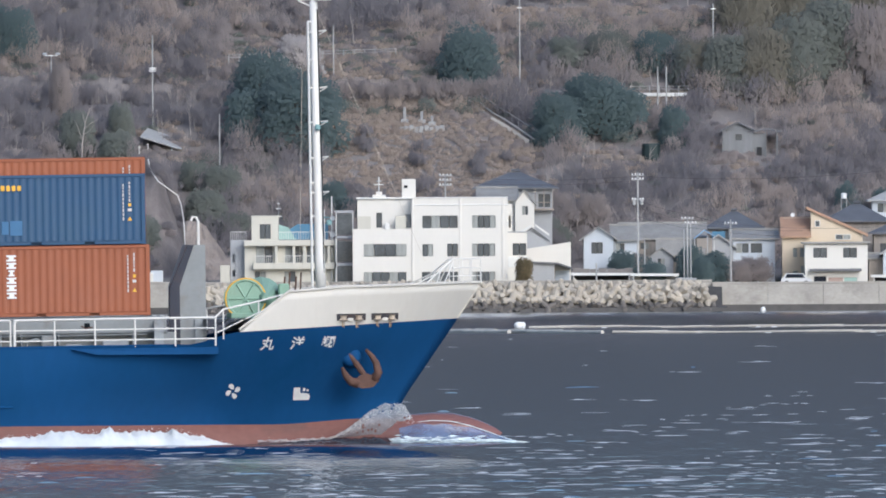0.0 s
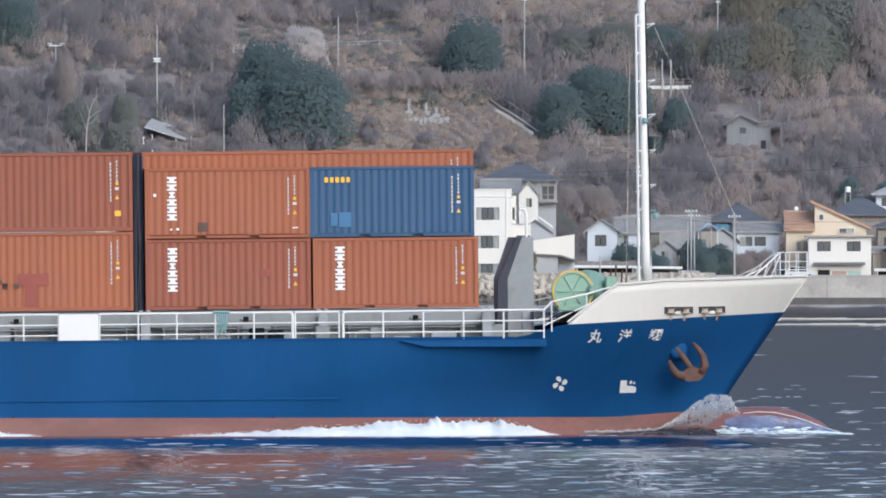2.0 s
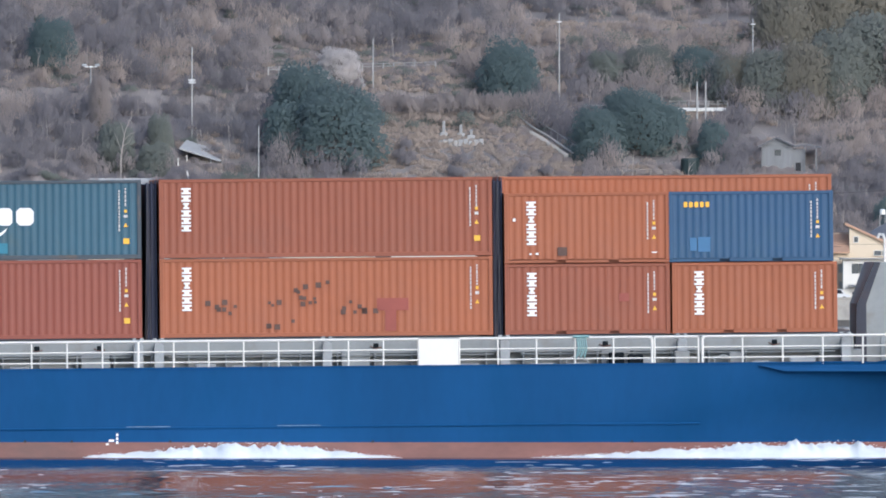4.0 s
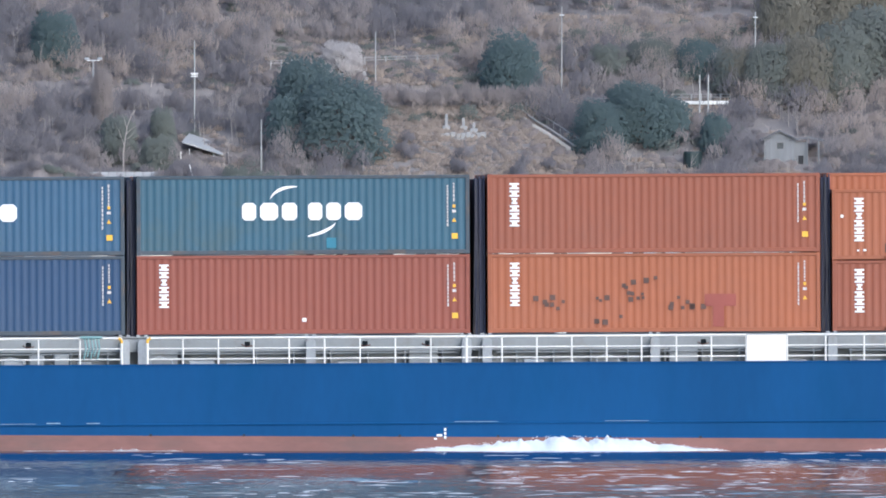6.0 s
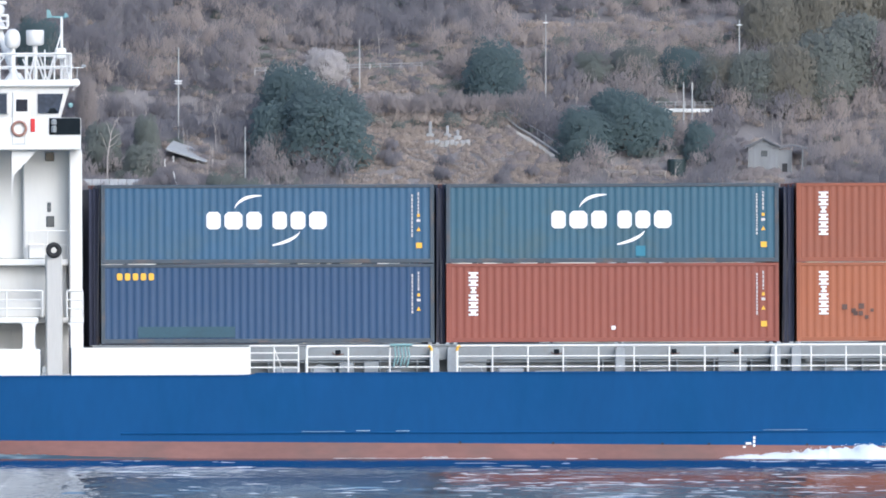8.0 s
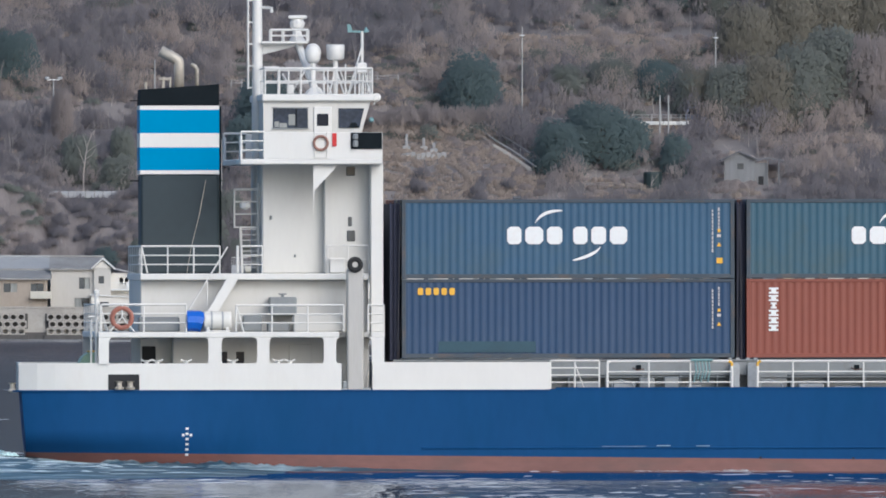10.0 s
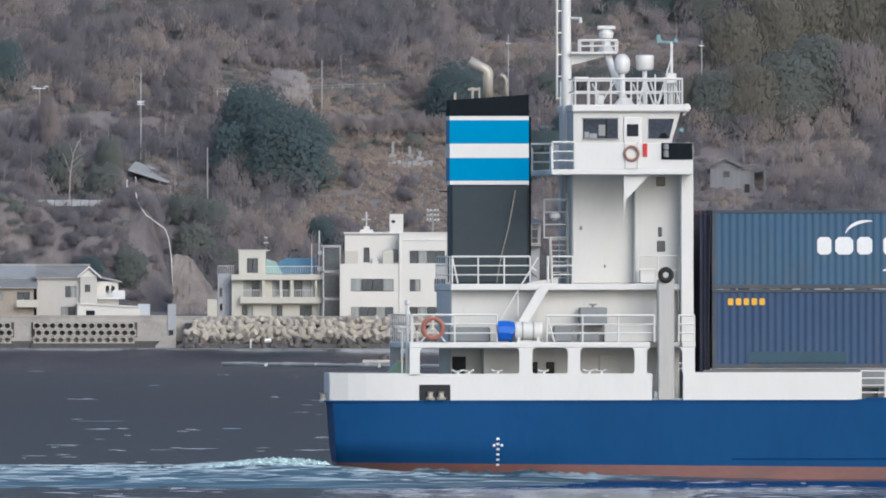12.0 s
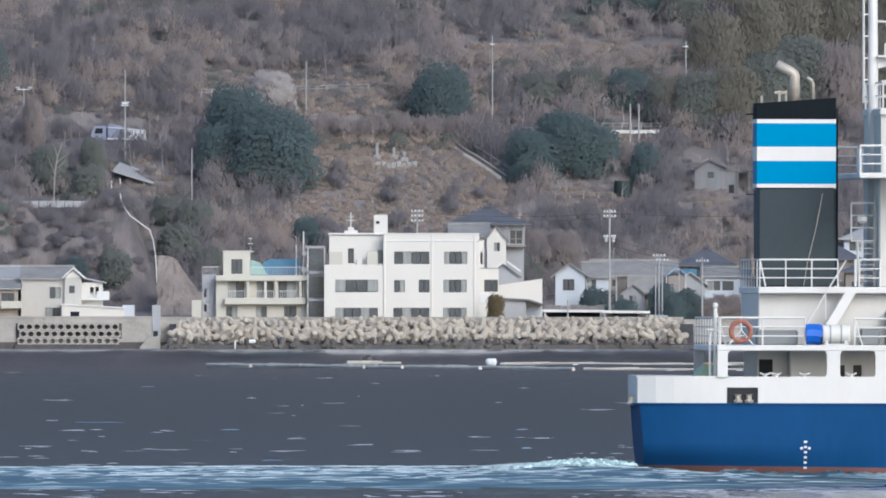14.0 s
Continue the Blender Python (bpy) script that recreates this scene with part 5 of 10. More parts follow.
    g.tube([(4.84, -4.85, 8.28), (5.05, -4.85, 7.3)], 0.03, 5)
    part("funnel_deck_rail", g, SHIP_WHITE, ship)
    g = Geo()
    rail(g, 8.5, 9.25, -4.85, 7.28, 8.28, 3, 0.7, 0.025)
    g.tube([(8.35, -4.85, 7.3), (8.35, -4.85, 8.3)], 0.05, 5)
    part("stair_head_rail", g, SHIP_WHITE, ship)
    # stairway with stringers, treads and rails
    st = part("stair_stringer", Geo().prism([(6.75, 5.15), (7.15, 5.15), (8.4, 7.2), (8.0, 7.2)], -5.6, -5.55).prism([(6.75, 5.15), (7.15, 5.15), (8.4, 7.2), (8.0, 7.2)], -4.95, -4.9), SHIP_WHITE, ship)
    for k in range(8):
        part("tread", Geo().box(6.85 + k * 0.16, 7.1 + k * 0.16, -5.55, -4.95, 5.32 + k * 0.25, 5.35 + k * 0.25), SHIP_WHITE, st)
    part("handrail", Geo().tube([(6.5, -5.6, 5.9), (7.95, -5.6, 8.25)], 0.03, 5).tube([(6.5, -5.6, 5.15), (6.5, -5.6, 5.9)], 0.03, 5).tube([(7.2, -5.6, 6.1), (7.2, -5.6, 7.0)], 0.025, 5), SHIP_WHITE, st)
    # aft ladder cage on the tower
    lc = part("ladder_cage", Geo().box(8.33, 9.25, -3.0, -2.0, 8.95, 9.0), HOUSE_WHITE, ship, "off-white outside ladder with cage")
    g = Geo()
    rail(g, 8.33, 9.25, -3.0, 9.0, 10.36, 3, 0.9)
    g.tube([(8.62, -3, 7.3), (8.55, -3, 9.0)], 0.05, 5)
    g.tube([(9.2, -3, 7.3), (9.2, -3, 10.6)], 0.05, 5)
    for k in range(8):
        g.tube([(8.6, -3, 7.5 + 0.2 * k), (9.2, -3, 7.5 + 0.2 * k)], 0.02, 4)
    part("cage", g, HOUSE_WHITE, lc)
    part("small_lamp", Geo().lathe([(0.05, 9.6), (0.2, 9.7), (0.2, 9.85), (0.05, 9.9)], 8.72, -3.1, 8), SHIP_WHITE, lc)
    # boat deck rails and gear
    g = Geo()
    rail(g, 3.3, 6.4, -6.2, 5.15, 6.15, 3, 1.5)
    part("boat_deck_rail", g, SHIP_WHITE, ship)
    g = Geo()
    rail(g, 8.22, 12.15, -6.2, 5.15, 6.12, 3, 1.3)
    g.tube([(8.22, -6.2, 6.12), (8.5, -6.2, 5.15)], 0.035, 5)
    part("boat_deck_rail", g, SHIP_WHITE, ship)
    g = Geo()
    rail(g, 13.05, 13.62, -6.2, 5.15, 6.12, 3, 0.6)
    part("boat_deck_rail", g, SHIP_WHITE, ship)
    g = Geo()
    rail_y(g, 3.25, -6.2, 6.2, 5.15, 6.15, 3)
    part("boat_deck_rail", g, SHIP_WHITE, ship)
    part("lifebuoy", Geo().ring(4.05, -6.28, 5.66, 0.36, 0.09), ORANGE, ship, "orange lifebuoys on the stern rail")
    part("buoy_stand", Geo().tube([(3.6, -6.3, 5.15), (4.05, -6.34, 5.7), (4.5, -6.3, 5.15)], 0.035, 5).tube([(4.05, -6.34, 5.7), (4.05, -6.3, 6.15)], 0.035, 5), SHIP_WHITE, ship)
    g = Geo()
    g.tube([(3.15, -5.7, 3.0), (3.15, -5.7, 6.6)], 0.07, 6)
    g.lathe([(0.06, 6.5), (0.1, 6.55), (0.1, 6.66), (0.04, 6.7)], 3.15, -5.7, 8)
    g.tube([(2.95, -5.7, 3.0), (2.95, -5.7, 5.6)], 0.04, 6)
    g.tube([(3.15, -5.7, 6.4), (3.55, -5.7, 5.15)], 0.05, 6)
    g.tube([(2.85, -5.7, 5.7), (3.3, -5.7, 5.7)], 0.05, 5)
    part("stern_light_post", g, SHIP_WHITE, ship)
    r = part("liferaft", Geo().tube([(7.05, -6.0, 5.55), (7.12, -6.0, 5.55), (7.95, -6.0, 5.55), (8.05, -6.0, 5.55)], 0.34, 14), RAFT_WHITE, ship, "off-white liferaft canister", True)
    part("raft_band", Geo().tube([(7.3, -6.0, 5.55), (7.36, -6.0, 5.55)], 0.352, 14).tube([(7.7, -6.0, 5.55), (7.76, -6.0, 5.55)], 0.352, 14), PALE_GREY, r)
    part("raft_cradle", Geo().box(7.15, 7.25, -6.25, -5.75, 5.15, 5.35).box(7.85, 7.95, -6.25, -5.75, 5.15, 5.35).tube([(7.1, -6.2, 5.18), (8.0, -6.2, 5.18)], 0.03, 5), SHIP_WHITE, r)
    part("covered_reel", Geo().tube([(6.44, -6.0, 5.55), (6.6, -6.0, 5.56), (6.85, -6.0, 5.55), (7.02, -6.0, 5.5)], 0.38, 10), TARP_BLUE, ship, "blue tarpaulin over a hose reel")
    # fender davit trunk
    t = part("davit_trunk", Geo().box(12.28, 12.88, -6.3, -5.6, 3.0, 7.45, 0.05), TRUNK_BEIGE, ship, "weathered beige davit trunk")
    part("trunk_base", Geo().box(12.1, 13.15, -6.25, -5.3, 3.0, 3.1).box(12.12, 12.3, -6.2, -5.6, 3.1, 3.35, 0.03), DECK_GREY, t)
    part("tyre_fender", Geo().ring(12.57, -6.36, 7.6, 0.20, 0.095), RUBBER, t, "black tyre fender")


build_house(SHIP)


# ---- containers ----
def corrugated(g, x0, x1, y, z0, z1, out, pitch=0.28, depth=0.017):
    """A wall of trapezoid waves along x; out: the way it faces along y."""
    k = max(2, round((x1 - x0) / pitch))
    p = (x1 - x0) / k
    line = []
    for i in range(k):
        a = x0 + i * p
        line += [(a, 0), (a + p * 0.26, 0), (a + p * 0.5, -depth), (a + p * 0.76, -depth)]
    line.append((x1, 0))
    v = [(x, y + out * d, z) for x, d in line for z in (z0, z1)]
    g.add(v, [(2 * i, 2 * i + 2, 2 * i + 3, 2 * i + 1) for i in range(len(line) - 1)])


def container_shell(length, height):
    """The walls, ends, roof and floor of a container, a mesh each."""
    w = 2.438
    side, far, end, door, top, floor = Geo(), Geo(), Geo(), Geo(), Geo(), Geo()
    corrugated(side, 0.14, length - 0.14, -w / 2 + 0.03, 0.16, height - 0.11, -1)
    corrugated(far, 0.14, length - 0.14, w / 2 - 0.03, 0.16, height - 0.11, 1)
    k = 9
    line = []
    for i in range(k):
        a = -w / 2 + 0.1 + i * (w - 0.2) / k
        p = (w - 0.2) / k
        line += [(0.04, a), (0.04, a + p * 0.3), (0.08, a + p * 0.5), (0.08, a + p * 0.8)]
    line.append((0.04, w / 2 - 0.1))
    end.add([(x, y, z) for x, y in line for z in (0.16, height - 0.11)], [(2 * i, 2 * i + 2, 2 * i + 3, 2 * i + 1) for i in range(len(line) - 1)])
    for y0, y1 in ((-w / 2 + 0.1, -0.01), (0.01, w / 2 - 0.1)):
        door.box(length - 0.10, length - 0.05, y0, y1, 0.16, height - 0.11)
        for q in (0.3, 0.7):
            y = y0 + (y1 - y0) * q
            door.tube([(length - 0.02, y, 0.1), (length - 0.02, y, height - 0.1)], 0.018, 5)
    top.box(0.05, length - 0.05, -w / 2 + 0.07, w / 2 - 0.07, height - 0.06, height - 0.006)
    floor.box(0.05, length - 0.05, -w / 2 + 0.25, w / 2 - 0.25, 0.012, 0.15)
    return [("side_wall", side), ("side_wall", far), ("end_wall", end), ("door", door), ("roof_panel", top), ("floor_panel", floor)]


def container_frame(length, height):
    w = 2.438
    g = Geo()
    for x0, x1 in ((0.0, 0.15), (length - 0.15, length)):
        for y0, y1 in ((-w / 2, -w / 2 + 0.12), (w / 2 - 0.12, w / 2)):
            g.box(x0, x1, y0, y1, 0.1, height - 0.1, 0.012)
        g.box(x0 + 0.02, x1 - 0.02, -w / 2 + 0.1, w / 2 - 0.1, height - 0.12, height - 0.02)
        g.box(x0 + 0.02, x1 - 0.02, -w / 2 + 0.1, w / 2 - 0.1, 0.03, 0.17)
    for y0, y1 in ((-w / 2, -w / 2 + 0.08), (w / 2 - 0.08, w / 2)):
        g.box(0.15, length - 0.15, y0, y1, height - 0.12, height - 0.016, 0.01)
        if length < 7:
            for a, b in ((0.15, 1.88), (2.24, 3.82), (4.18, length - 0.15)):
                g.box(a, b, y0, y1, 0.02, 0.17, 0.01)
            g.box(0.15, length - 0.15, y0, y1, 0.13, 0.17)
        else:
            g.box(0.15, length - 0.15, y0, y1, 0.02, 0.17, 0.01)
    return g


def container_castings(length, height):
    w = 2.438
    g = Geo()
    for x in (0.0, length - 0.178):
        for y in (-w / 2 - 0.004, w / 2 - 0.158):
            for z in (0.0, height - 0.118):
                g.box(x - 0.003, x + 0.181, y, y + 0.162, z, z + 0.118, 0.015)
    return g


def plate(g, x0, x1, z0, z1):
    """A painted patch on the near side of a container; the fine stripes follow its waves."""
    g.box(x0, x1, -1.222, -1.18, z0, z1)


def block_letter_up(g, x, z, i, w, h):
    """One plain block shape of a column."""
    k = 0.62 if i == 2 else 1.0
    plate(g, x + w * (1 - k) / 2, x + w * (1 + k) / 2, z - h * 0.30, z)
    plate(g, x + w * 0.5 - w * 0.26 * k, x + w * 0.5 + w * 0.26 * k, z - h * 0.70, z - h * 0.30)
    plate(g, x + w * (1 - k) / 2, x + w * (1 + k) / 2, z - h, z - h * 0.70)


def block_letters_across(box, x, z, widths, h, gap, mat, label):
    """A row of plain block shapes."""
    for w in widths:
        if w < 0:
            x -= w
            continue
        b = min(w, h) * 0.2
        g = Geo().add([(px, -1.223, pz) for px, pz in ((x + b, z), (x + w - b, z), (x + w, z + b), (x + w, z + h - b), (x + w - b, z + h), (x + b, z + h), (x, z + h - b), (x, z + b))], [tuple(range(8))])
        part("brand_mark", g, mat, box, label)
        x += w + gap


def code_bars(g, gy, length, height, low, rnd):
    """The small codes near a container's end: thin bars that cannot be read."""
    for dx, z1, z0 in ((0.83, height - 0.38, height - 0.38 - low), (0.60, height - 0.30, height - 1.0)):
        z = z1
        while z > z0:
            s = rnd.uniform(0.05, 0.14)
            plate(g, length - dx, length - dx + 0.05, z - s, z)
            z -= s + 0.035
    plate(g, length - 0.64, length - 0.50, height - 1.38, height - 1.28)
    plate(gy, length - 0.62, length - 0.52, height - 1.20, height - 1.09)
    gy.add([(length - 0.65, -1.223, height - 1.72), (length - 0.49, -1.223, height - 1.72), (length - 0.57, -1.223, height - 1.57)], [(0, 1, 2)])


BODY_CACHE = {}


def container(name_look, mat, length, height, x, y, z, marks="", square=False, rnd=None, turn=False):
    """One container, standing at x, y, z on the ship, with the marks its near side shows."""
    rnd = rnd or random.Random(int(x * 10 + z * 100 + y))
    box = aboard(tagged(new("shipping_container"), name_look, "container", "containers on the ship"), pose(x, y, z))
    key = (length, height, mat.name)
    if key not in BODY_CACHE:
        pieces = container_shell(length, height) + [("frame", container_frame(length, height)), ("corner_casting", container_castings(length, height))]
        BODY_CACHE[key] = []
        for nm, g in pieces:
            me = g.mesh(nm)
            me.materials.append(BOX_FRAME if nm in ("frame", "corner_casting") and mat in (BOX_TEAL, BOX_NAVY, BOX_SEA) else mat)
            BODY_CACHE[key].append((nm, me))
    for nm, me in BODY_CACHE[key]:
        ob = new(nm, me)
        ob.parent = box
        if nm == "corner_casting":
            ob["kind"] = "stuff"
    if not marks:
        return box
    gw, gy = Geo(), Geo()
    code_bars(gw, gy, length, height, 1.45 if length > 7 else 1.35, rnd)
    if square:
        plate(gy, length - 0.66, length - 0.44, height - 2.34, height - 2.14)
    if marks == "column":
        for i in range(6):
            g = Geo()
            block_letter_up(g, 0.82, height - 0.32 - 0.272 * i, i, 0.35, 0.225)
            part("brand_mark", g, MARK_WHITE, box, "plain white block shape")
    if marks == "yellow":
        block_letters_across(box, 0.58, height - 0.58, [0.20 if length > 7 else 0.14] * 5, 0.26 if length > 7 else 0.2, 0.09 if length > 7 else 0.06, YELLOW, "plain yellow block shape")
    if marks == "banner":
        block_letters_across(box, 3.86, 1.26, [0.52, 0.66, 0.56, -0.26, 0.52, 0.54, 0.64], 0.64, 0.14, MARK_WHITE, "plain white block shape")
        for cx, cz, a0, a1, s in ((6.1, 1.86, 100, 165, 1), (6.05, 1.26, -80, -10, 1)):
            k = 10
            g = Geo()
            o = []
            for i in range(k + 1):
                a = radians(a0 + (a1 - a0) * i / k)
                th = 0.13 * math.sin(math.pi * (0.12 + 0.8 * (1 - i / k if cz > 1.3 else i / k)))
                o.append((cx + 1.25 * math.cos(a), cz + 0.62 * math.sin(a), th))
            for (p, q) in zip(o, o[1:]):
                g.add([(p[0], -1.224, p[1]), (q[0], -1.224, q[1]), (q[0], -1.224, q[1] + q[2]), (p[0], -1.224, p[1] + p[2])], [(0, 1, 2, 3)])
            part("brand_mark", g, MARK_WHITE, box, "thin white painted swoosh")
    part("code_bar", gw, FADED_WHITE, box, "small white code bars", kind="stuff")
    part("warning_mark", gy, YELLOW, box, "small yellow warning marks", kind="stuff")
    return box


FT40, FT20, HIGH, LOW = 12.192, 6.058, 2.896, 2.591
ROWS_Y = (-3.84, -1.30, 1.24, 3.78)


def patch(box, rects, mat, label):
    for x0, x1, z0, z1 in rects:
        part("patch", Geo().box(x0, x1, -1.2235, -1.18, z0, z1), mat, box, label)


def load_containers():
    z1 = 4.17
    z2 = z1 + HIGH + 0.012
    look_of = {BOX_RED: "rust-red", BOX_ORANGE: "orange-red", BOX_MAROON: "dull maroon", BOX_TEAL: "teal blue", BOX_NAVY: "navy blue", BOX_BLUE: "mid blue"}
    # near row, from aft
    b = container("weathered navy blue forty-foot container with yellow mark", BOX_NAVY, FT40, HIGH, 14.35, ROWS_Y[0], z1, "yellow")
    patch(b, [(1.35, 4.9, 0.22, 0.62)], material("patch_green_paint", (0.022, 0.066, 0.092), 0.6, 0, 0.2, 1.0), "long green repair patch")
    container("sea blue forty-foot container with white banner mark", BOX_SEA, FT40, HIGH, 14.35, ROWS_Y[0], z2, "banner", True)
    b = container("maroon forty-foot container with white marks", BOX_MAROON, FT40, HIGH, 26.98, ROWS_Y[0], z1, "column", True)
    patch(b, [(6.05, 6.2, 0.46, 0.6)], MARK_WHITE, "small white label")
    b = container("worn teal blue forty-foot container with white banner mark", BOX_TEAL, FT40, HIGH, 26.98, ROWS_Y[0], z2, "banner", True)
    patch(b, [(6.95, 7.3, 0.24, 0.62)], PATCH_TEAL, "bright teal repair patch")
    b = container("orange-red forty-foot container with dark repair patches", BOX_ORANGE, FT40, HIGH, 39.82, ROWS_Y[0], z1, "column")
    rnd = random.Random(11)
    spots = []
    for cx, cz, k in ((1.7, 1.15, 1), (2.3, 0.95, 4), (2.6, 1.05, 2), (4.3, 1.2, 3), (4.9, 1.6, 3), (5.3, 1.25, 6), (6.0, 1.85, 2), (6.9, 0.95, 3), (7.15, 1.15, 2), (7.6, 0.9, 3), (4.1, 0.4, 3), (5.1, 0.5, 1)):
        for i in range(k):
            x, z, s = cx + rnd.uniform(-0.35, 0.35), cz + rnd.uniform(-0.15, 0.15), rnd.uniform(0.10, 0.2)
            spots.append((x, x + s, z, z + s))
    patch(b, spots, PATCH_DARK, "dark rectangular repair patch")
    patch(b, [(7.95, 9.1, 0.95, 1.4), (8.25, 8.65, 0.2, 0.95)], PATCH_RED, "darker red T-shaped patch")
    container("rust-red forty-foot container with white marks", BOX_RED, FT40, HIGH, 39.82, ROWS_Y[0], z2, "column", True)
    b = container("rust-red twenty-foot container with white marks", BOX_RED, FT20, LOW, 52.45, ROWS_Y[0], z1, "column")
    patch(b, [(4.2, 4.55, 1.2, 1.5)], PATCH_RED, "darker square patch")
    container("orange-red twenty-foot container with white marks", BOX_ORANGE, FT20, LOW, 58.58, ROWS_Y[0], z1, "column")
    zt = z1 + LOW + 0.012
    b = container("orange-red twenty-foot container with dark square patch", BOX_ORANGE, FT20, LOW, 52.45, ROWS_Y[0], zt, "column")
    patch(b, [(1.95, 2.3, 0.28, 0.6)], PATCH_DARK, "dark square patch")
    patch(b, [(0.32, 0.42, 1.55, 1.66), (0.92, 1.0, 0.32, 0.38), (1.15, 1.25, 0.32, 0.4), (5.4, 5.6, 0.36, 0.4)], MARK_WHITE, "small white label")
    b = container("mid blue twenty-foot container with yellow mark", BOX_BLUE, FT20, LOW, 58.45, ROWS_Y[0], zt, "yellow")
    patch(b, [(0.8, 1.05, 0.42, 0.9), (1.1, 1.55, 0.38, 0.92)], PATCH_PALE, "paler blue repair patch")
    # rows behind
    mix = [BOX_RED, BOX_NAVY, BOX_ORANGE, BOX_MAROON, BOX_TEAL]
    k = 0
    for x in (14.35, 26.98, 39.76, 52.45):
        for y in ROWS_Y[1:]:
            for z in (z1, z2):
                front = x > 50
                m = BOX_ORANGE if front and z == z2 else mix[k % 5]
                container(look_of[m] + " forty-foot container in a row behind", m, FT40, HIGH, x + (0.2 if 39 < x < 40 else 0), y, z, "code" if front and y == ROWS_Y[1] and z == z2 else "")
                k += 1
    # twist-locks and lashing rods between stacks
    for x in (14.2, 26.62, 39.3, 52.1):
        rods = aboard(tagged(new("lashing_rods"), "thin rusty lashing rods between container stacks", "lashing rods", "lashing rods"), pose(x, -5.0, 0))
        for a, b in (((0, 0, 4.1), (0.1, 0, 9.8)), ((0.2, 0.1, 4.1), (0.12, 0.1, 9.6)), ((0.05, 0.15, 4.1), (0.22, 0.15, 7.2))):
            part("rod", Geo().tube([a, b], 0.016, 4), GUIDE, rods)


load_containers()


# ---- shore: sea wall, armour blocks, booms ----
def sea_wall():
    rnd = random.Random(3)
    for nm, x0, x1, top, y0 in (("sea_wall_west", -400, -29.2, 3.48, 3100.0), ("sea_wall_middle", -29.2, 30.5, 3.4, 3100.6), ("sea_wall_east", 30.5, 400, 3.12, 3100.0)):
        wall = tagged(new(nm), "weathered grey concrete sea wall with tide stains", "sea wall", kind="structure")
        edges = [x0]
        lo, hi = max(x0, -60), min(x1, 65)
        x = lo
        while x < hi - 6:
            edges.append(x)
            x += 9.0 if nm != "sea_wall_east" else 6.3
        edges += [hi, x1]
        edges = sorted(set(edges))
        for a, b in zip(edges, edges[1:]):
            part("wall_panel", Geo().prism_x([(y0 - 0.25, -1.5), (y0, top - 0.25), (y0 - 0.06, top - 0.22), (y0 - 0.06, top), (y0 + 2.6, top), (y0 + 2.6, -1.5)], a + 0.02, b - 0.02), CONCRETE, wall)
        part("tide_band", Geo().prism_x([(y0 - 0.30, -0.6), (y0 - 0.24, 0.55), (y0, 0.55), (y0, -0.6)], lo if nm != "sea_wall_west" else -60, hi), WET_SHADED_STONE, wall, "dark wet tide band")
    # hollow wave-absorbing blocks
    for gx0, n in ((-45.0, 13), (-57.2, 11)):
        panel = tagged(new("block_panel"), "panel of hollow concrete wave-absorbing blocks", "concrete blocks", "block panels")
        panel.location = (gx0, 3099.2, 0)
        w, h = 0.885, 0.80
        g = Geo()
        o, i = [], []
        for k in range(8):
            a = 2 * math.pi * (k + 0.5) / 8
            i.append((w / 2 + 0.33 * math.cos(a), h / 2 + 0.29 * math.sin(a)))
        c = [(w - 0.01, h / 2), (w - 0.01, h - 0.01), (w / 2, h - 0.01), (0.01, h - 0.01), (0.01, h / 2), (0.01, 0.01), (w / 2, 0.01), (w - 0.01, 0.01)]
        i = i[:]
        v = [(x, 0, z) for x, z in c] + [(x, 0, z) for x, z in i] + [(x, 0.7, z) for x, z in i]
        f = [(k, (k + 1) % 8, 8 + k, 8 + (k - 1) % 8) for k in range(8)]
        f += [(8 + k, 8 + (k + 1) % 8, 16 + (k + 1) % 8, 16 + k) for k in range(8)]
        m = Geo().add(v, f)
        me = m.mesh("block")
        me.materials.append(CONCRETE)
        for r in range(3):
            for q in range(n):
                ob = new("block", me)
                ob.parent = panel
                ob.location = (q * w + (0.2 if r % 2 else 0), 0, 0.28 + r * h)
        # dark backing: the shade of the holes is put into its colour
        part("backing", Geo().box(-0.2, n * w + 0.3, 0.68, 0.8, -0.5, 2.68), WET_SHADED_STONE, panel)
        part("block_footing", Geo().box(-0.3, n * w + 0.4, -0.2, 0.3, -0.6, 0.27, 0.03), WET_SHADED_STONE, panel)


def boat_ramp():
    r = tagged(new("boat_ramp"), "small concrete boat ramp with a gate post", "boat ramp")
    r.location = (-31.1, 3097.5, 0)
    part("slab", Geo().prism([(0, -0.3), (0, 0.05), (1.0, 1.05), (2.2, 1.3), (2.4, -0.3)], 0, 2.4), CONCRETE, r)
    part("gate_post", Geo().box(1.35, 2.3, 2.3, 2.5, 0.9, 4.75, 0.02), WALL_GREY, r)
    part("dark_recess", Geo().box(1.5, 2.0, 2.2, 2.32, 0.9, 1.8), DARK, r)


def tetrapod_mesh():
    g = Geo()
    ways = [(0, 0, 1)] + [(math.cos(a) * 0.943, math.sin(a) * 0.943, -0.333) for a in (0.3, 0.3 + 2.094, 0.3 + 4.189)]
    for w in ways:
        a = Vector(w)
        g.tube([a * 0.02, a * 0.55, a * 0.92, a * 1.0], 0.40, 8, 0.255)
    return g.mesh("tetrapod")


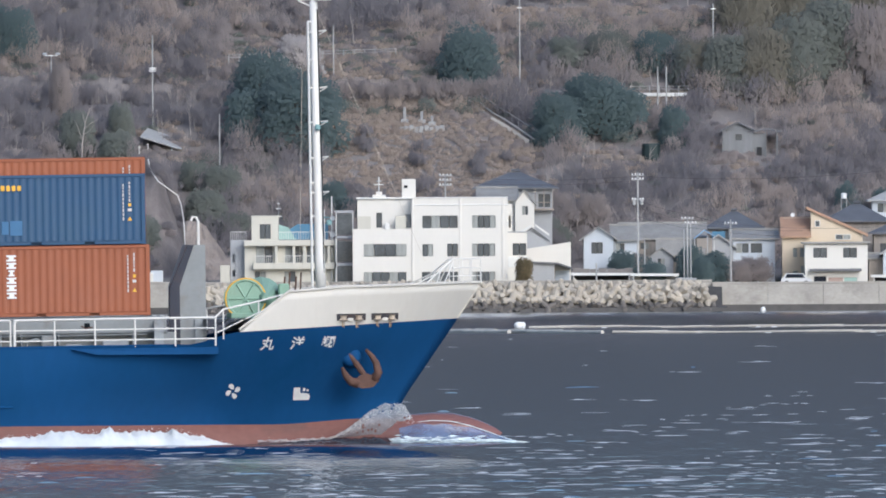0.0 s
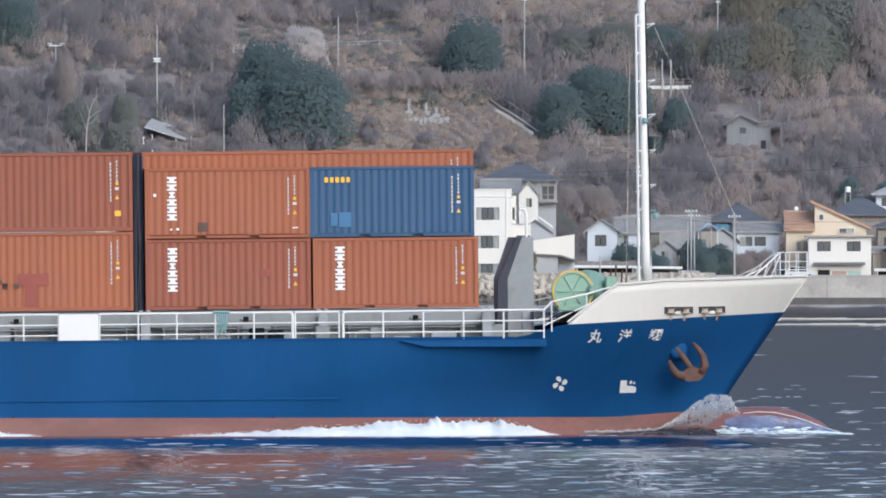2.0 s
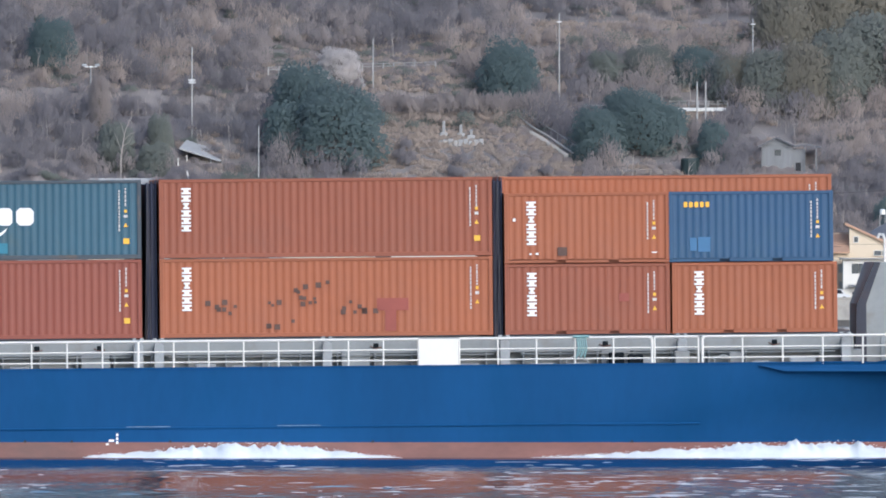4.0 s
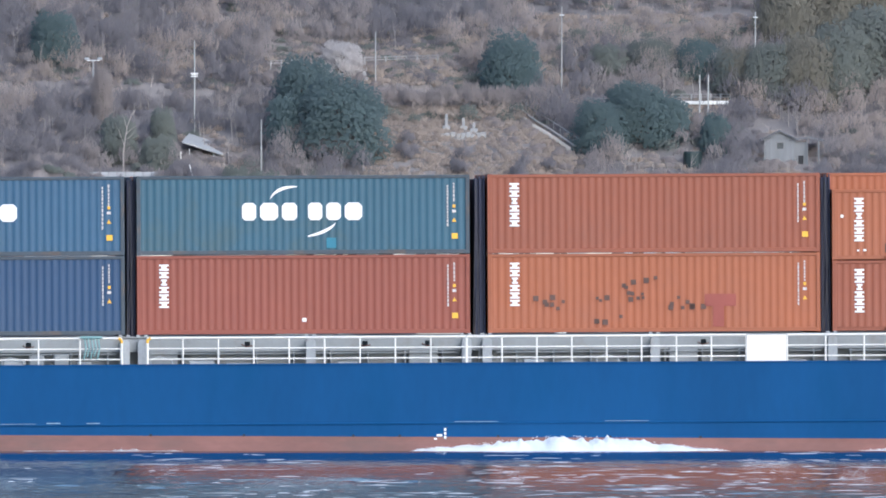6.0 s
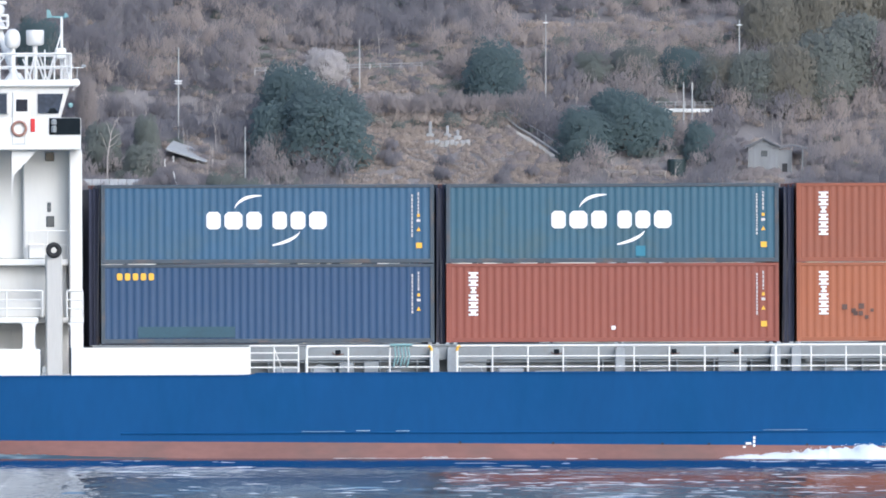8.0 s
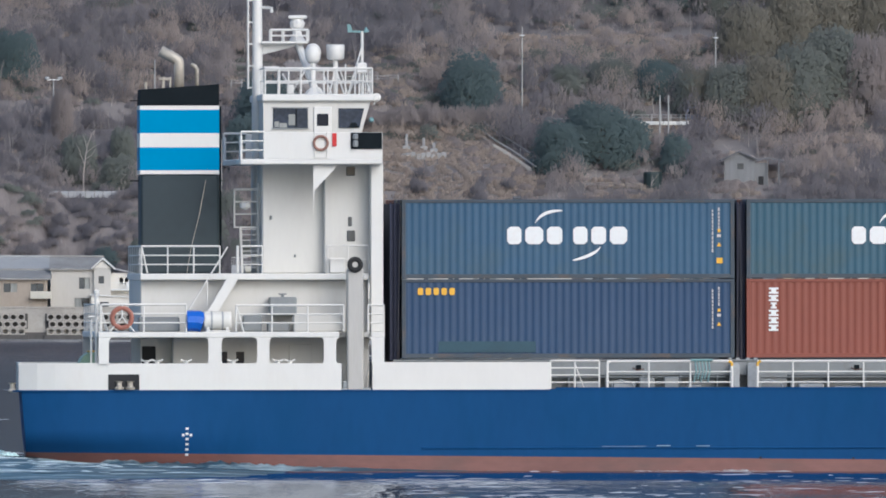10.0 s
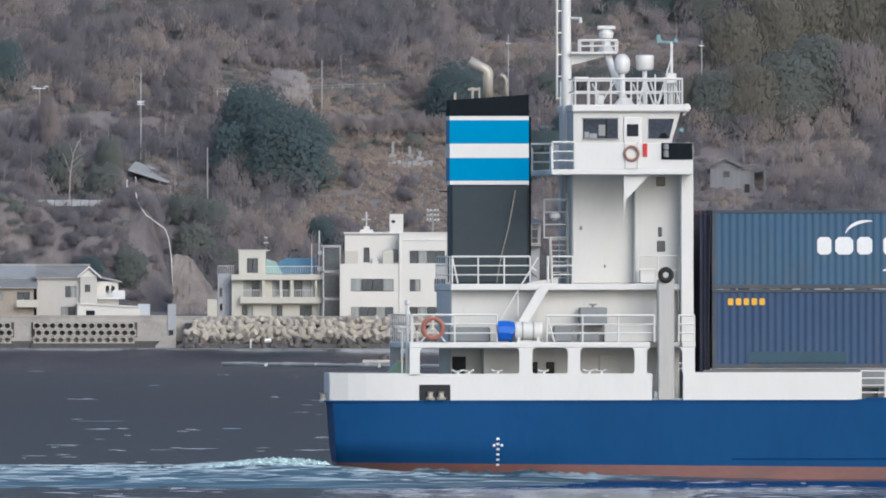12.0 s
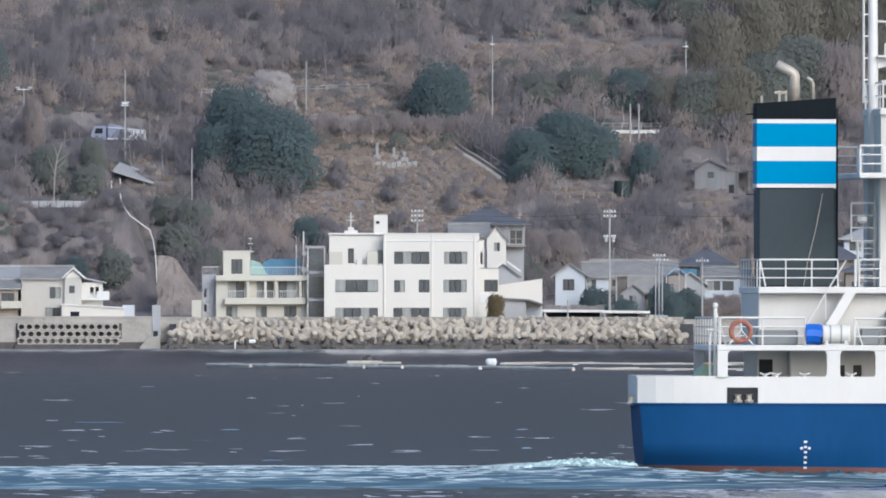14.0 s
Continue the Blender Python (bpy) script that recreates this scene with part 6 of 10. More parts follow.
def breakwater_heap():
    heap = tagged(new("armour_heap"), "long heap of pale concrete tetrapods before the sea wall", "tetrapods")
    heap.location = (0, 3098, 0)
    me, wet = tetrapod_mesh(), tetrapod_mesh()
    me.materials.append(BLOCKS)
    wet.materials.append(WET_BLOCKS)
    rnd = random.Random(8)
    for r, (y, z, s) in enumerate(((-2.8, 0.15, 0.95), (-1.6, 1.15, 1.08), (-0.3, 1.95, 1.08), (1.0, 2.6, 0.9))):
        n = 60
        for k in range(n):
            x = -27.6 + r * 0.5 + (59.0 - r * 0.9) * k / n + rnd.uniform(-0.25, 0.25)
            if x > 31.8 - r * 0.6:
                continue
            ob = new("tetrapod", me if r else wet)
            ob.parent = heap
            ob.location = (x, y + rnd.uniform(-0.3, 0.3), z + rnd.uniform(-0.15, 0.18) - (0.3 if x > 30.0 else 0))
            ob.rotation_euler = (rnd.uniform(0, 6.28), rnd.uniform(0, 6.28), rnd.uniform(0, 6.28))
            ob.scale = (s * rnd.uniform(0.92, 1.06),) * 3
    g = Geo()
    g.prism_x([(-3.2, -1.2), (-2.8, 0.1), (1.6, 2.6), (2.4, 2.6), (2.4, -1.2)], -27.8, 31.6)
    # dark core closes the gaps between the blocks
    part("rubble_core", g, WET_SHADED_STONE, heap, "dark rubble behind the blocks")
    part("wet_foot", Geo().prism_x([(-3.6, -1.0), (-3.4, 0.25), (-2.6, 0.4), (-2.4, -1.0)], -27.8, 32.2), WET_SHADED_STONE, heap)
    b = tagged(new("float_white"), "small white float on the rocks", "float")
    b.location = (-18.5, 3094.7, 0.6)
    part("body", Geo().box(-0.55, 0.55, -0.3, 0.3, -0.22, 0.25, 0.15), FLOAT, b)
    p = tagged(new("marker_post"), "thin pale marker post in the water", "post")
    p.location = (-20.3, 3093.5, 0)
    part("shaft", Geo().tube([(0, 0, -1), (0, 0, 0.75)], 0.09, 6), FLOAT, p)


def booms():
    rnd = random.Random(17)
    for x0, y0, x1, y1 in ((-17.9, 2400, 13.0, 2290), (8.0, 2455, 75.0, 2440), (14.5, 2290, 75.0, 2275), (-5.0, 2470, -1.5, 2470)):
        boom = tagged(new("floating_boom"), "long floating boom of pale poles and floats", "floating boom", "floating booms")
        boom.location = (x0, y0, 0)
        d = Vector((x1 - x0, y1 - y0, 0))
        n = max(1, int(d.length / 4.0))
        for k in range(n):
            a, b = d * (k / n), d * ((k + 1) / n)
            j = rnd.uniform(-2.0, 2.0)
            for o in (0.0, 6.0):
                za, zb = rnd.uniform(-0.10, 0.02), rnd.uniform(-0.10, 0.02)
                if o and rnd.random() < (0.2 if x0 < -10 else 0.6):
                    continue
                part("pole", Geo().tube([(a.x - 0.3, a.y + j + o, za), (b.x + 0.3, b.y + j + o, zb)], rnd.uniform(0.09, 0.15) * (1.5 if x0 < -10 else 0.7), 6), LOG, boom)
        for k in range(n // 2):
            c = d * (rnd.random())
            part("small_float", Geo().box(c.x - 0.25, c.x + 0.25, c.y + 2.6, c.y + 3.2, -0.32, 0.02, 0.08), FLOAT if rnd.random() < 0.5 else LOG, boom)
    for x, y, s in ((6.7, 2440, 0.42), (7.05, 2440, 0.3), (35.2, 3010, 0.28)):
        b = tagged(new("white_buoy"), "round white buoy on the water", "buoy", "white buoys")
        b.location = (x, y, 0)
        part("body", Geo().lathe([(0.05, -0.3), (s * 0.8, -0.1), (s, 0.12), (s * 0.8, 0.36), (s * 0.3, 0.46)], 0, 0, 12), FLOAT, b, "", True)
    raft = tagged(new("dark_raft"), "small dark raft by the boom", "raft")
    raft.location = (-4.5, 2465, 0)
    part("deck", Geo().box(-1.6, 1.6, -2, 2, -0.1, 0.18, 0.04), LOG, raft)
    part("heap", Geo().lathe([(0.5, 0.15), (0.4, 0.5), (0.15, 0.66)], 0.3, 0, 8), WET_SHADED_STONE, raft)


sea_wall()
boat_ramp()
breakwater_heap()
booms()


# ---- houses ----
def window(parent, x0, x1, z0, z1, y, bars=1, frame=TRIM, deep=0.12, curtain=True, wall_y=None):
    """A window in a wall that faces the sea: frame, panes, curtain behind them."""
    t = 0.06
    w = part("window", Geo().box(x0 - t, x1 + t, y - 0.05, y + 0.04, z1, z1 + t).box(x0 - t, x1 + t, y - 0.09, y + 0.04, z0 - t, z0).box(x0 - t, x0, y - 0.05, y + 0.04, z0, z1).box(x1, x1 + t, y - 0.05, y + 0.04, z0, z1), frame, parent)
    n = bars + 1
    for k in range(n):
        a, b = x0 + (x1 - x0) * k / n, x0 + (x1 - x0) * (k + 1) / n
        g = Geo().box(a + 0.03, b - 0.03, y + 0.0, y + 0.03, z0, z1)
        pane = part("pane", g, CURTAIN if curtain and (k * 7 + int(x0 * 3)) % 3 == 0 else HOUSE_GLASS, w)
    return w


def wall_box(parent, x0, x1, y0, y1, z0, z1, mat, holes=(), name="wall"):
    """A front wall with openings through it, and plain sides and back."""
    xs = sorted({x0, x1, *[h[0] for h in holes], *[h[1] for h in holes]})
    zs = sorted({z0, z1, *[h[2] for h in holes], *[h[3] for h in holes]})
    g = Geo()
    for xa, xb in zip(xs, xs[1:]):
        for za, zb in zip(zs, zs[1:]):
            cx, cz = (xa + xb) / 2, (za + zb) / 2
            if any(h[0] < cx < h[1] and h[2] < cz < h[3] for h in holes):
                continue
            g.add([(xa, y0, za), (xb, y0, za), (xb, y0, zb), (xa, y0, zb)], [(0, 1, 2, 3)])
    for h in holes:
        a, b, c, d = h[:4]
        g.add([(a, y0, c), (b, y0, c), (b, y0, d), (a, y0, d), (a, y0 + 0.2, c), (b, y0 + 0.2, c), (b, y0 + 0.2, d), (a, y0 + 0.2, d)], [(0, 4, 5, 1), (1, 5, 6, 2), (2, 6, 7, 3), (3, 7, 4, 0)])
    g.add([(x0, y0, z0), (x0, y1, z0), (x0, y1, z1), (x0, y0, z1)], [(0, 1, 2, 3)])
    g.add([(x1, y0, z0), (x1, y1, z0), (x1, y1, z1), (x1, y0, z1)], [(3, 2, 1, 0)])
    g.add([(x0, y1, z0), (x1, y1, z0), (x1, y1, z1), (x0, y1, z1)], [(3, 2, 1, 0)])
    return part(name, g, mat, parent)


def roof(parent, x0, x1, y0, y1, ze, zr, kind, mat, over=0.45, peak=None):
    """x: ridge along x; y: gable to the sea; hip; shed rises to +x; shed- falls to +x."""
    a, b, c, d = x0 - over, x1 + over, y0 - over, y1 + over
    t = 0.16
    mx, my = (x0 + x1) / 2 if peak is None else peak, (y0 + y1) / 2
    s = over * (zr - ze) / max(0.1, (my - y0) if kind in "xhip" else (mx - x0))
    g = Geo()
    if kind == "x":
        g.prism_x([(c, ze - s), (my, zr), (d, ze - s), (d, ze - s + t), (my, zr + t), (c, ze - s + t)], a, b)
    elif kind == "y":
        g.prism([(a, ze - s), (mx, zr), (b, ze - s), (b, ze - s + t), (mx, zr + t), (a, ze - s + t)], c, d)
    elif kind == "hip":
        k = min((b - a) / 2 * 0.9, my - c)
        v = [(a, c, ze), (b, c, ze), (b, d, ze), (a, d, ze), (a + k, my, zr), (b - k, my, zr)]
        v += [(x, y, z - t) for x, y, z in v[:4]]
        g.add(v, [(0, 1, 5, 4), (1, 2, 5), (2, 3, 4, 5), (3, 0, 4), (0, 6, 7, 1), (1, 7, 8, 2), (2, 8, 9, 3), (3, 9, 6, 0), (9, 8, 7, 6)])
    elif kind == "shed":
        g.prism([(a, ze), (b, zr), (b, zr + t), (a, ze + t)], c, d)
    elif kind == "flat":
        g.box(a, b, c, d, ze, ze + t, 0.03)
    r = part("roof", g, mat, parent)
    if kind in ("x", "hip"):
        k = 0.0 if kind == "x" else min((b - a) / 2 * 0.9, my - c)
        part("ridge", Geo().tube([(a + k, my, zr + t), (b - k, my, zr + t)], 0.16, 6), mat, r)
    if kind == "x" and mat in (ROOF_DARK, ROOF_GREY, ROOF_ORANGE):
        g = Geo()
        n = int((b - a) / 0.6)
        for i in range(n + 1):
            x = a + (b - a) * i / n
            g.tube([(x, c, ze - s + t + 0.02), (x, my, zr + t + 0.02)], 0.025, 4)
        part("tile_course", g, mat, r, kind="stuff")
    return r


def gable(parent, x0, x1, y0, y1, ze, zr, kind, mat):
    if kind == "y":
        part("gable", Geo().prism([(x0, ze), (x1, ze), ((x0 + x1) / 2, zr)], y0, y1), mat, parent)
    if kind == "x":
        part("gable", Geo().prism_x([(y0, ze), (y1, ze), ((y0 + y1) / 2, zr)], x0, x1), mat, parent)


def house(label, x0, x1, y0, y1, z0, ze, zr, kind, wall, top, wins=(), over=0.45, group="houses on the shore"):
    """A plain house; wins: (x0, x1, z0, z1, bars)."""
    h = thing("house", label, "house", group, at=pose((x0 + x1) / 2, y0, z0))
    cx = (x0 + x1) / 2
    w = [(a - cx, b - cx, c - z0, d - z0) for a, b, c, d, n in wins]
    wall_box(h, x0 - cx, x1 - cx, 0, y1 - y0, -1.0, ze - z0, wall, w)
    gable(h, x0 - cx, x1 - cx, 0, y1 - y0, ze - z0, zr - z0, kind, wall)
    roof(h, x0 - cx, x1 - cx, 0, y1 - y0, ze - z0, zr - z0, kind, top, over)
    for (a, b, c, d), q in zip(w, wins):
        window(h, a, b, c, d, 0.12, q[4])
    return h


def white_block():
    h = thing("apartment_building", "three-storey white rendered building with flat roof", "building", at=pose(0, 3112, 3.0))
    z = -3.0
    right = [(-2.34, 1.69, 9.41, 10.83, 3), (3.33, 6.01, 9.41, 10.83, 3), (-2.34, -1.10, 6.20, 7.57, 1), (0.46, 1.71, 6.18, 7.63, 1), (3.27, 5.95, 6.18, 7.63, 3), (-2.44, 1.69, 3.1, 4.43, 3), (3.22, 5.95, 3.1, 4.43, 3)]
    left = [(-9.04, -4.14, 6.26, 7.63, 3), (-9.04, -4.17, 3.1, 4.43, 4)]
    wall_box(h, -3.43, 7.38, 0, 12, -1, 12.9 + z, WALL_WHITE, [(a, b, c + z, d + z) for a, b, c, d, n in right])
    wall_box(h, -10.27, -3.43, 0.05, 12, -1, 9.35 + z, WALL_WHITE, [(a, b, c + z, d + z) for a, b, c, d, n in left])
    wall_box(h, -9.72, -3.43, 1.9, 12, 9.35 + z, 12.75 + z, WALL_WHITE, [(-7.6, -6.9, 9.5 + z, 11.2 + z), (-4.3, -3.6, 9.5 + z, 11.0 + z)], "penthouse_wall")
    for a, b, c, d, n in right + left:
        window(h, a, b, c + z, d + z, 0.14, n)
    window(h, -7.6, -6.9, 9.5 + z, 11.2 + z, 2.02, 0)
    window(h, -4.3, -3.6, 9.5 + z, 11.0 + z, 2.02, 0)
    for x0, x1, zz in ((-3.5, 7.45, 12.0), (-3.5, 7.45, 12.82)):
        part("cornice", Geo().box(x0, x1, -0.07 if zz < 12.5 else -0.1, 0.1, zz + z, zz + z + 0.12, 0.02), TRIM, h)
    part("cornice", Geo().box(-9.85, -3.4, 1.6, 12.1, 12.75 + z, 12.95 + z, 0.03), TRIM, h)
    part("roof_slab", Geo().box(-3.4, 7.35, 0.1, 12, 12.6 + z, 12.75 + z), WALL_GREY, h)
    part("balcony_floor", Geo().box(-10.2, -3.5, 0.1, 2.0, 9.2 + z, 9.3 + z), WALL_GREY, h)
    for x in (-3.43, 1.98, 6.83):
        part("pilaster", Geo().box(x - 0.12, x + 0.12, -0.08, 0.05, -1, 12.85 + z, 0.02), WALL_WHITE, h)
    part("balcony_screen", Geo().box(-9.7, -8.2, 0.6, 0.75, 9.3 + z, 10.8 + z, 0.02), WALL_CREAM, h, "cream balcony screen")
    part("balcony_screen", Geo().box(-5.4, -4.2, 0.6, 0.75, 9.3 + z, 10.8 + z, 0.02), WALL_CREAM, h, "cream balcony screen")
    part("air_unit", Geo().box(-6.6, -6.0, 1.4, 1.8, 9.3 + z, 10.0 + z, 0.03), TRIM, h)
    part("stair_head", Geo().box(-4.66, -3.07, 2, 6, 12.9 + z, 15.02 + z, 0.04), WALL_WHITE, h)
    part("vent", Geo().box(-4.4, -4.0, 1.93, 2.02, 14.0 + z, 14.3 + z), DARK, h)
    a = part("roof_cap", Geo().box(-8.0, -6.5, 3, 5, 12.9 + z, 13.25 + z, 0.05).box(-7.6, -6.9, 3.2, 4.6, 13.25 + z, 13.6 + z, 0.05), WALL_WHITE, h)
    part("aerial", Geo().tube([(-7.27, 4, 13.5 + z), (-7.27, 4, 15.3 + z)], 0.07, 5).tube([(-7.85, 4, 14.4 + z), (-6.7, 4, 14.4 + z)], 0.05, 5).tube([(-7.6, 4, 14.8 + z), (-6.95, 4, 14.8 + z)], 0.04, 5), TRIM, a)
    # side wing
    wall_box(h, 7.38, 9.58, 3, 11, -1, 8.86 + z, WALL_WHITE, [(7.92, 9.5, 6.26 + z, 7.63 + z)], "wing_wall")
    window(h, 7.92, 9.5, 6.26 + z, 7.63 + z, 3.14, 1, curtain=False)
    wall_box(h, 7.38, 7.9, 4, 11, 8.8 + z, 12.1 + z, WALL_WHITE, [(7.5, 7.75, 9.4 + z, 10.8 + z)], "wing_wall")
    part("wing_roof", Geo().box(7.4, 9.7, 2.9, 11, 8.86 + z, 8.98 + z), WALL_GREY, h)
    part("wing_band", Geo().box(7.4, 9.66, 2.93, 3.05, 4.9 + z, 6.1 + z, 0.02), TRIM, h)
    # glazed stair tower between the two buildings
    s = thing("stair_tower", "narrow glazed grey stair tower beside the white building", "stair tower", at=pose(-11.2, 3114, 3.0))
    part("post", Geo().box(-1.0, -0.9, 0, 0.1, -1, 8.3).box(0.9, 1.0, 0, 0.1, -1, 8.3), TRIM, s)
    for k, zz in enumerate((0.0, 2.2, 5.3, 8.2)):
        part("landing", Geo().box(-1.0, 1.0, 0.0, 3, zz, zz + 0.28, 0.02), WALL_GREY, s)
    for zz in (0.35, 2.6, 5.7):
        part("pane", Geo().box(-0.88, 0.88, 0.1, 0.13, zz, zz + (1.8 if zz < 1 else 2.4)), HOUSE_GLASS, s)


def cream_block():
    h = thing("apartment_building", "cream three-storey building with balconies and roof terrace", "building", at=pose(0, 3115, 3.0))
    z = -3.0
    up = [(-21.32, -19.39, 5.5, 7.45, 1), (-18.01, -16.08, 5.5, 7.45, 1), (-15.53, -13.53, 5.5, 7.45, 1)]
    low = [(-21.48, -20.19, 3.1, 4.59, 1), (-18.10, -16.82, 3.1, 4.59, 1), (-14.88, -13.44, 3.1, 4.59, 1)]
    wall_box(h, -22.6, -12.15, 0.9, 10, -1, 7.6 + z, WALL_CREAM, [(a, b, c + z, d + z) for a, b, c, d, n in up + low])
    for a, b, c, d, n in up + low:
        window(h, a, b, c + z, d + z, 1.05, n)
    part("roof_band", Geo().box(-22.65, -12.1, -0.1, 10.1, 7.49 + z, 8.13 + z, 0.04), WALL_CREAM, h)
    part("balcony_band", Geo().box(-21.64, -12.15, -0.1, 0.9, 4.82 + z, 5.56 + z, 0.03), WALL_CREAM, h)
    part("side_fin", Geo().box(-12.35, -12.1, -0.1, 0.9, -1, 7.5 + z, 0.02), WALL_CREAM, h)
    for a, b, c, d, n in up:
        g = Geo()
        for k in range(9):
            x = a + (b - a) * k / 8
            g.tube([(x, 0.0, 5.56 + z), (x, 0.0, 6.35 + z)], 0.025, 4)
        g.tube([(a - 0.1, 0, 6.35 + z), (b + 0.1, 0, 6.35 + z)], 0.04, 4)
        part("balcony_rail", g, TRIM, h)
    for x in (-19.0, -17.0, -15.8, -13.0):
        part("balcony_pier", Geo().box(x - 0.15, x + 0.15, 0.0, 0.9, 5.5 + z, 7.5 + z, 0.02), WALL_CREAM, h)
    wall_box(h, -21.8, -18.75, 1.5, 7, 8.1 + z, 10.8 + z, WALL_CREAM, [(-20.9, -19.61, 8.3 + z, 9.97 + z)], "penthouse_wall")
    window(h, -20.9, -19.61, 8.3 + z, 9.97 + z, 1.62, 1)
    part("penthouse_roof", Geo().box(-21.9, -18.65, 1.4, 7.1, 10.8 + z, 10.95 + z, 0.03), WALL_CREAM, h)
    g = Geo()
    for k in range(24):
        x = -18.7 + k * 0.28
        g.tube([(x, 0.1, 8.1 + z), (x, 0.1, 9.05 + z)], 0.022, 4)
    g.tube([(-18.75, 0.1, 9.05 + z), (-12.1, 0.1, 9.05 + z)], 0.045, 4)
    part("terrace_rail", g, TRIM, h)
    wall_box(h, -24.22, -22.6, 2.2, 9, -1, 8.2 + z, WALL_GREY, [(-24.0, -23.7, 5.6 + z, 6.6 + z), (-24.0, -23.7, 4.0 + z, 4.8 + z)], "annex_wall")
    g = Geo()
    for k in range(9):
        x = -24.2 + k * 0.22
        g.tube([(x, 2.2, 8.2 + z), (x, 2.2, 9.1 + z)], 0.022, 4)
    g.tube([(-24.2, 2.2, 9.1 + z), (-22.4, 2.2, 9.1 + z)], 0.045, 4)
    part("annex_rail", g, TRIM, h)
    part("low_annex", Geo().box(-25.4, -24.3, 1.5, 5, -1, 5.3 + z, 0.05), WALL_CREAM, h)
    part("roof_sheet", Geo().prism([(-17.6, 8.2 + z), (-13.1, 8.2 + z), (-13.1, 10.0 + z), (-16.6, 9.95 + z), (-17.6, 9.3 + z)], 5, 8), ROOF_BLUE, h, "blue sheeting on the roof")
    part("roof_net", Geo().prism([(-18.7, 8.2 + z), (-16.8, 8.2 + z), (-17.6, 9.6 + z), (-18.7, 9.9 + z)], 4, 4.6), material("green_net", (0.30, 0.45, 0.42), 0.8), h, "pale green netting")
    part("roof_mast", Geo().tube([(-12.65, 0.6, -1), (-12.65, 0.6, 13.1 + z)], 0.075, 6).tube([(-13.5, 1, 8 + z), (-13.5, 1, 11.6 + z)], 0.05, 5).tube([(-12.4, 1, 11.4 + z), (-10.2, 1, 11.4 + z)], 0.07, 5), TRIM, h)
    part("dish", Geo().lathe_y([(0.02, 0.3), (0.28, 0.25), (0.3, 0.2)], -12.55, 8.75 + z, 12), FLOAT, h)
    part("dish", Geo().lathe_y([(0.02, 0.3), (0.25, 0.25), (0.27, 0.2)], -12.55, 10.6 + z, 12), FLOAT, h)


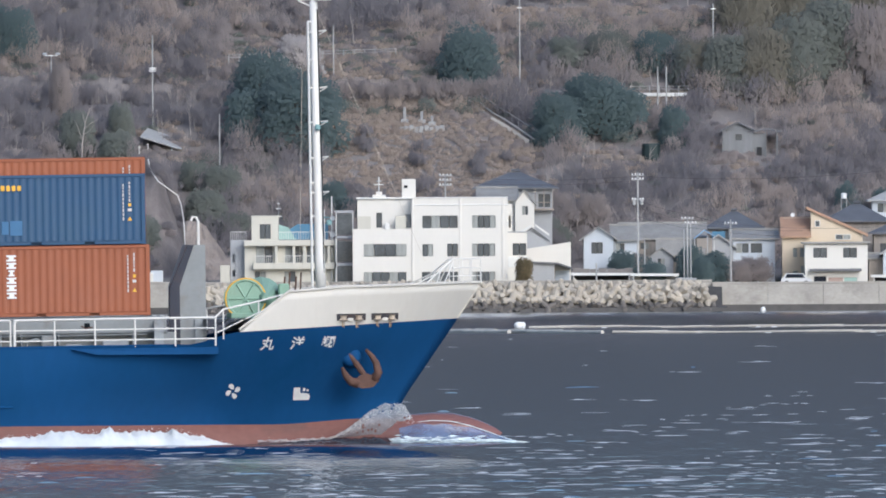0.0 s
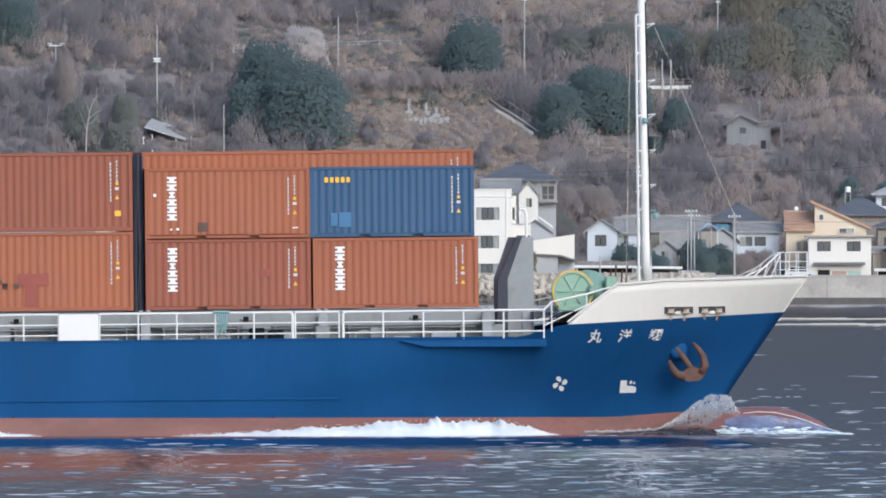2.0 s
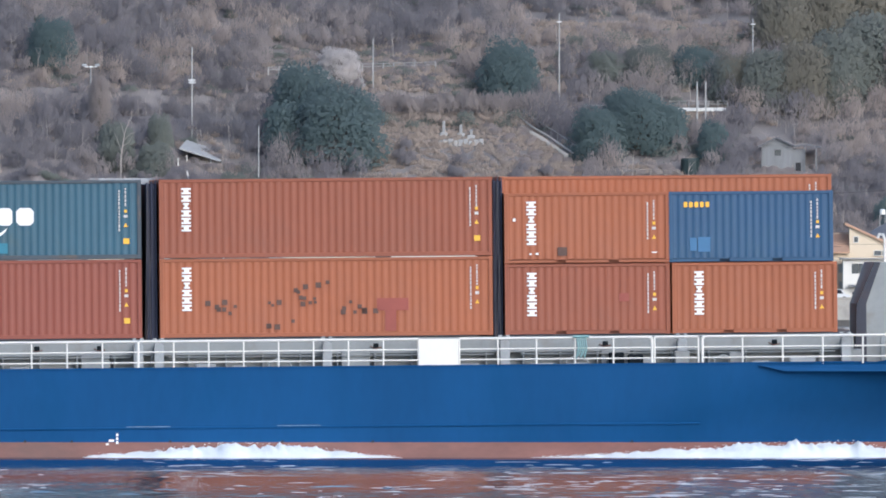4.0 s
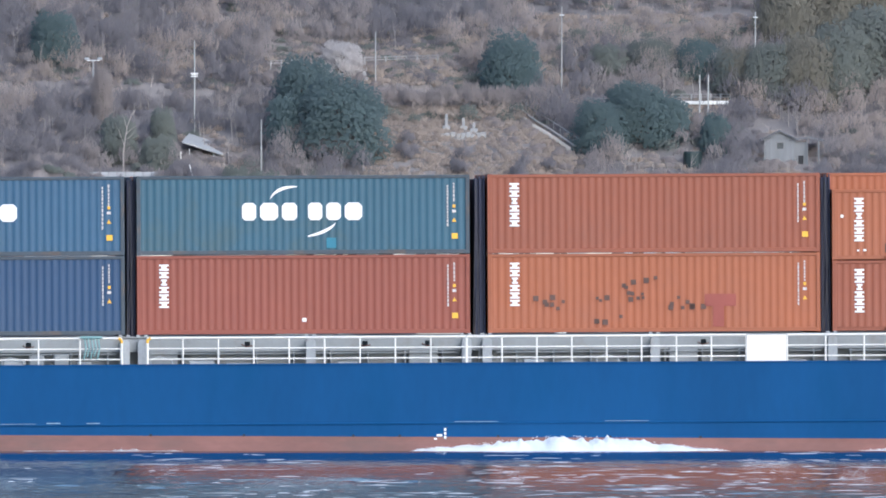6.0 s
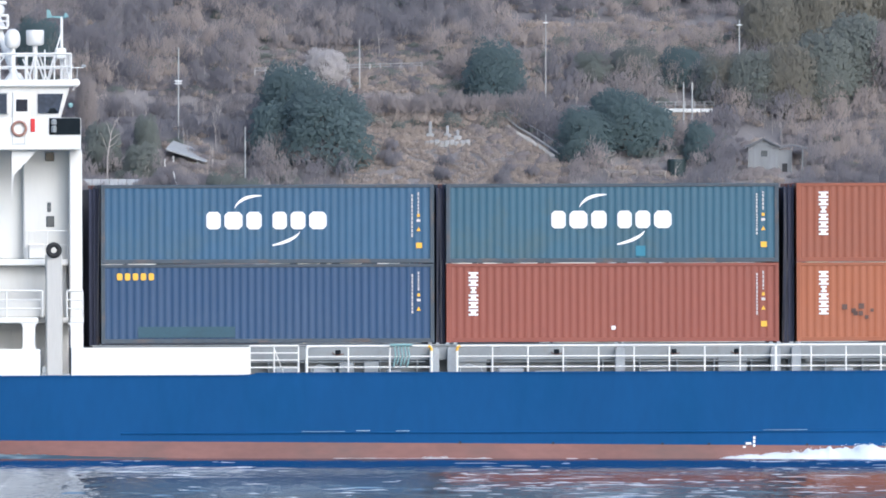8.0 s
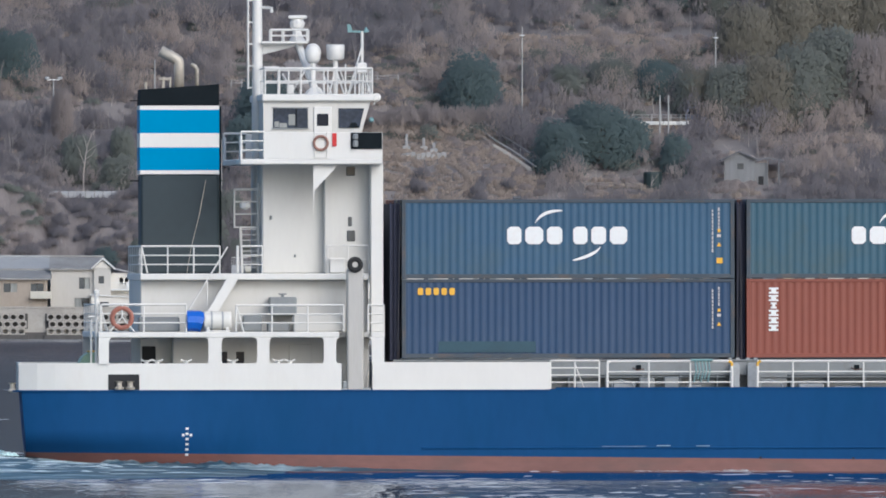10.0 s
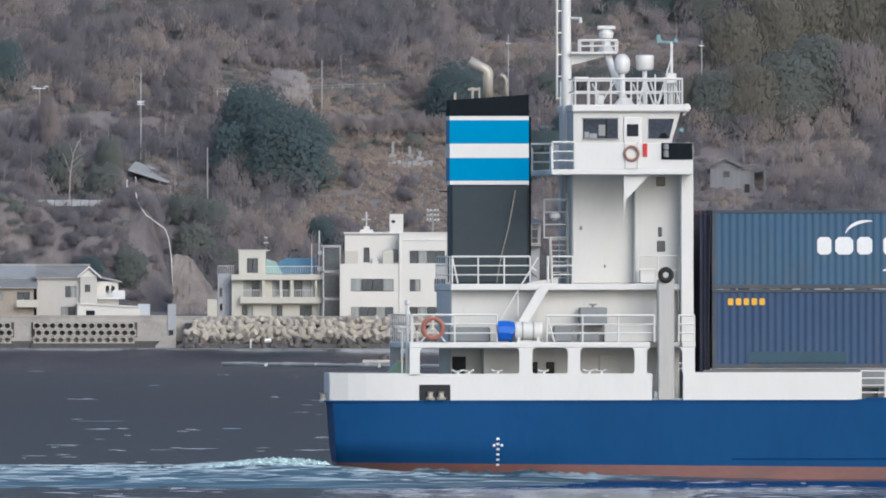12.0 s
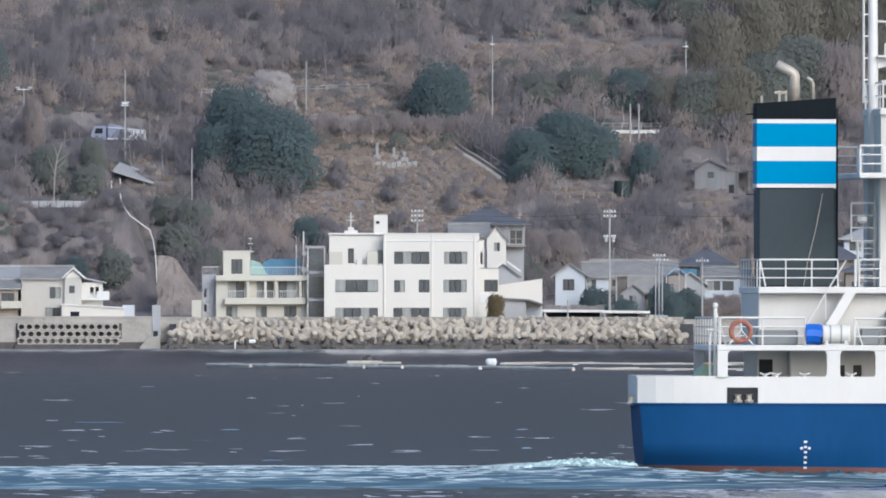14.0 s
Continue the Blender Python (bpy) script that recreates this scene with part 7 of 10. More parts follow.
def left_house():
    h = thing("house", "white two-storey house with grey roof and low white annex", "house", "houses on the shore", at=pose(-40, 3118, 3.0))
    z, X = -3.0, 40.0
    wins = [(-41.63, -40.35, 5.49, 6.78, 1), (-42.12, -40.4, 3.1, 4.43, 1)]
    wall_box(h, -44.85 + X, -39.9 + X, 0, 8, -1, 7.85 + z, WALL_DULL, [(a + X, b + X, c + z, d + z) for a, b, c, d, n in wins])
    for a, b, c, d, n in wins:
        window(h, a + X, b + X, c + z, d + z, 0.14, n)
    wall_box(h, -39.9 + X, -38.0 + X, -0.5, 8, -1, 7.85 + z, WALL_DULL, [(-39.4 + X, -38.73 + X, 6.1 + z, 6.94 + z)], "wing_wall")
    window(h, -39.4 + X, -38.73 + X, 6.1 + z, 6.94 + z, -0.36, 0)
    part("gable", Geo().prism([(-40.0 + X, 7.8 + z), (-37.9 + X, 7.8 + z), (-38.9 + X, 8.75 + z)], -0.5, 7), WALL_WHITE, h)
    part("gable_roof", Geo().prism([(-40.2 + X, 7.7 + z), (-38.9 + X, 8.85 + z), (-37.5 + X, 7.65 + z), (-37.5 + X, 7.82 + z), (-38.9 + X, 9.05 + z), (-40.2 + X, 7.9 + z)], -0.9, 7.5), TRIM, h)
    roof(h, -44.6 + X, -39.2 + X, 0, 8, 7.75 + z, 9.0 + z, "x", ROOF_GREY, 0.4)
    wall_box(h, -38.0 + X, -35.6 + X, 1.0, 7, -1, 7.3 + z, WALL_WHITE, [(-37.0 + X, -36.6 + X, 6.0 + z, 6.8 + z), (-36.4 + X, -36.0 + X, 6.0 + z, 6.8 + z)], "wing_wall")
    part("wing_roof", Geo().prism([(-38.2 + X, 7.85 + z), (-35.2 + X, 7.2 + z), (-35.2 + X, 7.35 + z), (-38.2 + X, 8.0 + z)], 0.6, 7), ROOF_TIN, h)
    part("balcony", Geo().box(-38.0 + X, -34.8 + X, -0.2, 1.0, 5.3 + z, 5.5 + z, 0.03).box(-36.2 + X, -34.8 + X, -0.2, -0.1, 5.5 + z, 6.3 + z, 0.02), TRIM, h)
    g = Geo()
    for k in range(7):
        g.tube([(-38.0 + X + k * 0.3, -0.2, 5.5 + z), (-38.0 + X + k * 0.3, -0.2, 6.2 + z)], 0.03, 4)
    g.tube([(-38 + X, -0.2, 6.2 + z), (-36.2 + X, -0.2, 6.2 + z)], 0.04, 4)
    part("balcony_rail", g, TRIM, h)
    a = part("annex", Geo().prism([(-40.2 + X, 2.6 + z), (-33.1 + X, 2.6 + z), (-33.1 + X, 4.35 + z), (-35.5 + X, 4.55 + z), (-40.2 + X, 4.75 + z)], -2.5, 2), WALL_WHITE, h, "low white annex")
    part("annex_window", Geo().box(-39.2 + X, -38.2 + X, -2.56, -2.5, 3.0 + z, 4.0 + z, 0.02), GLASS, a)
    part("annex_roof", Geo().prism([(-40.3 + X, 4.72 + z), (-33.0 + X, 4.35 + z), (-33.0 + X, 4.5 + z), (-40.3 + X, 4.88 + z)], -2.7, 2.1), TRIM, a)
    part("blue_shed", Geo().box(-33.3 + X, -31.95 + X, -1, 2, 2.6 + z, 4.75 + z, 0.03), WALL_PALE, h)
    n = house("old cream boarded house with grey roof", -52, -45.2, 3116, 3124, 3.0, 6.6, 7.5, "x", WALL_TAN, ROOF_GREY, [(-47.1, -45.6, 5.1, 6.1, 1), (-50.2, -48.6, 5.1, 6.1, 1)])
    part("balcony", Geo().box(1.5, 3.9, -1.0, 0, 1.35, 1.6, 0.03).box(1.5, 3.9, -1.0, -0.92, 1.6, 2.2, 0.02), WALL_CREAM, n)
    house("grey tiled house behind the cream one", -52.5, -45.0, 3125, 3133, 3.0, 7.4, 9.0, "x", WALL_GREY, ROOF_TIN)


def east_houses():
    # hipped house up behind the white building
    h = house("dark-tiled hipped house with an upper veranda", 4.2, 12.6, 3150, 3160, 6.5, 14.05, 15.9, "hip", WALL_GREY, ROOF_DARK, [(11.0, 12.4, 11.8, 13.3, 1)], 0.8)
    part("veranda_post", Geo().box(2.2, 2.3, -0.9, -0.8, 5.0, 7.5).box(4.2, 4.3, -0.9, -0.8, 5.0, 7.5).box(3.2, 3.3, -0.9, -0.8, 5.0, 7.5), WALL_WOOD, h)
    part("veranda", Geo().box(2.0, 4.4, -1.0, 0, 4.9, 5.15, 0.03).box(2.0, 4.4, -1.0, -0.93, 5.8, 5.88), WALL_WOOD, h)
    house("white gabled house with grey roof", 8.3, 10.5, 3139, 3148, 5.0, 12.3, 13.7, "y", WALL_WHITE, ROOF_GREY, [(9.1, 9.8, 10.9, 11.9, 1)], 0.3)
    house("long grey-tiled house beside the gable", 4.3, 8.2, 3140, 3148, 5.0, 12.6, 13.9, "x", WALL_WHITE, ROOF_GREY, [(7.0, 8.0, 10.9, 11.6, 1)])
    g = house("dark lean-to with white barge boards", 8.4, 11.9, 3127, 3134, 3.5, 8.0, 9.3, "y", WALL_GREY, ROOF_DARK, (), 0.3)
    part("barge_board", Geo().prism([(-1.9, 4.9), (0.0, 6.05), (0.0, 6.3), (-1.9, 5.15)], -0.5, -0.4).prism([(0.4, 6.1), (2.0, 4.95), (2.0, 5.2), (0.4, 6.35)], -0.5, -0.4), TRIM, g)
    w = thing("garage", "white rendered garage with a slanting parapet", "garage", at=pose(12.1, 3124, 3.0))
    part("front_wall", Geo().prism([(-2.6, 0), (2.5, 0), (2.5, 4.75), (-2.6, 4.0)], 0, 4), WALL_WHITE, w)
    part("lean_to", Geo().prism([(-2.4, -1), (0.6, -1), (0.6, 2.2), (-2.4, 2.4)], -2, 0), WALL_GREY, w)
    part("lean_to_roof", Geo().prism([(-2.8, 2.4), (1.0, 2.2), (2.6, 1.7), (2.6, 1.85), (1.0, 2.4), (-2.8, 2.6)], -2.4, 0.2), ROOF_DARK, w)
    part("door", Geo().box(0.7, 2.3, -0.06, 0.0, -0.3, 1.5, 0.02), WALL_PALE, w)
    # white gabled cottage
    c = house("white gabled cottage with grey tiled roof", 16.1, 19.5, 3125, 3134, 3.5, 8.2, 9.4, "y", WALL_PALE, ROOF_GREY, [(16.93, 18.27, 6.41, 7.69, 1)], 0.5)
    house("low pale house with grey tiled roof", 19.6, 22.4, 3126, 3134, 3.5, 8.0, 9.5, "x", WALL_PALE, ROOF_GREY, [(19.75, 20.75, 6.54, 7.61, 1)], 0.5)
    house("long grey-tiled row of old houses", 20.5, 29.8, 3131, 3140, 3.5, 8.1, 9.7, "x", WALL_WOOD, ROOF_GREY, [(22.6, 23.6, 6.9, 7.6, 1), (25.0, 26.2, 6.8, 7.6, 1), (27.4, 28.3, 6.8, 7.5, 1)])
    house("small tiled house with front gable", 24.8, 29.6, 3127, 3131, 3.4, 6.4, 7.9, "x", WALL_WOOD, ROOF_GREY, [(26.9, 28.6, 5.0, 6.0, 1)])
    house("small dark gabled porch house", 23.7, 26.3, 3124, 3128, 3.4, 6.0, 7.0, "y", WALL_GREY, ROOF_GREY, [(24.5, 25.3, 5.0, 5.8, 1)])
    big = house("big tiled house with a dark ridge", 30.6, 36.4, 3141, 3150, 4.0, 9.3, 11.2, "hip", WALL_WOOD, ROOF_DARK, [(31.5, 33.0, 8.0, 9.0, 1)], 0.6)
    part("blue_sheet", Geo().box(-2.6, -1.1, -0.75, -0.65, 3.6, 4.9, 0.03), ROOF_BLUE, big, "blue plastic sheet")
    house("pale plastered house with low tin roof", 33.2, 38.0, 3130, 3138, 3.4, 8.0, 8.9, "x", WALL_PALE, ROOF_GREY, [(33.5, 35.0, 6.41, 7.48, 1), (35.2, 36.55, 6.41, 7.48, 0)])
    house("grey old house by the poles", 29.9, 33.2, 3129, 3136, 3.4, 7.2, 8.4, "y", WALL_GREY, ROOF_TIN, [(31.0, 32.2, 5.6, 6.5, 1)])
    yard = thing("yard_wall", "faded grey-brown board wall before the cottage", "wall", at=pose(14.8, 3119, 3.0))
    for k in range(7):
        part("board_panel", Geo().box(k * 0.98, k * 0.98 + 0.95, 0, 0.12, -0.6, 1.75 - 0.05 * (k % 3), 0.02), YARD_BOARDS, yard)
    tarp = thing("sheeted_shed", "low shed roofed with pale blue sheeting", "shed", at=pose(29.9, 3127.5, 3.2))
    part("wall", Geo().box(-0.9, 0.9, 0, 3, -0.8, 4.9, 0.03), WALL_WOOD, tarp)
    part("sheet", Geo().prism([(-1.2, 4.9), (0.0, 5.9), (1.2, 5.2), (1.2, 5.05), (0.0, 5.75), (-1.2, 4.75)], -0.3, 3.2), SHEET_PALE, tarp, "pale blue sheeting")
    part("pipe_frame", Geo().tube([(-1.1, -0.2, -0.8), (-1.1, -0.2, 4.8)], 0.05, 5).tube([(1.1, -0.2, -0.8), (1.1, -0.2, 5.1)], 0.05, 5), TRIM, tarp)
    tank = thing("roof_tank", "white water tank on a frame", "tank", at=pose(46.3, 3156, 7.0))
    part("body", Geo().lathe([(0.28, 5.6), (0.32, 5.68), (0.32, 6.15), (0.2, 6.25)], 0, 0, 12), FLOAT, tank)
    part("leg", Geo().box(-0.35, -0.27, -0.3, 0.3, -1, 5.6).box(0.27, 0.35, -0.3, 0.3, -1, 5.6), POLE, tank)
    house("pale-roofed house high at the edge of the town", 49.6, 58.0, 3158, 3166, 8.5, 12.4, 14.4, "hip", WALL_PALE, ROOF_TIN, [(50.2, 51.6, 11.0, 12.0, 1)], 0.6)
    # yellow house: a low block and a high one with a falling orange roof
    y = thing("house", "yellow rendered house with slanting orange tiled roofs", "house", "houses on the shore", at=pose(42, 3127, 3.0))
    wall_box(y, -3.2, 0.2, 0, 7, -1, 5.2, WALL_YELLOW, [(-2.0, -1.5, 2.9, 3.9), (-1.2, -0.7, 2.9, 3.9), (-2.0, -1.4, 0.4, 1.3), (-1.1, -0.4, 0.4, 1.9)])
    for a in ((-2.0, -1.5, 2.9, 3.9), (-1.2, -0.7, 2.9, 3.9), (-2.0, -1.4, 0.4, 1.3), (-1.1, -0.4, 0.4, 1.9)):
        window(y, *a, 0.12, 0)
    part("low_roof", Geo().prism_x([(-0.6, 5.1), (5, 7.3), (5, 7.5), (-0.6, 5.3)], -3.4, 0.1), ROOF_ORANGE, y)
    part("back_wall", Geo().box(-3.1, 0.2, 4.6, 7, 5, 7.4, 0.03), WALL_YELLOW, y)
    part("high_wall", Geo().prism([(0.1, -1), (6.0, -1), (6.0, 5.5), (0.1, 8.1)], 0.5, 8), WALL_YELLOW, y)
    part("high_roof", Geo().prism([(-0.4, 8.35), (6.6, 5.2), (6.6, 5.5), (-0.4, 8.65)], 0.1, 8.4), ROOF_ORANGE, y)
    window(y, 0.6, 1.1, 6.4, 7.0, 0.44, 0)
    window(y, 2.9, 4.6, 4.9, 5.4, 0.44, 1)
    part("dish", Geo().lathe_y([(0.02, 0.3), (0.22, 0.25), (0.24, 0.2)], -2.0, 7.7, 10), FLOAT, y)
    part("porch_roof", Geo().prism([(-4.0, 1.9), (-3.2, 2.7), (-3.2, 2.85), (-4.1, 2.0)], 0, 3), ROOF_DARK, y)
    # white house with shop front
    s = thing("house", "white flat-roofed house with a dark shop awning", "house", "houses on the shore", at=pose(44.8, 3118, 3.0))
    wins = [(-2.6, -1.0, 2.8, 3.93), (0.8, 2.4, 2.8, 3.93)]
    wall_box(s, -3.55, 3.6, 0, 8, -1, 4.4, WALL_WHITE, wins + [(-2.55, -1.1, -0.3, 0.7), (-0.9, 0.8, -0.3, 0.55), (0.9, 2.4, -0.3, 0.55)])
    for a in wins:
        window(s, *a, 0.12, 1, curtain=False)
    part("shop_door", Geo().box(-2.5, -1.12, 0.1, 0.16, -0.3, 0.68), GLASS, s)
    part("shop_shutter", Geo().box(-0.88, 0.78, 0.08, 0.14, -0.3, 0.52), material("faded_shutter", (0.45, 0.33, 0.28), 0.7), s, "faded pink shutter")
    part("shop_shutter", Geo().box(0.92, 2.38, 0.08, 0.14, -0.3, 0.52), material("green_shutter", (0.35, 0.50, 0.44), 0.7), s, "pale green shutter")
    part("flat_roof", Geo().box(-3.9, 3.9, -0.5, 8.3, 4.4, 4.62, 0.04), ROOF_GREY, s)
    part("awning", Geo().prism_x([(-0.9, 1.25), (0, 1.42), (0, 1.55), (-0.9, 1.38)], -3.0, 2.9), ROOF_DARK, s)
    # roofs farther east and behind
    house("slate-roofed house up the slope", 44.2, 51.0, 3141, 3150, 4.5, 10.0, 12.0, "hip", WALL_WOOD, ROOF_DARK, (), 0.6)
    house("dark tiled old house", 49.3, 58.0, 3129, 3138, 3.5, 8.6, 10.6, "hip", WALL_WOOD, ROOF_DARK, [(50.0, 52.0, 6.0, 7.4, 1)], 0.6)
    house("house under a blue-green roof edge", 50.2, 56.0, 3119, 3126, 3.0, 6.3, 8.4, "y", WALL_PALE, ROOF_TIN, (), 0.4)
    house("brown low store beside the shop", 48.6, 50.3, 3121, 3126, 3.0, 5.6, 6.1, "x", WALL_WOOD, ROOF_GREY, (), 0.2)
    # car ports and sheds along the wall
    for x0, x1, zt, yy in ((14.7, 21.3, 4.2, 3110), (21.5, 26.6, 4.1, 3109), (26.8, 28.6, 3.6, 3109), (48.9, 51.5, 3.8, 3112)):
        k = thing("carport", "low pale carport roof on thin posts", "carport", "carports", at=pose(x0, yy, 3.0))
        w = x1 - x0
        part("roof_sheet", Geo().prism([(-0.2, zt - 3.25), (w + 0.2, zt - 3.3), (w + 0.2, zt - 3.02), (-0.2, zt - 2.95)], 0, 3.5), WALL_GREY if x0 == 26.8 else TRIM, k)
        part("post", Geo().box(0.1, 0.2, 0.2, 0.3, -1, zt - 3.2).box(w - 0.2, w - 0.1, 0.2, 0.3, -1, zt - 3.2), TRIM, k)
        # the dark back sheets paint in the shade under the roof
        part("shade", Geo().box(0.2, w - 0.2, 2.8, 3.0, -1, zt - 3.3), DARK if x0 != 21.5 else WALL_WHITE, k)
    parked_car(40.2, 3113.0)


def parked_car(x, y):
    car = thing("parked_car", "small pale parked car behind the sea wall", "car", "parked cars", at=pose(x, y, 2.62))
    part("body", Geo().prism([(-1.7, 0.25), (1.7, 0.25), (1.75, 0.75), (1.2, 0.85), (0.8, 1.4), (-1.1, 1.45), (-1.6, 0.9), (-1.75, 0.7)], -0.75, 0.75), TRUCK_WHITE, car)
    part("side_glass", Geo().prism([(-1.3, 0.9), (1.0, 0.9), (0.7, 1.33), (-1.05, 1.36)], -0.77, -0.74), GLASS, car)
    for wx in (-1.1, 1.1):
        part("wheel", Geo().lathe_y([(0.05, -0.8), (0.3, -0.78), (0.3, -0.6), (0.05, -0.58)], wx, 0.3, 12), RUBBER, car)


white_block()
cream_block()
left_house()
east_houses()


# ---- poles and wires of the shore ----
def utility_pole(x, y, z0, z1, arms, boxes=0, r=0.14):
    p = thing("utility_pole", "grey concrete utility pole with cross-arms", "utility pole", "utility poles", at=pose(x, y, z0))
    h = z1 - z0
    part("shaft", Geo().tube([(0, 0, -0.5), (0, 0, h)], r, 8, r * 0.7), POLE, p)
    for dz in arms:
        a = part("cross_arm", Geo().box(-0.75, 0.75, -0.18, -0.08, h - dz - 0.05, h - dz + 0.05), POLE, p)
        for ix in (-0.6, -0.25, 0.25, 0.6):
            part("insulator", Geo().lathe([(0.05, h - dz + 0.05), (0.09, h - dz + 0.12), (0.05, h - dz + 0.25)], ix, -0.13, 6), FLOAT, a)
    for k in range(boxes):
        part("transformer", Geo().lathe([(0.05, h - 3.8), (0.2, h - 3.72), (0.2, h - 3.05), (0.08, h - 2.95)], -0.42 + k * 0.84, 0, 10), POLE, p)
    return p


utility_pole(22.24, 3118, 3.5, 15.7, (0.4, 0.9, 3.2), 2)
utility_pole(27.85, 3116, 3.2, 10.6, (0.3,), 0, 0.11)
utility_pole(28.25, 3120, 3.2, 10.1, (0.3,), 0, 0.10)
utility_pole(27.45, 3114, 3.2, 9.1, (), 0, 0.08)
utility_pole(32.8, 3118, 3.3, 10.2, (0.5,), 0, 0.12)
utility_pole(30.2, 3122, 3.3, 8.4, (), 0, 0.10)
utility_pole(22.95, 3112, 3.2, 8.0, (), 0, 0.09)
utility_pole(17.43, 3109, 3.0, 5.3, (), 0, 0.11)
utility_pole(0.3, 3128, 5.0, 15.6, (0.2, 0.75, 1.3), 1, 0.12)


def shore_wires():
    """Wires slung between the poles of the shore."""
    runs = [((0.3, 15.3), (22.24, 15.2)), ((0.3, 14.7), (22.24, 14.7)), ((22.24, 15.2), (50.0, 15.6)), ((22.24, 12.4), (32.8, 9.7)), ((22.24, 11.6), (27.85, 10.2)), ((27.85, 10.2), (32.8, 9.6)), ((28.25, 9.7), (41.0, 8.9)), ((32.8, 9.7), (50.0, 9.3)), ((27.85, 9.4), (39.0, 8.3)), ((22.24, 10.6), (28.25, 9.2))]
    for (xa, za), (xb, zb) in runs:
        w = thing("overhead_wire", "thin dark overhead wire between poles", "wire", "overhead wires", at=pose(xa, 3117, za))
        sag = 0.02 * (xb - xa)
        pts = [((xb - xa) * k / 8, 0, (zb - za) * k / 8 - sag * 4 * (k / 8) * (1 - k / 8)) for k in range(9)]
        part("strand", Geo().tube(pts, 0.022, 4), GUIDE, w)


shore_wires()


# ---- the hill's woods ----
RNG = np.random.default_rng(4)


def flakes(centers, radii, per, long, wide, lean=0.5, shell=0.55, bottom=-0.3, heart=None):
    """Loose quads round each centre: a lumpy crown, and the soft outward way of each quad. heart: the middle of the whole crown."""
    n = len(centers) * per
    d = RNG.normal(size=(n, 3))
    d[:, 2] = np.where(d[:, 2] < bottom, np.abs(d[:, 2]), d[:, 2])
    d /= np.linalg.norm(d, axis=1, keepdims=True)
    c = np.repeat(centers, per, axis=0)
    r = np.repeat(radii, per, axis=0)
    lump = 1 + 0.22 * np.sin(3 * d[:, 0] + c[:, 0]) * np.cos(2.5 * d[:, 2] + c[:, 1]) + 0.15 * np.sin(7 * d[:, 0] - 5 * d[:, 2] + c[:, 0] * 3)
    k = (shell + (1 - shell) * RNG.random(n)) * lump
    p = c + d * r * k[:, None]
    flat = np.array([0.0, -1.0, 0.25]) + lean * RNG.normal(size=(n, 3))
    flat[:, 1] = -np.abs(flat[:, 1]) - 0.2
    flat /= np.linalg.norm(flat, axis=1, keepdims=True)
    up = RNG.normal(size=(n, 3)) * (0.9 if long < 3 * wide else 0.35) + np.array([0, 0, 1.0])
    a = np.cross(up, flat)
    a /= np.linalg.norm(a, axis=1, keepdims=True) + 1e-9
    b = np.cross(flat, a)
    s = RNG.uniform(0.6, 1.3, size=(n, 1))
    a, b = a * wide * s / 2, b * long * s / 2
    q = np.stack([p - a - b, p + a - b * 0.8, p + a * 0.6 + b, p - a * 0.8 + b * 0.9], axis=1)
    out = 0.6 * d
    if heart is not None:
        e = p - np.array(heart)
        out = 0.16 * d + 0.75 * e / (np.linalg.norm(e, axis=1, keepdims=True) + 1e-9)
    out = out + np.array([0.0, -0.55, 0.55]) + 0.06 * RNG.normal(size=(n, 3))
    out += flat * np.maximum(0, 0.25 - np.sum(out * flat, axis=1))[:, None]
    out /= np.linalg.norm(out, axis=1, keepdims=True)
    return q.reshape(-1, 3), out


def joined(*sets):
    return np.concatenate([q for q, o in sets]), np.concatenate([o for q, o in sets])


def on_hill(x, z):
    """The y at which the hill reaches the height z."""
    return 3160 + 2 * (z - 5)


def in_clearing(x, z):
    """The dry-grass clearing in the middle of the slope."""
    return -15 + 0.15 * (z - 10) < x < 10.5 - 0.75 * max(0, z - 17) and 9.5 < z < 26.5 + 1.2 * math.sin(x * 0.5)


def in_bank(x, z):
    """Open grassy banks and terraces."""
    return (5 < x < 33 and 32.2 < z < 35.2) or (-14 < x < -2 and 26 < z < 30) or (-24 < x < -10 and 29.3 < z < 30.6) or (22 < x < 28.6 and 22.6 < z < 25.2) or (16 < x < 24 and 14.5 < z < 16.2)


def in_cliff(x, z):
    return x < -28.2 and z < 16.0


def by_road(x, z):
    """The open stretch where the road shows."""
    return -40 < x < -24.5 and 21.4 < z < 26.6


def in_view_gap(x, z):
    """Ground kept open in front of the hut, the shed, the stair and the posts by the road."""
    return (31.8 < x < 39.0 and 14.0 < z < 21.0) or (-36.0 < x < -28.4 and 15.2 < z < 20.4) or (22.0 < x < 28.8 and 21.8 < z < 25.6) or 1.0 < x < 12.2 and -5.5 < z - (25.0 - (x - 1.9) / 1.29) < 0.7 or (-25 < x < -5 and 28.6 < z < 31.4) or (16.0 < x < 26.2 and 14.6 < z < 18.2)


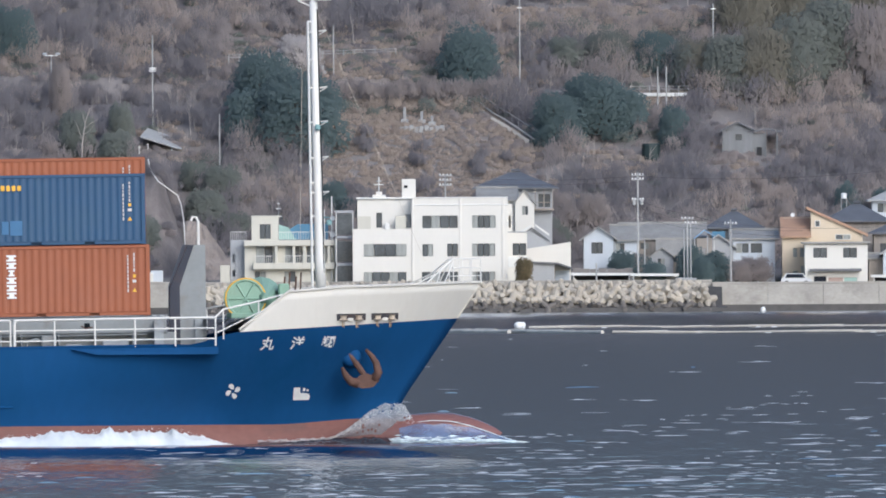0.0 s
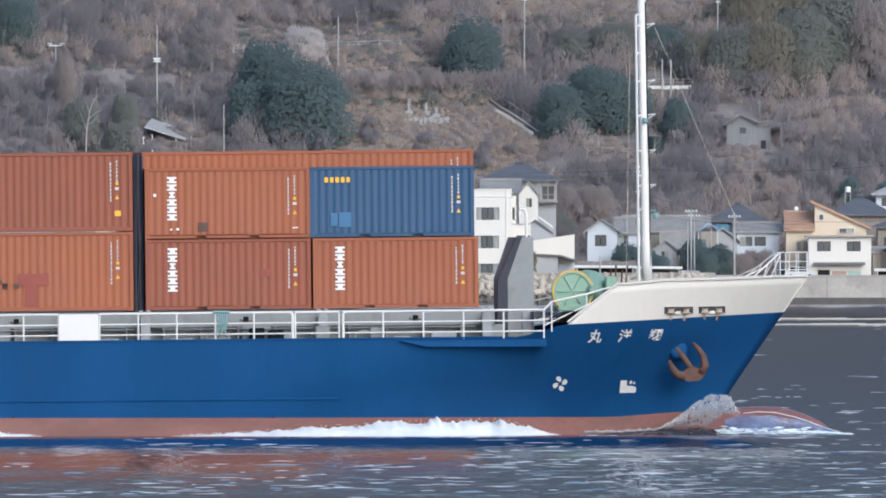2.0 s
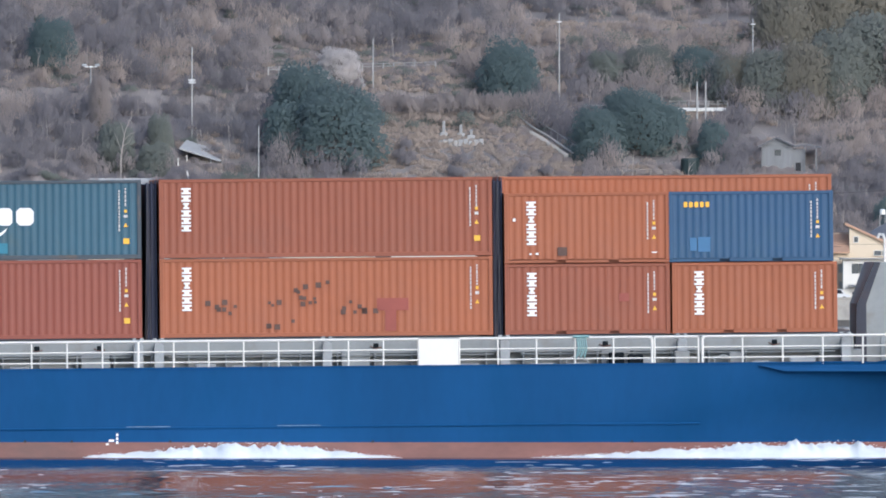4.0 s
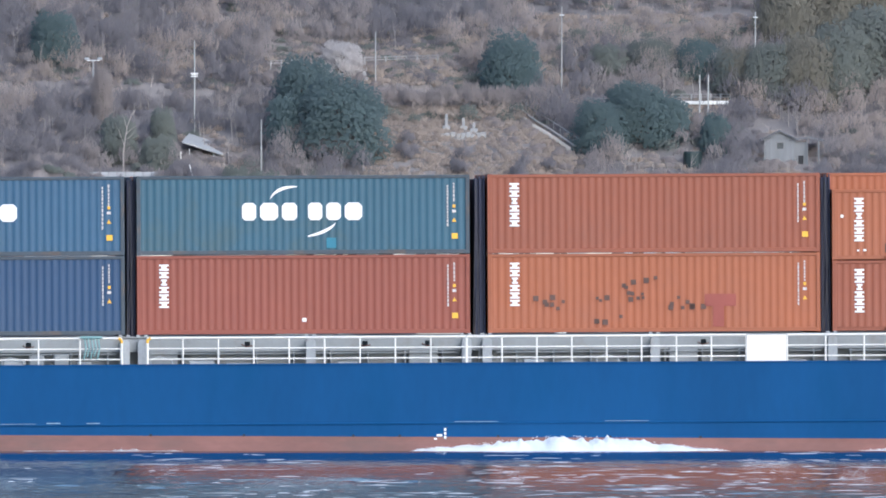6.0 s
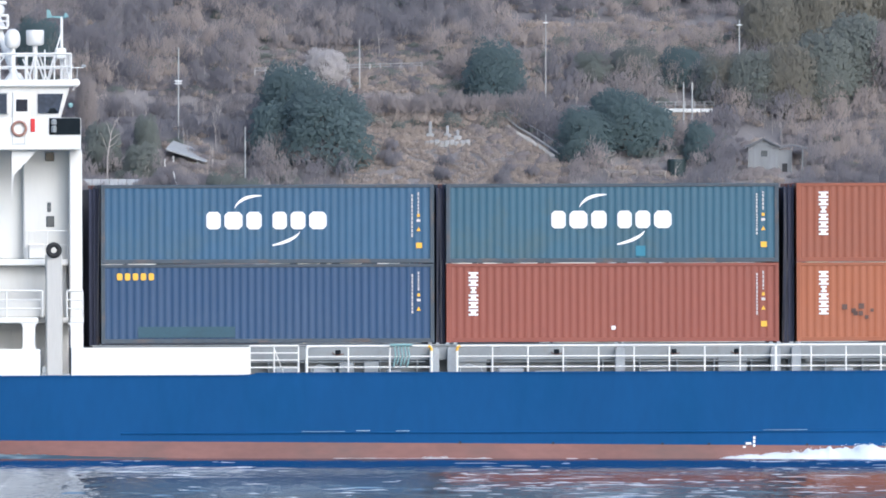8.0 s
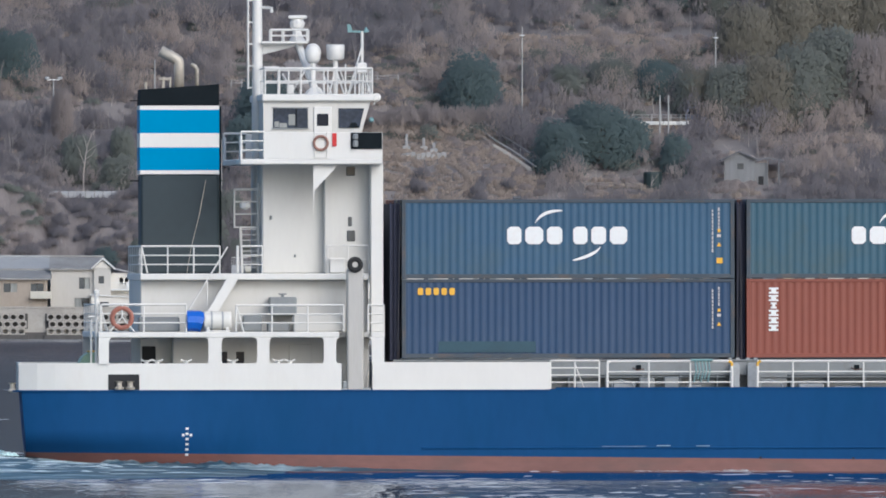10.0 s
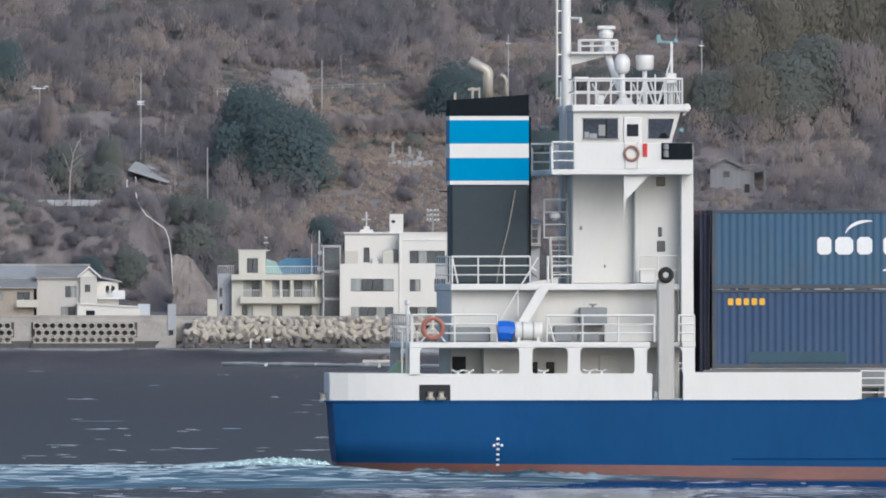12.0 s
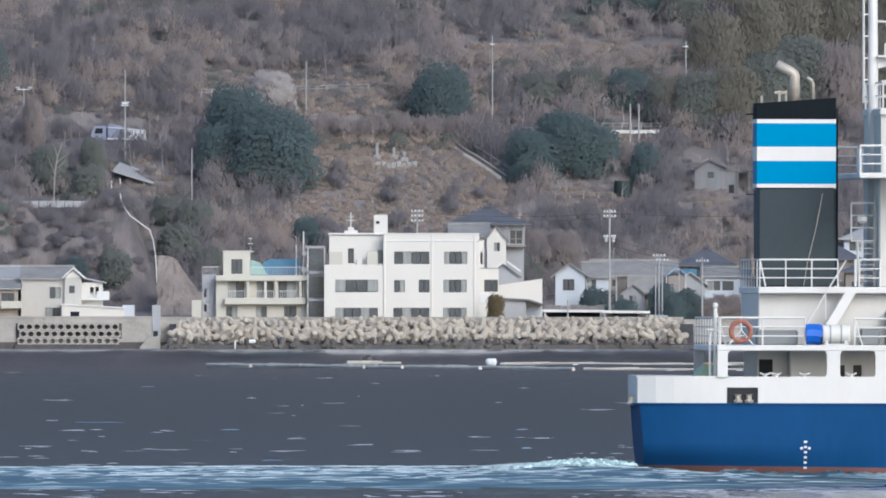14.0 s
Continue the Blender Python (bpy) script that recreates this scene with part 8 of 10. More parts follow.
TREES = [  # x, base z, height, crown width, kind
    (-20.8, 20.6, 9.0, 7.0, 0), (-16.6, 18.0, 9.5, 9.8, 0), (-22.8, 18.8, 6.5, 5.0, 0), (3.1, 26.4, 8.6, 6.8, 0), (5.0, 25.6, 5.0, 3.6, 0),
    (13.6, 18.4, 6.2, 6.0, 0), (18.5, 19.4, 7.2, 6.4, 0), (21.6, 19.6, 5.4, 4.6, 0), (16.5, 22.0, 4.8, 4.4, 0), (27.0, 18.6, 4.6, 3.4, 0),
    (19.6, 28.4, 4.0, 6.0, 1), (25.0, 27.6, 4.6, 5.2, 0), (14.6, 28.4, 3.6, 4.6, 1), (29.2, 25.8, 5.2, 4.8, 1),
    (-50.5, 29.4, 6.0, 5.4, 0), (-42.6, 17.8, 5.4, 4.0, 1), (-37.5, 19.2, 5.0, 2.8, 1), (-44.6, 21.4, 7.5, 2.6, 3), (-34.5, 12.0, 4.2, 3.6, 1), (-38.0, 16.6, 4.4, 4.0, 1), (-27.5, 9.5, 5.0, 4.5, 1), (-25.6, 12.6, 4.4, 4.4, 1), (-24.0, 8.0, 3.6, 4.0, 1), (-28.8, 14.2, 3.4, 3.4, 1), (-40.5, 8.5, 3.4, 4.2, 1),
    (30.2, 25.6, 5.6, 4.8, 2), (33.6, 24.6, 7.0, 6.2, 1), (37.6, 24.4, 8.2, 6.4, 2), (41.5, 25.0, 9.0, 6.8, 1), (45.6, 26.6, 9.4, 7.2, 1), (50.0, 26.0, 9.2, 7.0, 3), (54.4, 27.0, 9.2, 7.0, 2), (58.5, 26.5, 9.0, 7.0, 1),
    (35.4, 31.0, 7.6, 6.4, 2), (40.6, 32.6, 8.6, 6.6, 2), (45.8, 33.4, 8.4, 6.6, 2), (50.6, 33.6, 9.0, 7.0, 2), (55.6, 33.0, 9.0, 7.0, 2), (38.0, 38.0, 8.0, 6.0, 2), (44.0, 39.5, 8.4, 6.4, 2), (50.5, 39.8, 8.2, 6.6, 2), (56.0, 39.0, 8.2, 6.6, 2), (61, 36.0, 9.0, 7.0, 2),
    (32.0, 37.6, 5.4, 5.4, 1), (27.0, 38.6, 4.6, 5.4, 0), (21.5, 39.0, 4.6, 4.6, 0), (47.5, 8.6, 3.4, 3.0, 0), (51.5, 9.4, 4.2, 3.4, 0),
    (9.2, 3.4, 3.0, 2.0, 5), (20.6, 3.2, 3.6, 3.4, 0), (22.6, 3.3, 3.2, 2.6, 0), (28.3, 3.3, 4.0, 3.2, 0), (33.6, 3.4, 2.6, 3.0, 3), (46.8, 9.4, 4.6, 2.6, 0), (48.0, 8.8, 3.6, 2.4, 1), (17.2, 9.0, 4.4, 4.2, 3), (13.6, 9.6, 3.8, 3.6, 3), (39.5, 8.0, 4.2, 2.6, 3), (31.0, 3.6, 3.4, 3.6, 0), (29.6, 3.4, 2.8, 2.4, 0), (35.5, 3.3, 3.0, 4.4, 3), (22.4, 3.4, 3.3, 2.4, 3), (24.0, 3.3, 2.4, 2.6, 0), (11.8, 7.0, 3.6, 3.6, 1), (13.4, 6.4, 2.8, 3.0, 1),
    (-16.8, 28.2, 4.2, 5.0, 4), (-12.6, 11.8, 3.2, 3.0, 0), (-10.4, 10.5, 2.4, 3.0, 0), (-39.0, 11.5, 2.6, 3.0, 0), (-38.6, 16.4, 1.9, 1.8, 0),
]
TREE_LOOK = [("dark evergreen tree on the hillside", EVERGREEN), ("olive green scrubby tree", OLIVE), ("yellow-green bamboo thicket crown", BAMBOO), ("leafless purplish garden shrub", TWIGS), ("pale blossoming bare tree", BLOSSOM), ("olive-brown conical garden shrub", BUSH)]


def tree_mesh(kind, seed, fine):
    """Trunk and crown of a tree one metre high and one wide."""
    rnd = random.Random(seed)
    t = Geo()
    t.tube([(0, 0, -0.08), (0.02, 0, 0.3), (-0.01, 0.02, 0.7)], 0.035, 7, 0.012)
    lobes, rad = [], []
    n = 60
    for i in range(n):
        low = 0.08
        a, h = 2.4 * i + rnd.uniform(-0.4, 0.4), low + (0.88 - low) * (i / n) + rnd.uniform(-0.06, 0.06)
        w = 0.335 * math.sqrt(max(0.05, 1 - ((h - 0.40) / 0.60) ** 2)) * rnd.uniform(0.75, 1.05)
        lobes.append((w * math.cos(a), w * math.sin(a), h))
        s = rnd.uniform(0.15, 0.21)
        rad.append((s * 1.25, s * 1.0, s * 1.25) if kind == 2 else (s, s, s * rnd.uniform(0.7, 1.0)))
        t.tube([(0, 0, max(0.1, h - 0.3)), (lobes[-1][0] * 0.55, lobes[-1][1] * 0.55, h - 0.06)], 0.010, 5, 0.004)
    lobes, rad = np.array(lobes), np.array(rad)
    mid = (0, 0, 0.42)
    if kind in (3, 4):
        q, o = flakes(lobes, rad, 95, 0.09, 0.009, 0.5, 0.1, bottom=-2.0, heart=mid)
    elif kind == 2:
        q, o = joined(flakes(lobes, rad, 105, 0.07, 0.011, 0.5, 0.3, bottom=-2.0, heart=mid), flakes(lobes * (0.7, 0.7, 0.92), rad, 22, 0.06, 0.035, 0.4, 0.4, bottom=-2.0, heart=mid))
    else:
        q, o = joined(flakes(lobes, rad * 1.05, 210 if fine else 60, 0.012 if fine else 0.024, 0.009 if fine else 0.018, 0.4, 0.80, bottom=-2.0, heart=mid), flakes(lobes, rad * 0.9, 70 if fine else 22, 0.026 if fine else 0.050, 0.022 if fine else 0.042, 0.25, 0.75, bottom=-2.0, heart=mid), flakes(lobes * (0.72, 0.72, 0.94), rad * 1.1, 20 if fine else 12, 0.04 if fine else 0.06, 0.036 if fine else 0.05, 0.2, 0.4, bottom=-2.0, heart=mid))
    crown = soup("crown", q, TREE_LOOK[kind][1], o)
    trunk = t.mesh("trunk")
    trunk.materials.append(BARK)
    return trunk, crown


def plant_trees():
    made = {}
    rnd = random.Random(21)
    for i, (x, z, h, w, kind) in enumerate(TREES):
        key = (kind, i % 5, w >= 5.2 and kind < 2)
        if key not in made:
            made[key] = tree_mesh(kind, i, key[2])
        y = on_hill(x, z) if z > 6 else 3121
        if z <= 6:
            y = {9.2: 3110, 31.0: 3122, 29.6: 3113, 35.5: 3124, 22.4: 3122, 24.0: 3111}.get(x, 3122)
        if x in (-34.5, -29.5):
            y = 3150.5
        if x == -39.0:
            y = 3151
        t = tagged(new("tree"), TREE_LOOK[kind][0], "tree", "trees on the hill")
        t.matrix_world = pose(x, y, ground(x, y) - 0.1, 0, 0, rnd.uniform(-22, 22)) @ Matrix.Diagonal((w * 1.25, w * 1.1, h * 1.05, 1))
        for nm, me in zip(("trunk", "crown"), made[key]):
            ob = new(nm, me)
            ob.parent = t


def stuff(name, quads, mat, label, category):
    return tagged(new(name, soup(name, quads[0], mat, quads[1])), label, category, kind="stuff")


ZONES = [  # x, z, half width, half height, growth: d dark thicket, w warm thicket, g green scrub
    (-6.2, 26.6, 4.2, 2.2, "d"), (14.0, 28.6, 5.0, 1.5, "d"), (7.6, 21.5, 2.2, 4.0, "d"), (-43.0, 23.5, 4.0, 2.5, "d"), (-28.2, 22.0, 2.6, 3.0, "d"), (-37.0, 20.5, 3.0, 2.0, "d"),
    (24.0, 13.0, 10.0, 3.4, "d"), (-15.0, 14.8, 4.2, 1.4, "d"), (30.0, 19.5, 4.0, 3.0, "d"), (-50.0, 22.0, 4.0, 3.0, "d"), (45.0, 14.0, 8.0, 2.6, "d"), (8.0, 37.0, 6.0, 2.4, "d"), (-20.0, 36.5, 8.0, 2.0, "d"),
    (-48.0, 27.4, 6.0, 1.9, "w"), (-2.6, 30.2, 4.0, 2.2, "w"), (31.6, 24.6, 2.6, 2.8, "w"), (44.0, 21.5, 6.5, 4.0, "w"), (-36.0, 29.0, 4.0, 2.0, "w"), (36.0, 33.8, 4.0, 2.0, "w"), (13.0, 12.0, 4.5, 2.0, "d"), (8.0, 27.0, 2.6, 3.2, "w"), (20.5, 37.6, 4.5, 1.6, "g"), (18.0, 35.4, 9.0, 1.0, "w"), (-30.0, 33.5, 8.0, 1.6, "w"),
    (-31.0, 39.2, 10.0, 2.2, "g"), (3.0, 40.5, 12.0, 2.0, "g"), (19.0, 31.4, 9.6, 0.9, "g"), (-27.4, 14.6, 2.4, 3.6, "g"), (40.0, 28.0, 6.0, 3.4, "g"), (46.0, 35.5, 8.0, 3.0, "g"), (18.5, 21.0, 6.5, 3.2, "g"), (-39.5, 18.6, 2.4, 1.6, "g"), (26.0, 28.6, 3.0, 1.6, "g"),
]


def growth(x, z):
    """What grows at a spot of the slope: its zone, with torn edges, or a drift of plain thicket."""
    torn = 0.35 * noise.noise(Vector((x * 0.35, z * 0.35, 5.0)))
    for cx, cz, a, b, kind in ZONES:
        if ((x - cx) / a) ** 2 + ((z - cz) / b) ** 2 < 1 + torn:
            return kind
    drift = noise.noise(Vector((x * 0.07, z * 0.11, 8.0)))
    lift = 0.22 if x > -24 else -0.05
    return "d" if drift < -lift else "w" if drift > 0.24 else "m"


def cover_hill():
    """Bare thickets, scrub and dry grass over the slope."""
    dark, dark_r, warm, warm_r, dark_low, dark_low_r = [], [], [], [], [], []
    low, low_r, thick, thick_r, scrub, scrub_r, brush, brush_r = [], [], [], [], [], [], [], []
    rnd = random.Random(31)
    z = 4.0
    while z < 45:
        x = -63.0 + rnd.uniform(0, 1)
        while x < 63:
            px, pz = x + rnd.uniform(-0.9, 0.9), z + rnd.uniform(-0.6, 0.6)
            y = on_hill(px, pz)
            if y > 3152 and not in_cliff(px, pz) and not (by_road(px, pz) and rnd.random() < (0.75 if pz < 23 else 1)):
                g = ground(px, y)
                patch = noise.noise(Vector((px * 0.09, pz * 0.13, 2.0)))
                if in_view_gap(px, pz):
                    for i in range(3):
                        s = rnd.uniform(0.35, 0.7)
                        dx, dy = rnd.uniform(-1, 1), rnd.uniform(-1.2, 1.2)
                        row = (px + dx, y + dy, ground(px + dx, y + dy) + 0.2 * s)
                        if rnd.random() < 0.6:
                            thick.append(row), thick_r.append((s * 1.4, s, s * 0.7))
                        else:
                            brush.append(row), brush_r.append((s * 1.4, s, s * 0.7))
                elif in_clearing(px, pz) or in_bank(px, pz):
                    if rnd.random() < 0.10 and in_clearing(px, pz):
                        s = rnd.uniform(0.5, 1.0)
                        brush.append((px, y, g + 0.3 * s)), brush_r.append((s * 1.2, s, s * 0.8))
                else:
                    s = rnd.uniform(1.1, 2.3) * (1.0 + 0.35 * patch)
                    kind = growth(px, pz)
                    if -26 < px < -5 and 25.4 < pz < 29:
                        s = min(s, 0.75)
                    if kind == "g" and rnd.random() < 0.8:
                        scrub.append((px, y, g + 0.5 * s)), scrub_r.append((s, s * 0.8, s * 0.95))
                    elif kind == "m" and rnd.random() < 0.06:
                        scrub.append((px, y, g + 0.4 * s)), scrub_r.append((s * 0.8, s * 0.8, s * 0.7))
                    elif kind == "w" and rnd.random() < 0.2:
                        brush.append((px, y, g + 0.4 * s)), brush_r.append((s, s * 0.9, s * 0.75))
                    else:
                        to, to_r = (dark, dark_r) if kind == "d" else (warm, warm_r) if kind == "w" else (thick, thick_r)
                        to.append((px, y, g + 0.9 * s)), to_r.append((s, s * 0.9, s * 1.25))
            x += 2.1
        z += 1.15
    # low growth that closes the ground between the thickets
    for i in range(3800):
        px, pz = (rnd.uniform(-62, 62), rnd.uniform(5, 44)) if i < 2600 else (rnd.uniform(-60, 12), rnd.uniform(24.5, 33.5))
        if in_clearing(px, pz) or in_cliff(px, pz) or by_road(px, pz) and pz > 23.5 or in_view_gap(px, pz) and 0 < px < 13:
            continue
        y = on_hill(px, pz)
        if y < 3153:
            continue
        s = rnd.uniform(0.4, 0.9)
        row = (px, y, ground(px, y) + 0.15 * s)
        kind = rnd.random()
        if kind < 0.6:
            zone = growth(px, pz)
            to, to_r = (dark_low, dark_low_r) if zone == "d" else (low, low_r)
            to.append(row), to_r.append((s * 1.5, s, s * 0.8))
        elif kind < 0.9:
            brush.append(row), brush_r.append((s * 1.4, s, s * 0.7))
        else:
            scrub.append(row), scrub_r.append((s * 1.4, s, s * 0.8))
    # thickets that stand in the clearing and round it
    for cx, cz, k, w in ((-7.5, 25.6, 12, 2.6), (-4.5, 24.6, 6, 1.6), (-13.5, 22.5, 5, 1.5), (7.0, 12.2, 8, 3.0), (-10.0, 12.4, 8, 3.0), (0.5, 12.0, 6, 3.0), (5.5, 16.0, 5, 2.5), (-3.0, 17.5, 4, 2.0), (-9.5, 18.0, 4, 2.0)):
        for i in range(k):
            px, pz = cx + rnd.gauss(0, w * 0.5), cz + rnd.gauss(0, 0.8)
            y = on_hill(px, pz)
            s = rnd.uniform(0.7, 1.3)
            dark.append((px, y, ground(px, y) + 0.8 * s)), dark_r.append((s, s, s * 1.1))
    # a close hedge of thicket on the lower edge of the road
    for i in range(68):
        px = -24 + 31.5 * i / 67
        y, s = 3197.2 + rnd.uniform(-0.9, 0.5), rnd.uniform(1.0, 1.6)
        thick.append((px, y, 25.1 + rnd.uniform(-0.3, 0.5))), thick_r.append((s, s * 0.6, s * 1.3))
        s = rnd.uniform(0.7, 1.5)
        (brush if i % 3 else scrub).append((px + rnd.uniform(-1, 1), y - rnd.uniform(0.8, 2.5), 23.6 + rnd.uniform(-0.9, 0.4)))
        (brush_r if i % 3 else scrub_r).append((s * 1.3, s * 0.7, s * 0.9))
    # growth on the bank behind the open stretch of road
    for i in range(300):
        px, y, s = rnd.uniform(-64, -18), rnd.uniform(3202.8, 3206.5), rnd.uniform(0.6, 1.3)
        to, to_r = (thick, thick_r) if i % 3 == 0 else (dark, dark_r)
        to.append((px, y, 24.3 + (y - 3202.8) * 0.95)), to_r.append((s * 1.2, s, s))
    # scrub hanging on the rock face
    for i in range(460):
        px, y = rnd.uniform(-62, -29.5), rnd.uniform(3145, 3161)
        if -35.0 < px < -29.2 and rnd.random() < 0.85:
            continue
        s = rnd.uniform(0.5, 1.1)
        kind = lump(px * 0.5, y * 0.5, 0.5)
        to, to_r = (dark, dark_r) if kind < 0.12 else (scrub, scrub_r) if kind > 0.28 else (thick, thick_r)
        to.append((px, y - 0.2, ground(px, y) + 0.1)), to_r.append((s * 1.4, s * 0.8, s * 0.75))
    for i in range(260):
        px, y = rnd.uniform(-64, -31), rnd.uniform(3156.5, 3182)
        s = rnd.uniform(0.7, 1.5)
        to, to_r = (dark, dark_r) if i % 3 else (thick, thick_r)
        to.append((px, y, ground(px, y) + 0.5 * s)), to_r.append((s * 1.2, s, s * 0.9))
    # the twig colours already hold the pale tone of the haze
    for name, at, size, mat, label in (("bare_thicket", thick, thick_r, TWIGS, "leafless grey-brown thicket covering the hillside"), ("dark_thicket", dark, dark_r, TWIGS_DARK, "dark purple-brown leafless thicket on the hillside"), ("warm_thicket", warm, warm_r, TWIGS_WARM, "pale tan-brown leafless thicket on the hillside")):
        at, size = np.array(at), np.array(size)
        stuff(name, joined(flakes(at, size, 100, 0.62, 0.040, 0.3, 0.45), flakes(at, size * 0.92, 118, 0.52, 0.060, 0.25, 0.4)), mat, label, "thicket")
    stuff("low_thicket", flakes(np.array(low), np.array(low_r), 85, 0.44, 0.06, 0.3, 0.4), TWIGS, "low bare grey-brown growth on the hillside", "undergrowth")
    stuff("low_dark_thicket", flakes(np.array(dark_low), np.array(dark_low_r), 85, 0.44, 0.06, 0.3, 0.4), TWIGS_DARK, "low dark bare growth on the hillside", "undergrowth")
    stuff("scrub", flakes(np.array(scrub), np.array(scrub_r), 230, 0.17, 0.10, 0.5, 0.5), OLIVE, "dull green scrub on the hillside", "scrub")
    stuff("dry_brush", flakes(np.array(brush), np.array(brush_r), 75, 0.42, 0.08, 0.6, 0.2), DRY_GRASS, "straw-brown dry brush on the hillside", "brush")
    tufts, tr = [], []
    for i in range(9000):
        px, pz = rnd.uniform(-16, 34), rnd.uniform(9, 36)
        if in_clearing(px, pz) or in_bank(px, pz):
            y = on_hill(px, pz)
            s = rnd.uniform(0.25, 0.55)
            tufts.append((px, y, ground(px, y) + 0.1)), tr.append((s * 1.5, s, s * 0.8))
    stuff("dry_grass", flakes(np.array(tufts), np.array(tr), 22, 0.34, 0.08, 0.8, 0.2), DRY_GRASS, "dry straw-coloured grass tufts in the clearing", "grass")
    # slim pale stems that stand out of the thickets
    g = Geo()
    for i in range(640):
        px, pz = rnd.uniform(-60, 60), rnd.uniform(5, 44)
        if in_clearing(px, pz) or in_bank(px, pz) or in_cliff(px, pz):
            continue
        y = on_hill(px, pz) - 1
        h = rnd.uniform(1.6, 4.2)
        b = ground(px, y)
        t = rnd.uniform(-0.5, 0.5)
        g.tube([(px, y, b), (px + t * 0.4, y, b + h * 0.6), (px + t, y, b + h)], 0.05, 4, 0.015)
        for k in range(3):
            zz = b + h * rnd.uniform(0.4, 0.8)
            g.tube([(px + t * 0.5, y, zz), (px + t * 0.5 + rnd.uniform(-0.9, 0.9), y, zz + rnd.uniform(0.4, 1.1))], 0.025, 3, 0.01)
    me = g.mesh("bare_stems")
    me.materials.append(PALE_BARK)
    tagged(new("bare_stems", me), "slim pale bare stems in the thickets", "stems", kind="stuff")


plant_trees()
cover_hill()


# ---- things on the hill ----
def hill_pose(x, z, dy=0.0):
    y = on_hill(x, z) + dy
    return pose(x, y, ground(x, y))


def pole_on_hill(x, z, top, name, label, r=0.09, arms=()):
    base = hill_pose(x, z, -5.0)
    p = thing(name, label, "pole", "poles on the hill", at=base)
    h = top - base.translation.z
    rise = z - base.translation.z
    part("shaft", Geo().tube([(0, 0, -1.0), (0, 0, h)], r, 7, r * 0.75), POLE, p)
    for dz, w in arms:
        part("cross_arm", Geo().box(-w, w, -0.1, 0.1, rise + dz - 0.05, rise + dz + 0.05), FLOAT, p)
    return p


pole_on_hill(-33.8, 24.0, 32.2, "utility_pole", "slim pale pole with a strapped box", 0.09, ((4.0, 0.45), (4.35, 0.45), (4.2, 0.35)))
pole_on_hill(-25.9, 17.4, 22.9, "flag_pole", "thin white pole on the slope", 0.08)
pole_on_hill(-12.7, 29.6, 33.3, "utility_pole", "slim pale pole on the slope", 0.08)
pole_on_hill(9.1, 27.0, 36.2, "utility_pole", "slim pale pole on the slope", 0.08, ((8.2, 0.3),))
pole_on_hill(31.8, 30.2, 35.6, "utility_pole", "slim pale pole on the slope", 0.09, ((4.8, 0.3),))
pole_on_hill(25.2, 25.2, 28.2, "white_post", "short white post by the road", 0.11)
pole_on_hill(26.2, 25.2, 28.2, "white_post", "short white post by the road", 0.11)
pole_on_hill(-19.0, 10.0, 12.6, "utility_pole", "thin lattice post above the shore", 0.05, ((0.9, 0.4), (1.8, 0.28), (2.4, 0.18)))
lamp = pole_on_hill(-45.7, 26.6, 30.0, "lamp_mast", "pale mast with two flood lamps", 0.09, ((3.3, 0.75),))
for s in (-1, 1):
    part("flood_lamp", Geo().box(s * 0.75 - 0.28, s * 0.75 + 0.28, -0.2, 0.2, 5.6, 5.9, 0.06), PALE_GREY, lamp)


def dead_tree():
    t = thing("dead_tree", "pale leafless tree on the slope", "tree", at=pose(-42.0, on_hill(0, 17.8) - 5.0, 17.9))
    part("trunk", Geo().tube([(0, 0, -3.2), (0.1, 0, 1.5), (0.3, 0, 3.0), (0.5, 0, 4.2), (1.0, 0, 5.6), (1.35, 0, 6.0)], 0.095, 7, 0.025), PALE_BARK, t)
    for a in (((0.15, 0, 2.0), (-0.4, 0, 3.6), (-0.9, 0.2, 4.6)), ((0.35, 0, 3.3), (1.1, 0, 4.0), (1.9, 0, 4.4)), ((0.45, 0, 4.0), (0.2, 0, 5.0), (-0.1, 0, 5.6)), ((0.2, 0, 2.6), (1.0, -0.1, 3.1), (1.5, -0.1, 3.9))):
        part("limb", Geo().tube(a, 0.045, 5, 0.012), PALE_BARK, t)


def hill_shed():
    s = thing("shed", "low shed with a grey tin roof among trees", "shed", at=pose(-32.2, 3187, 17.6))
    part("wall", Geo().box(-2.4, 2.6, 0, 3.6, -1, 1.2), WALL_WOOD, s)
    part("roof", Geo().add([(-3.0, -0.6, 2.75), (1.6, -0.6, 1.30), (3.7, 4.0, 1.75), (-2.2, 4.0, 3.75), (-3.0, -0.6, 2.6), (1.6, -0.6, 1.15), (3.7, 4.0, 1.6), (-2.2, 4.0, 3.6)], [(0, 1, 2, 3), (7, 6, 5, 4), (0, 4, 5, 1), (1, 5, 6, 2), (2, 6, 7, 3), (3, 7, 4, 0)]), ROOF_TIN, s)
    part("fascia", Geo().tube([(-3.0, -0.66, 2.66), (1.6, -0.66, 1.22)], 0.06, 5), ROOF_TIN, s)
    part("post", Geo().box(0.6, 0.75, -0.3, -0.1, -1, 1.45), TRIM, s)
    part("post", Geo().box(-3.2, -3.05, -0.3, -0.1, -1, 1.6), TRIM, s)
    part("post", Geo().box(-2.2, -2.05, -0.3, -0.1, -1, 1.9), TRIM, s)


